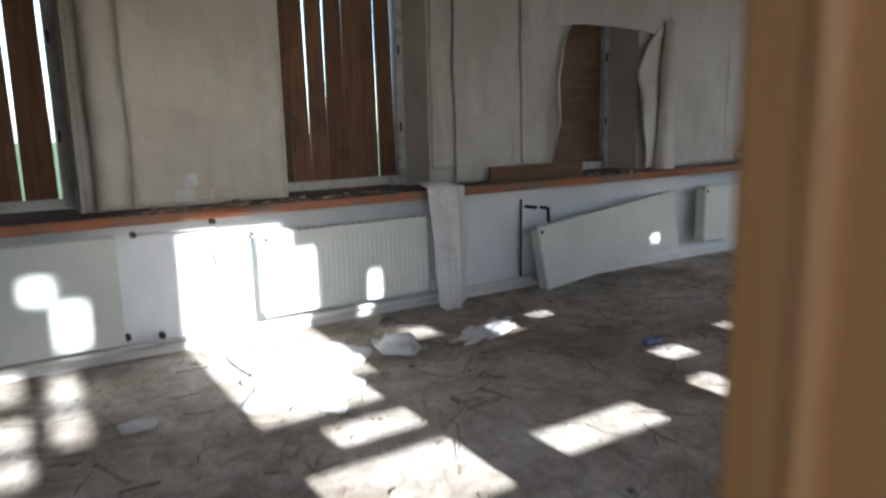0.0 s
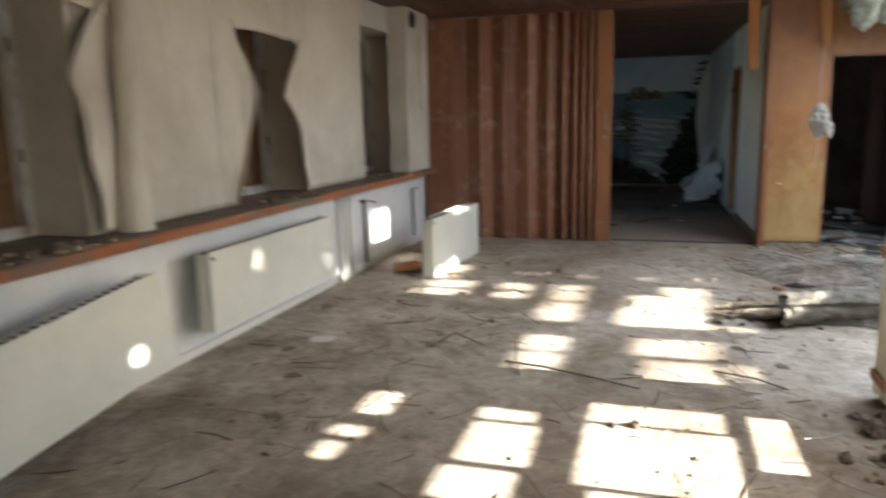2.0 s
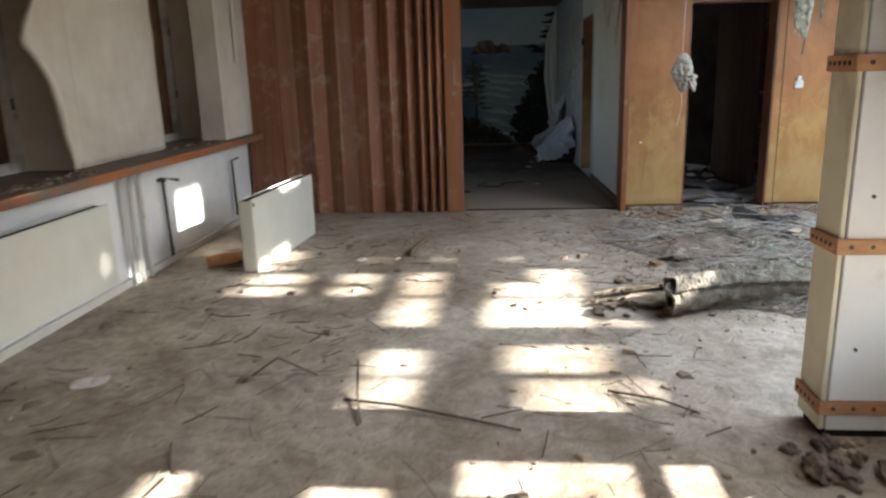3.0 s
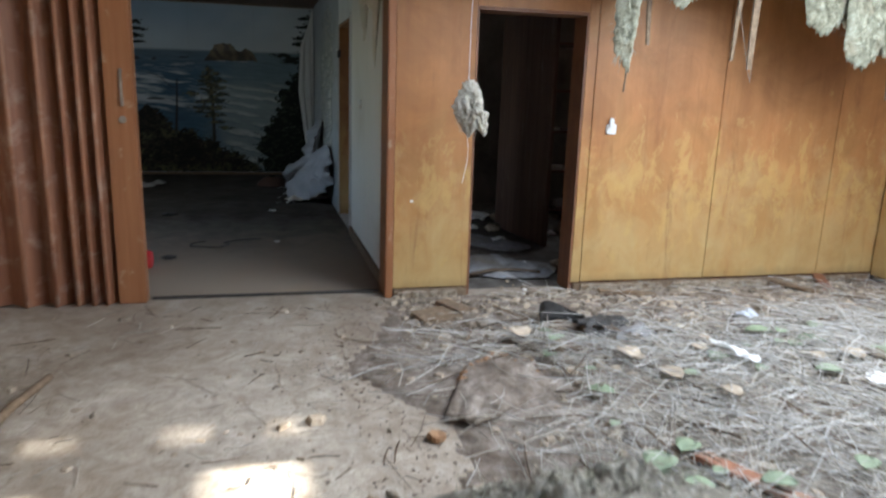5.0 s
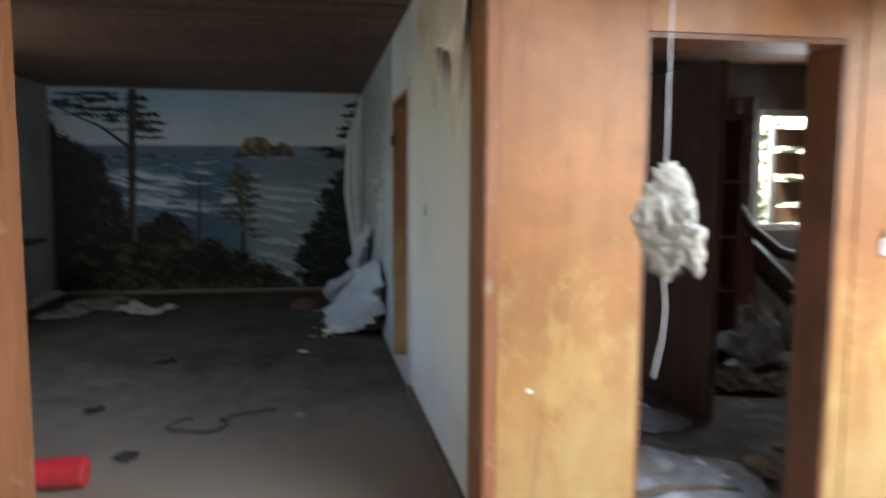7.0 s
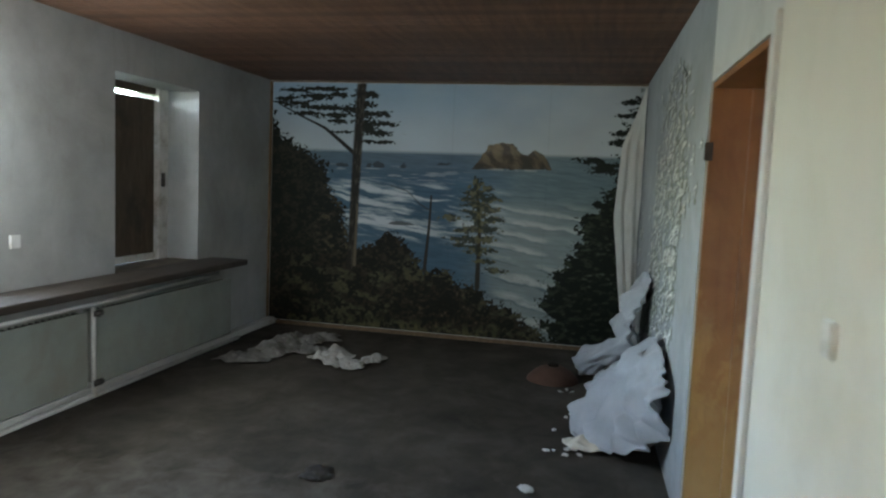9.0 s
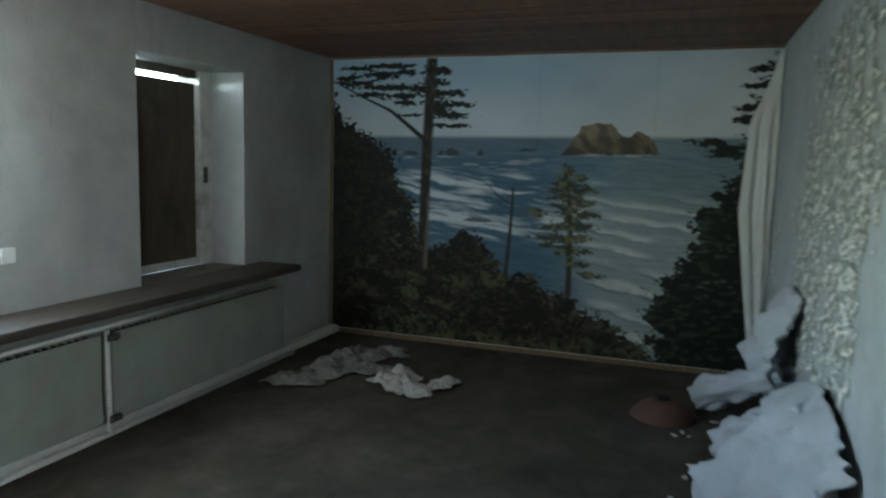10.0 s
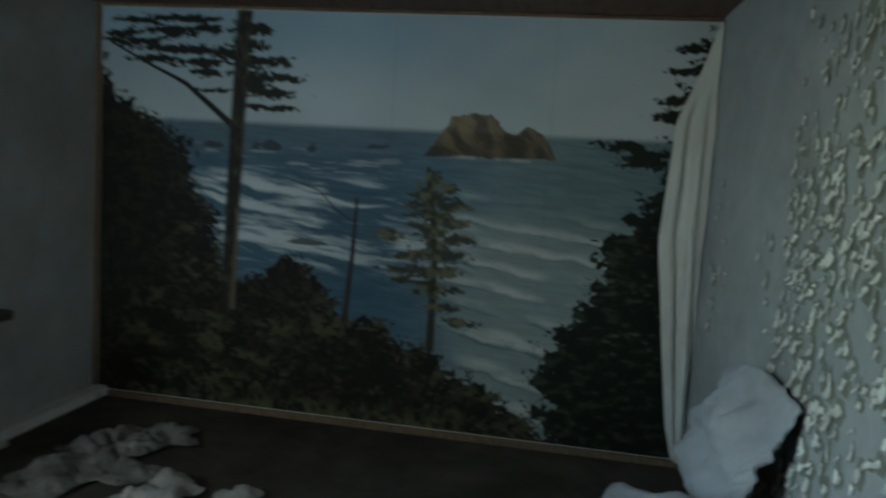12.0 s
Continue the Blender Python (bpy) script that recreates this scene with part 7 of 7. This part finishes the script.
roll_t = thing("fallen_insulation", "grey-green fibrous insulation fallen at the straw's edge", "insulation", (7.6, 1.05, 0))
bm = bmesh.new()
g = [[bm.verts.new(pile_fn(i / 70, j / 110)) for j in range(111)] for i in range(71)]
for i in range(70):
    for j in range(110):
        bm.faces.new((g[i][j], g[i + 1][j], g[i + 1][j + 1], g[i][j + 1]))
part("fibre_mat", bm, DULLWOOL, roll_t, smooth=True)
bm = bmesh.new()
for _ in range(700):
    p = Vector(pile_fn(rnd(0.08, 0.92), rnd(0.05, 0.95)))
    a = rnd(0, 6.283)
    q = p + Vector((math.cos(a), math.sin(a), rnd(0.0, 0.9))) * rnd(0.02, 0.07)
    tube(bm, [p, q], 0.0014, 3, 0.0006)
part("fibre", bm, WOOL, roll_t)["kind"] = "stuff"


def mat_fn(u, v):
    """A roll of old insulation matting, open at its end, lying bent on the floor."""
    cx = 7.25 + 0.26 * v + 0.05 * math.sin(4 * v)
    cy = 1.57 - 0.86 * v
    a = 2 * math.pi * 1.35 * u + 0.4
    rr = (0.075 + 0.040 * u) * (1 + 0.24 * n3(v * 4, math.cos(a), math.sin(a)) + 0.14 * n3(v * 13, 2 * math.cos(a), 2 * math.sin(a)) + 0.12 * abs(n3(v * 34, 5 * math.cos(a), 5 * math.sin(a))) + 0.07 * n3(v * 80, 11 * math.cos(a), 11 * math.sin(a))) * (1 - 0.25 * v)
    end = 0.05 * n3(u * 7, 3, 3) * (1 if v < 0.04 or v > 0.96 else 0)
    return (cx + 1.15 * rr * math.cos(a), cy + end, max(0.006, 0.11 + rr * math.sin(a)))


mat_sheet = sheet("insulation_roll", mat_fn, 90, 170, DULLWOOL, "dusty roll of fibrous insulation matting lying on the floor", "insulation", "", 0.012)
bm = bmesh.new()
for _ in range(500):
    p = Vector(mat_fn(rnd(0.35, 1.0), rnd(0, 1)))
    q = p + Vector((rnd(-1, 1), rnd(-1, 1), rnd(0, 0.8))) * rnd(0.012, 0.04)
    tube(bm, [p, q], 0.0012, 3, 0.0006)
part("fibre", bm, WOOL, mat_sheet)["kind"] = "stuff"
# On the boards this pale tone paints in sunlight; the skirting is simply pale.
PALEWOOD = surface("pale_rotten_wood", [(0.25, (0.12, 0.085, 0.055)), (0.5, (0.32, 0.26, 0.19)), (0.75, (0.50, 0.45, 0.37))], 8.0, (6, 2, 6), rough=0.95, bump=0.8, bump_scale=60, dirt=(0.14, 0.09, 0.055), dirt_scale=7.0, dirt_amount=(0.5, 0.7))
slab("rotten_board", [(7.44, 1.98), (7.55, 1.90), (7.66, 1.88), (7.68, 1.72), (7.62, 1.66), (7.60, 1.52), (7.48, 1.46), (7.45, 1.62), (7.40, 1.72), (7.36, 1.9)], 0.008, 0.018, PALEWOOD, "splintered piece of rotten board in a sunlit tone on the floor", "rotten board", 0.03)
slab("rotten_board", [(7.38, 1.80), (7.50, 1.74), (7.58, 1.60), (7.56, 1.50), (7.44, 1.40), (7.36, 1.50), (7.33, 1.66)], 0.034, 0.018, PALEWOOD, "second layer of splintered rotten board", "rotten board", 0.12)
slab("rotten_board", [(7.58, 1.56), (7.70, 1.52), (7.76, 1.42), (7.66, 1.38), (7.56, 1.44)], 0.04, 0.022, PALEWOOD, "broken block of rotten board against the insulation", "rotten board", -0.1)
slab("broken_wood", [(7.54, 1.52), (7.60, 1.50), (7.62, 1.44), (7.56, 1.42)], 0.07, 0.03, BROKENWOOD, "orange-brown broken end of rotten wood", "rotten wood", 0.1)
for i, (x0, y0, x1, y1, w, z) in enumerate(((7.36, 2.02, 7.60, 1.46, 0.035, 0.03), (7.46, 1.96, 7.66, 1.44, 0.045, 0.055), (7.58, 1.90, 7.72, 1.46, 0.03, 0.03), (7.42, 1.86, 7.56, 1.48, 0.03, 0.085))):
    dx, dy = (x1 - x0), (y1 - y0)
    nx, ny = -dy / math.hypot(dx, dy) * w, dx / math.hypot(dx, dy) * w
    slab("wood_splinter", [(x0, y0), (x0 + dx * 0.3 + nx * 0.6, y0 + dy * 0.3 + ny * 0.6), (x1 + nx, y1 + ny), (x1 - nx, y1 - ny), (x0 + dx * 0.4 - nx * 0.7, y0 + dy * 0.4 - ny * 0.7)], z, 0.014, PALEWOOD, "long splinter of rotten board beside the insulation", "splinter", 0.05)["group"] = "wood splinters"
for i in range(16):
    x, y = rnd(7.2, 7.95), rnd(1.3, 2.05)
    s = rnd(0.02, 0.06)
    slab("wood_splinter", [(x - s, y - s * 0.4), (x + s * 0.6, y - s * 0.6), (x + s * 1.4, y + s * 0.3), (x - s * 0.3, y + s * 0.5)], 0.003, rnd(0.008, 0.02), PALEWOOD if i % 3 else OLDWOOD, "small splinter of rotten wood on the floor", "splinter")["group"] = "wood splinters"
# rubber piece, plastic, leaves
boot = thing("rubber_scrap", "black curled piece of rubber lying in the straw", "rubber", (9.45, 0.4, 0.1))


def rub_fn(u, v):
    """A stiff black strip standing on edge and bent round, lower at its ends."""
    a = math.pi * (0.05 + 0.85 * u)
    hgt = 0.10 * (0.45 + 0.55 * math.sin(math.pi * min(1.0, u * 1.1 + 0.15))) * v
    return (9.30 + 0.17 * math.sin(a) + 0.035 * v, 0.43 + 0.15 * math.cos(a) + 0.01 * n3(u * 5, v * 3, 1), 0.075 + hgt * 1.15 + 0.008 * n3(u * 6, v * 4, 2))


bm = bmesh.new()
g = [[bm.verts.new(rub_fn(i / 28, j / 8)) for j in range(9)] for i in range(29)]
for i in range(28):
    for j in range(8):
        bm.faces.new((g[i][j], g[i + 1][j], g[i + 1][j + 1], g[i][j + 1]))
bmesh.ops.solidify(bm, geom=bm.faces[:], thickness=0.008)
part("curl", bm, RUBBER, boot, smooth=True)


def flap_fn(u, v):
    return (9.12 + 0.28 * u + 0.03 * math.sin(5 * v), 0.06 + 0.34 * v + 0.04 * n3(u * 4, 2, 5), 0.10 + 0.05 * math.sin(math.pi * u) * (0.6 + 0.8 * abs(n3(u * 3, v * 5, 4))) + 0.02 * n3(u * 8, v * 8, 1))


bm = bmesh.new()
g = [[bm.verts.new(flap_fn(i / 18, j / 22)) for j in range(23)] for i in range(19)]
for i in range(18):
    for j in range(22):
        if abs(n3(i * 0.16, j * 0.16, 8)) < 0.42 and 0.1 < (j / 22 + 0.25 * n3(i * 0.3, 1, 1)) < 0.95:
            bm.faces.new((g[i][j], g[i + 1][j], g[i + 1][j + 1], g[i][j + 1]))
bmesh.ops.delete(bm, geom=[v for v in bm.verts if not v.link_faces], context="VERTS")
bmesh.ops.solidify(bm, geom=bm.faces[:], thickness=0.006)
part("torn_flap", bm, RUBBER, boot, smooth=True)
crumple("plastic_scrap", (8.75, -0.28, 0.10), (0.07, 0.34), 0.06, 1.0, WHITEPLASTIC, "strip of white plastic film in the straw", ragged=0.35)
crumple("plastic_scrap", (8.3, -0.75, 0.10), (0.11, 0.16), 0.05, 6.1, WHITEPLASTIC, "piece of white plastic film in the straw", ragged=0.35)
crumple("plastic_scrap", (9.3, -0.75, 0.10), (0.12, 0.12), 0.05, 3.1, PAPERBLUE, "bluish plastic scrap in the straw", ragged=0.35)
crumple("plastic_scrap", (9.10, 0.10, 0.09), (0.20, 0.30), 0.04, 2.4, DUSTYFILM, "grey torn sheet beside the rubber", ragged=0.35)
for i in range(44):
    x, y = rnd(7.5, 9.2), rnd(-1.2, 0.85)
    s = rnd(0.03, 0.085)

    def leaf_fn(u, v, x=x, y=y, s=s, i=i):
        w = math.sin(math.pi * u) ** 0.7 * (v - 0.5)
        t = i * 2.1
        p, q = (u - 0.5) * 2 * s, w * 1.5 * s
        return (x + p * math.cos(t) - q * math.sin(t), y + p * math.sin(t) + q * math.cos(t), max(mound(x, y), 0) + 0.045 + 0.3 * s * abs(v - 0.5) + 0.2 * s * math.sin(u * 3))
    sheet("green_leaf", leaf_fn, 8, 4, GREENLEAF if i % 3 else CHIPS, "wilting green leaf lying on the straw", "leaf", "fallen leaves", 0.0012)

# loose things on the hall floor
def stick(name, pts, r, mat, label, r_end=None, cat="stick"):
    bm = bmesh.new()
    tube(bm, pts, r, 6, r_end)
    return single(name, bm, mat, label, cat, "floor sticks", smooth=True)


stick("long_twig", [(6.14, 3.17, 0.012), (6.08, 2.95, 0.02), (5.98, 2.65, 0.014), (5.90, 2.43, 0.008)], 0.007, TWIG, "long thin dark twig on the dusty floor", 0.004)
stick("forked_twig", [(6.37, 3.15, 0.09), (6.18, 3.12, 0.02), (5.94, 3.06, 0.008)], 0.006, TWIG, "forked dark twig sticking up from the floor", 0.004)
stick("bent_twig", [(6.30, 3.67, 0.01), (6.53, 3.58, 0.035), (6.39, 3.35, 0.01)], 0.006, TWIG, "small bent twig on the floor", 0.004)
stick("pale_stick", [(8.58, 3.19, 0.02), (8.8, 3.15, 0.04), (9.08, 3.08, 0.05)], 0.022, OLDWOOD, "short pale broken stick on the floor", 0.018)
stick("long_twig", [(6.25, 2.05, 0.01), (6.15, 1.85, 0.02), (6.05, 1.72, 0.01)], 0.006, TWIG, "thin dark twig near the column", 0.004)
bot = thing("orange_bottle", "crushed orange and white plastic bottle on the floor", "bottle", (8.2, 4.5, 0.05))
bm = bmesh.new()
lathe(bm, [(0.001, 0.0), (0.04, 0.0), (0.047, 0.02), (0.045, 0.12), (0.047, 0.2), (0.03, 0.25), (0.015, 0.27)], (0, 0, 0), 16)
me_turn = pose(8.30, 4.66, 0.048, 90, 0, 38)
bm.transform(me_turn)
part("body", bm, ORANGE, bot, smooth=True)
bm = bmesh.new()
lathe(bm, [(0.017, 0.265), (0.018, 0.30), (0.001, 0.30)], (0, 0, 0), 12)
bm.transform(me_turn)
part("cap", bm, REDPLASTIC, bot)
tin = thing("crushed_can", "small crushed blue drinks can on the floor", "can", (3.6, 3.47, 0.02))
BLUECAN = surface("blue_can", [(0.3, (0.04, 0.06, 0.22)), (0.7, (0.25, 0.28, 0.42))], 30.0, rough=0.35, metal=0.4, bump=0.1)
bm = bmesh.new()
lathe(bm, [(0.001, 0), (0.022, 0.0), (0.026, 0.01), (0.02, 0.05), (0.026, 0.09), (0.02, 0.1), (0.001, 0.1)], (0, 0, 0), 14)
bm.transform(pose(3.56, 3.50, 0.024, 90, 20, 70))
part("body", bm, BLUECAN, tin)
# rubble at the column's foot
for i in range(30):
    bm = bmesh.new()
    x, y, s = rnd(5.15, 5.86), rnd(0.96, 1.42), rnd(0.02, 0.07)
    if y > 1.3:
        s *= 0.5
    wool(bm, (x, y + 0.18 if i % 2 else y + 0.22, s * 0.3), (s * 0.8, s * rnd(0.4, 0.8), s * 0.4), i * 2.7, 3, 0.9, False)
    single("rubble_lump", bm, CHIPS if i % 2 else SOIL, "lump of crumbled plaster at the column's foot", "rubble", "column rubble")

# broken skirting along the foot of the panelling
for y0, y1, x in ((-0.74, -0.07, 10.235), (-1.62, -0.80, 10.225), (-2.35, -1.70, 10.24), (0.84, 1.27, 10.23)):
    slab("skirting_piece", [(x, y0), (x + 0.035, y0 + 0.03), (x + 0.035, y1 - 0.02), (x, y1)], 0.004, 0.045, PALEWOOD, "broken dusty skirting board at the foot of the panelling", "skirting", 0.0)["group"] = "broken skirting"
for i in range(34):
    bm = bmesh.new()
    x, y, s = rnd(9.9, 11.3), rnd(0.02, 0.80), rnd(0.010, 0.035)
    if i > 22:
        x, y = rnd(10.0, 10.25), rnd(-2.3, 1.25)
    wool(bm, (x, y, s * 0.3), (s, s * rnd(0.5, 0.9), s * 0.45), i * 3.1, 2, 0.9, False)
    single("rubble_lump", bm, CHIPS if i % 3 else PAPER, "small lump of plaster at the doorway's foot", "rubble", "doorway rubble")
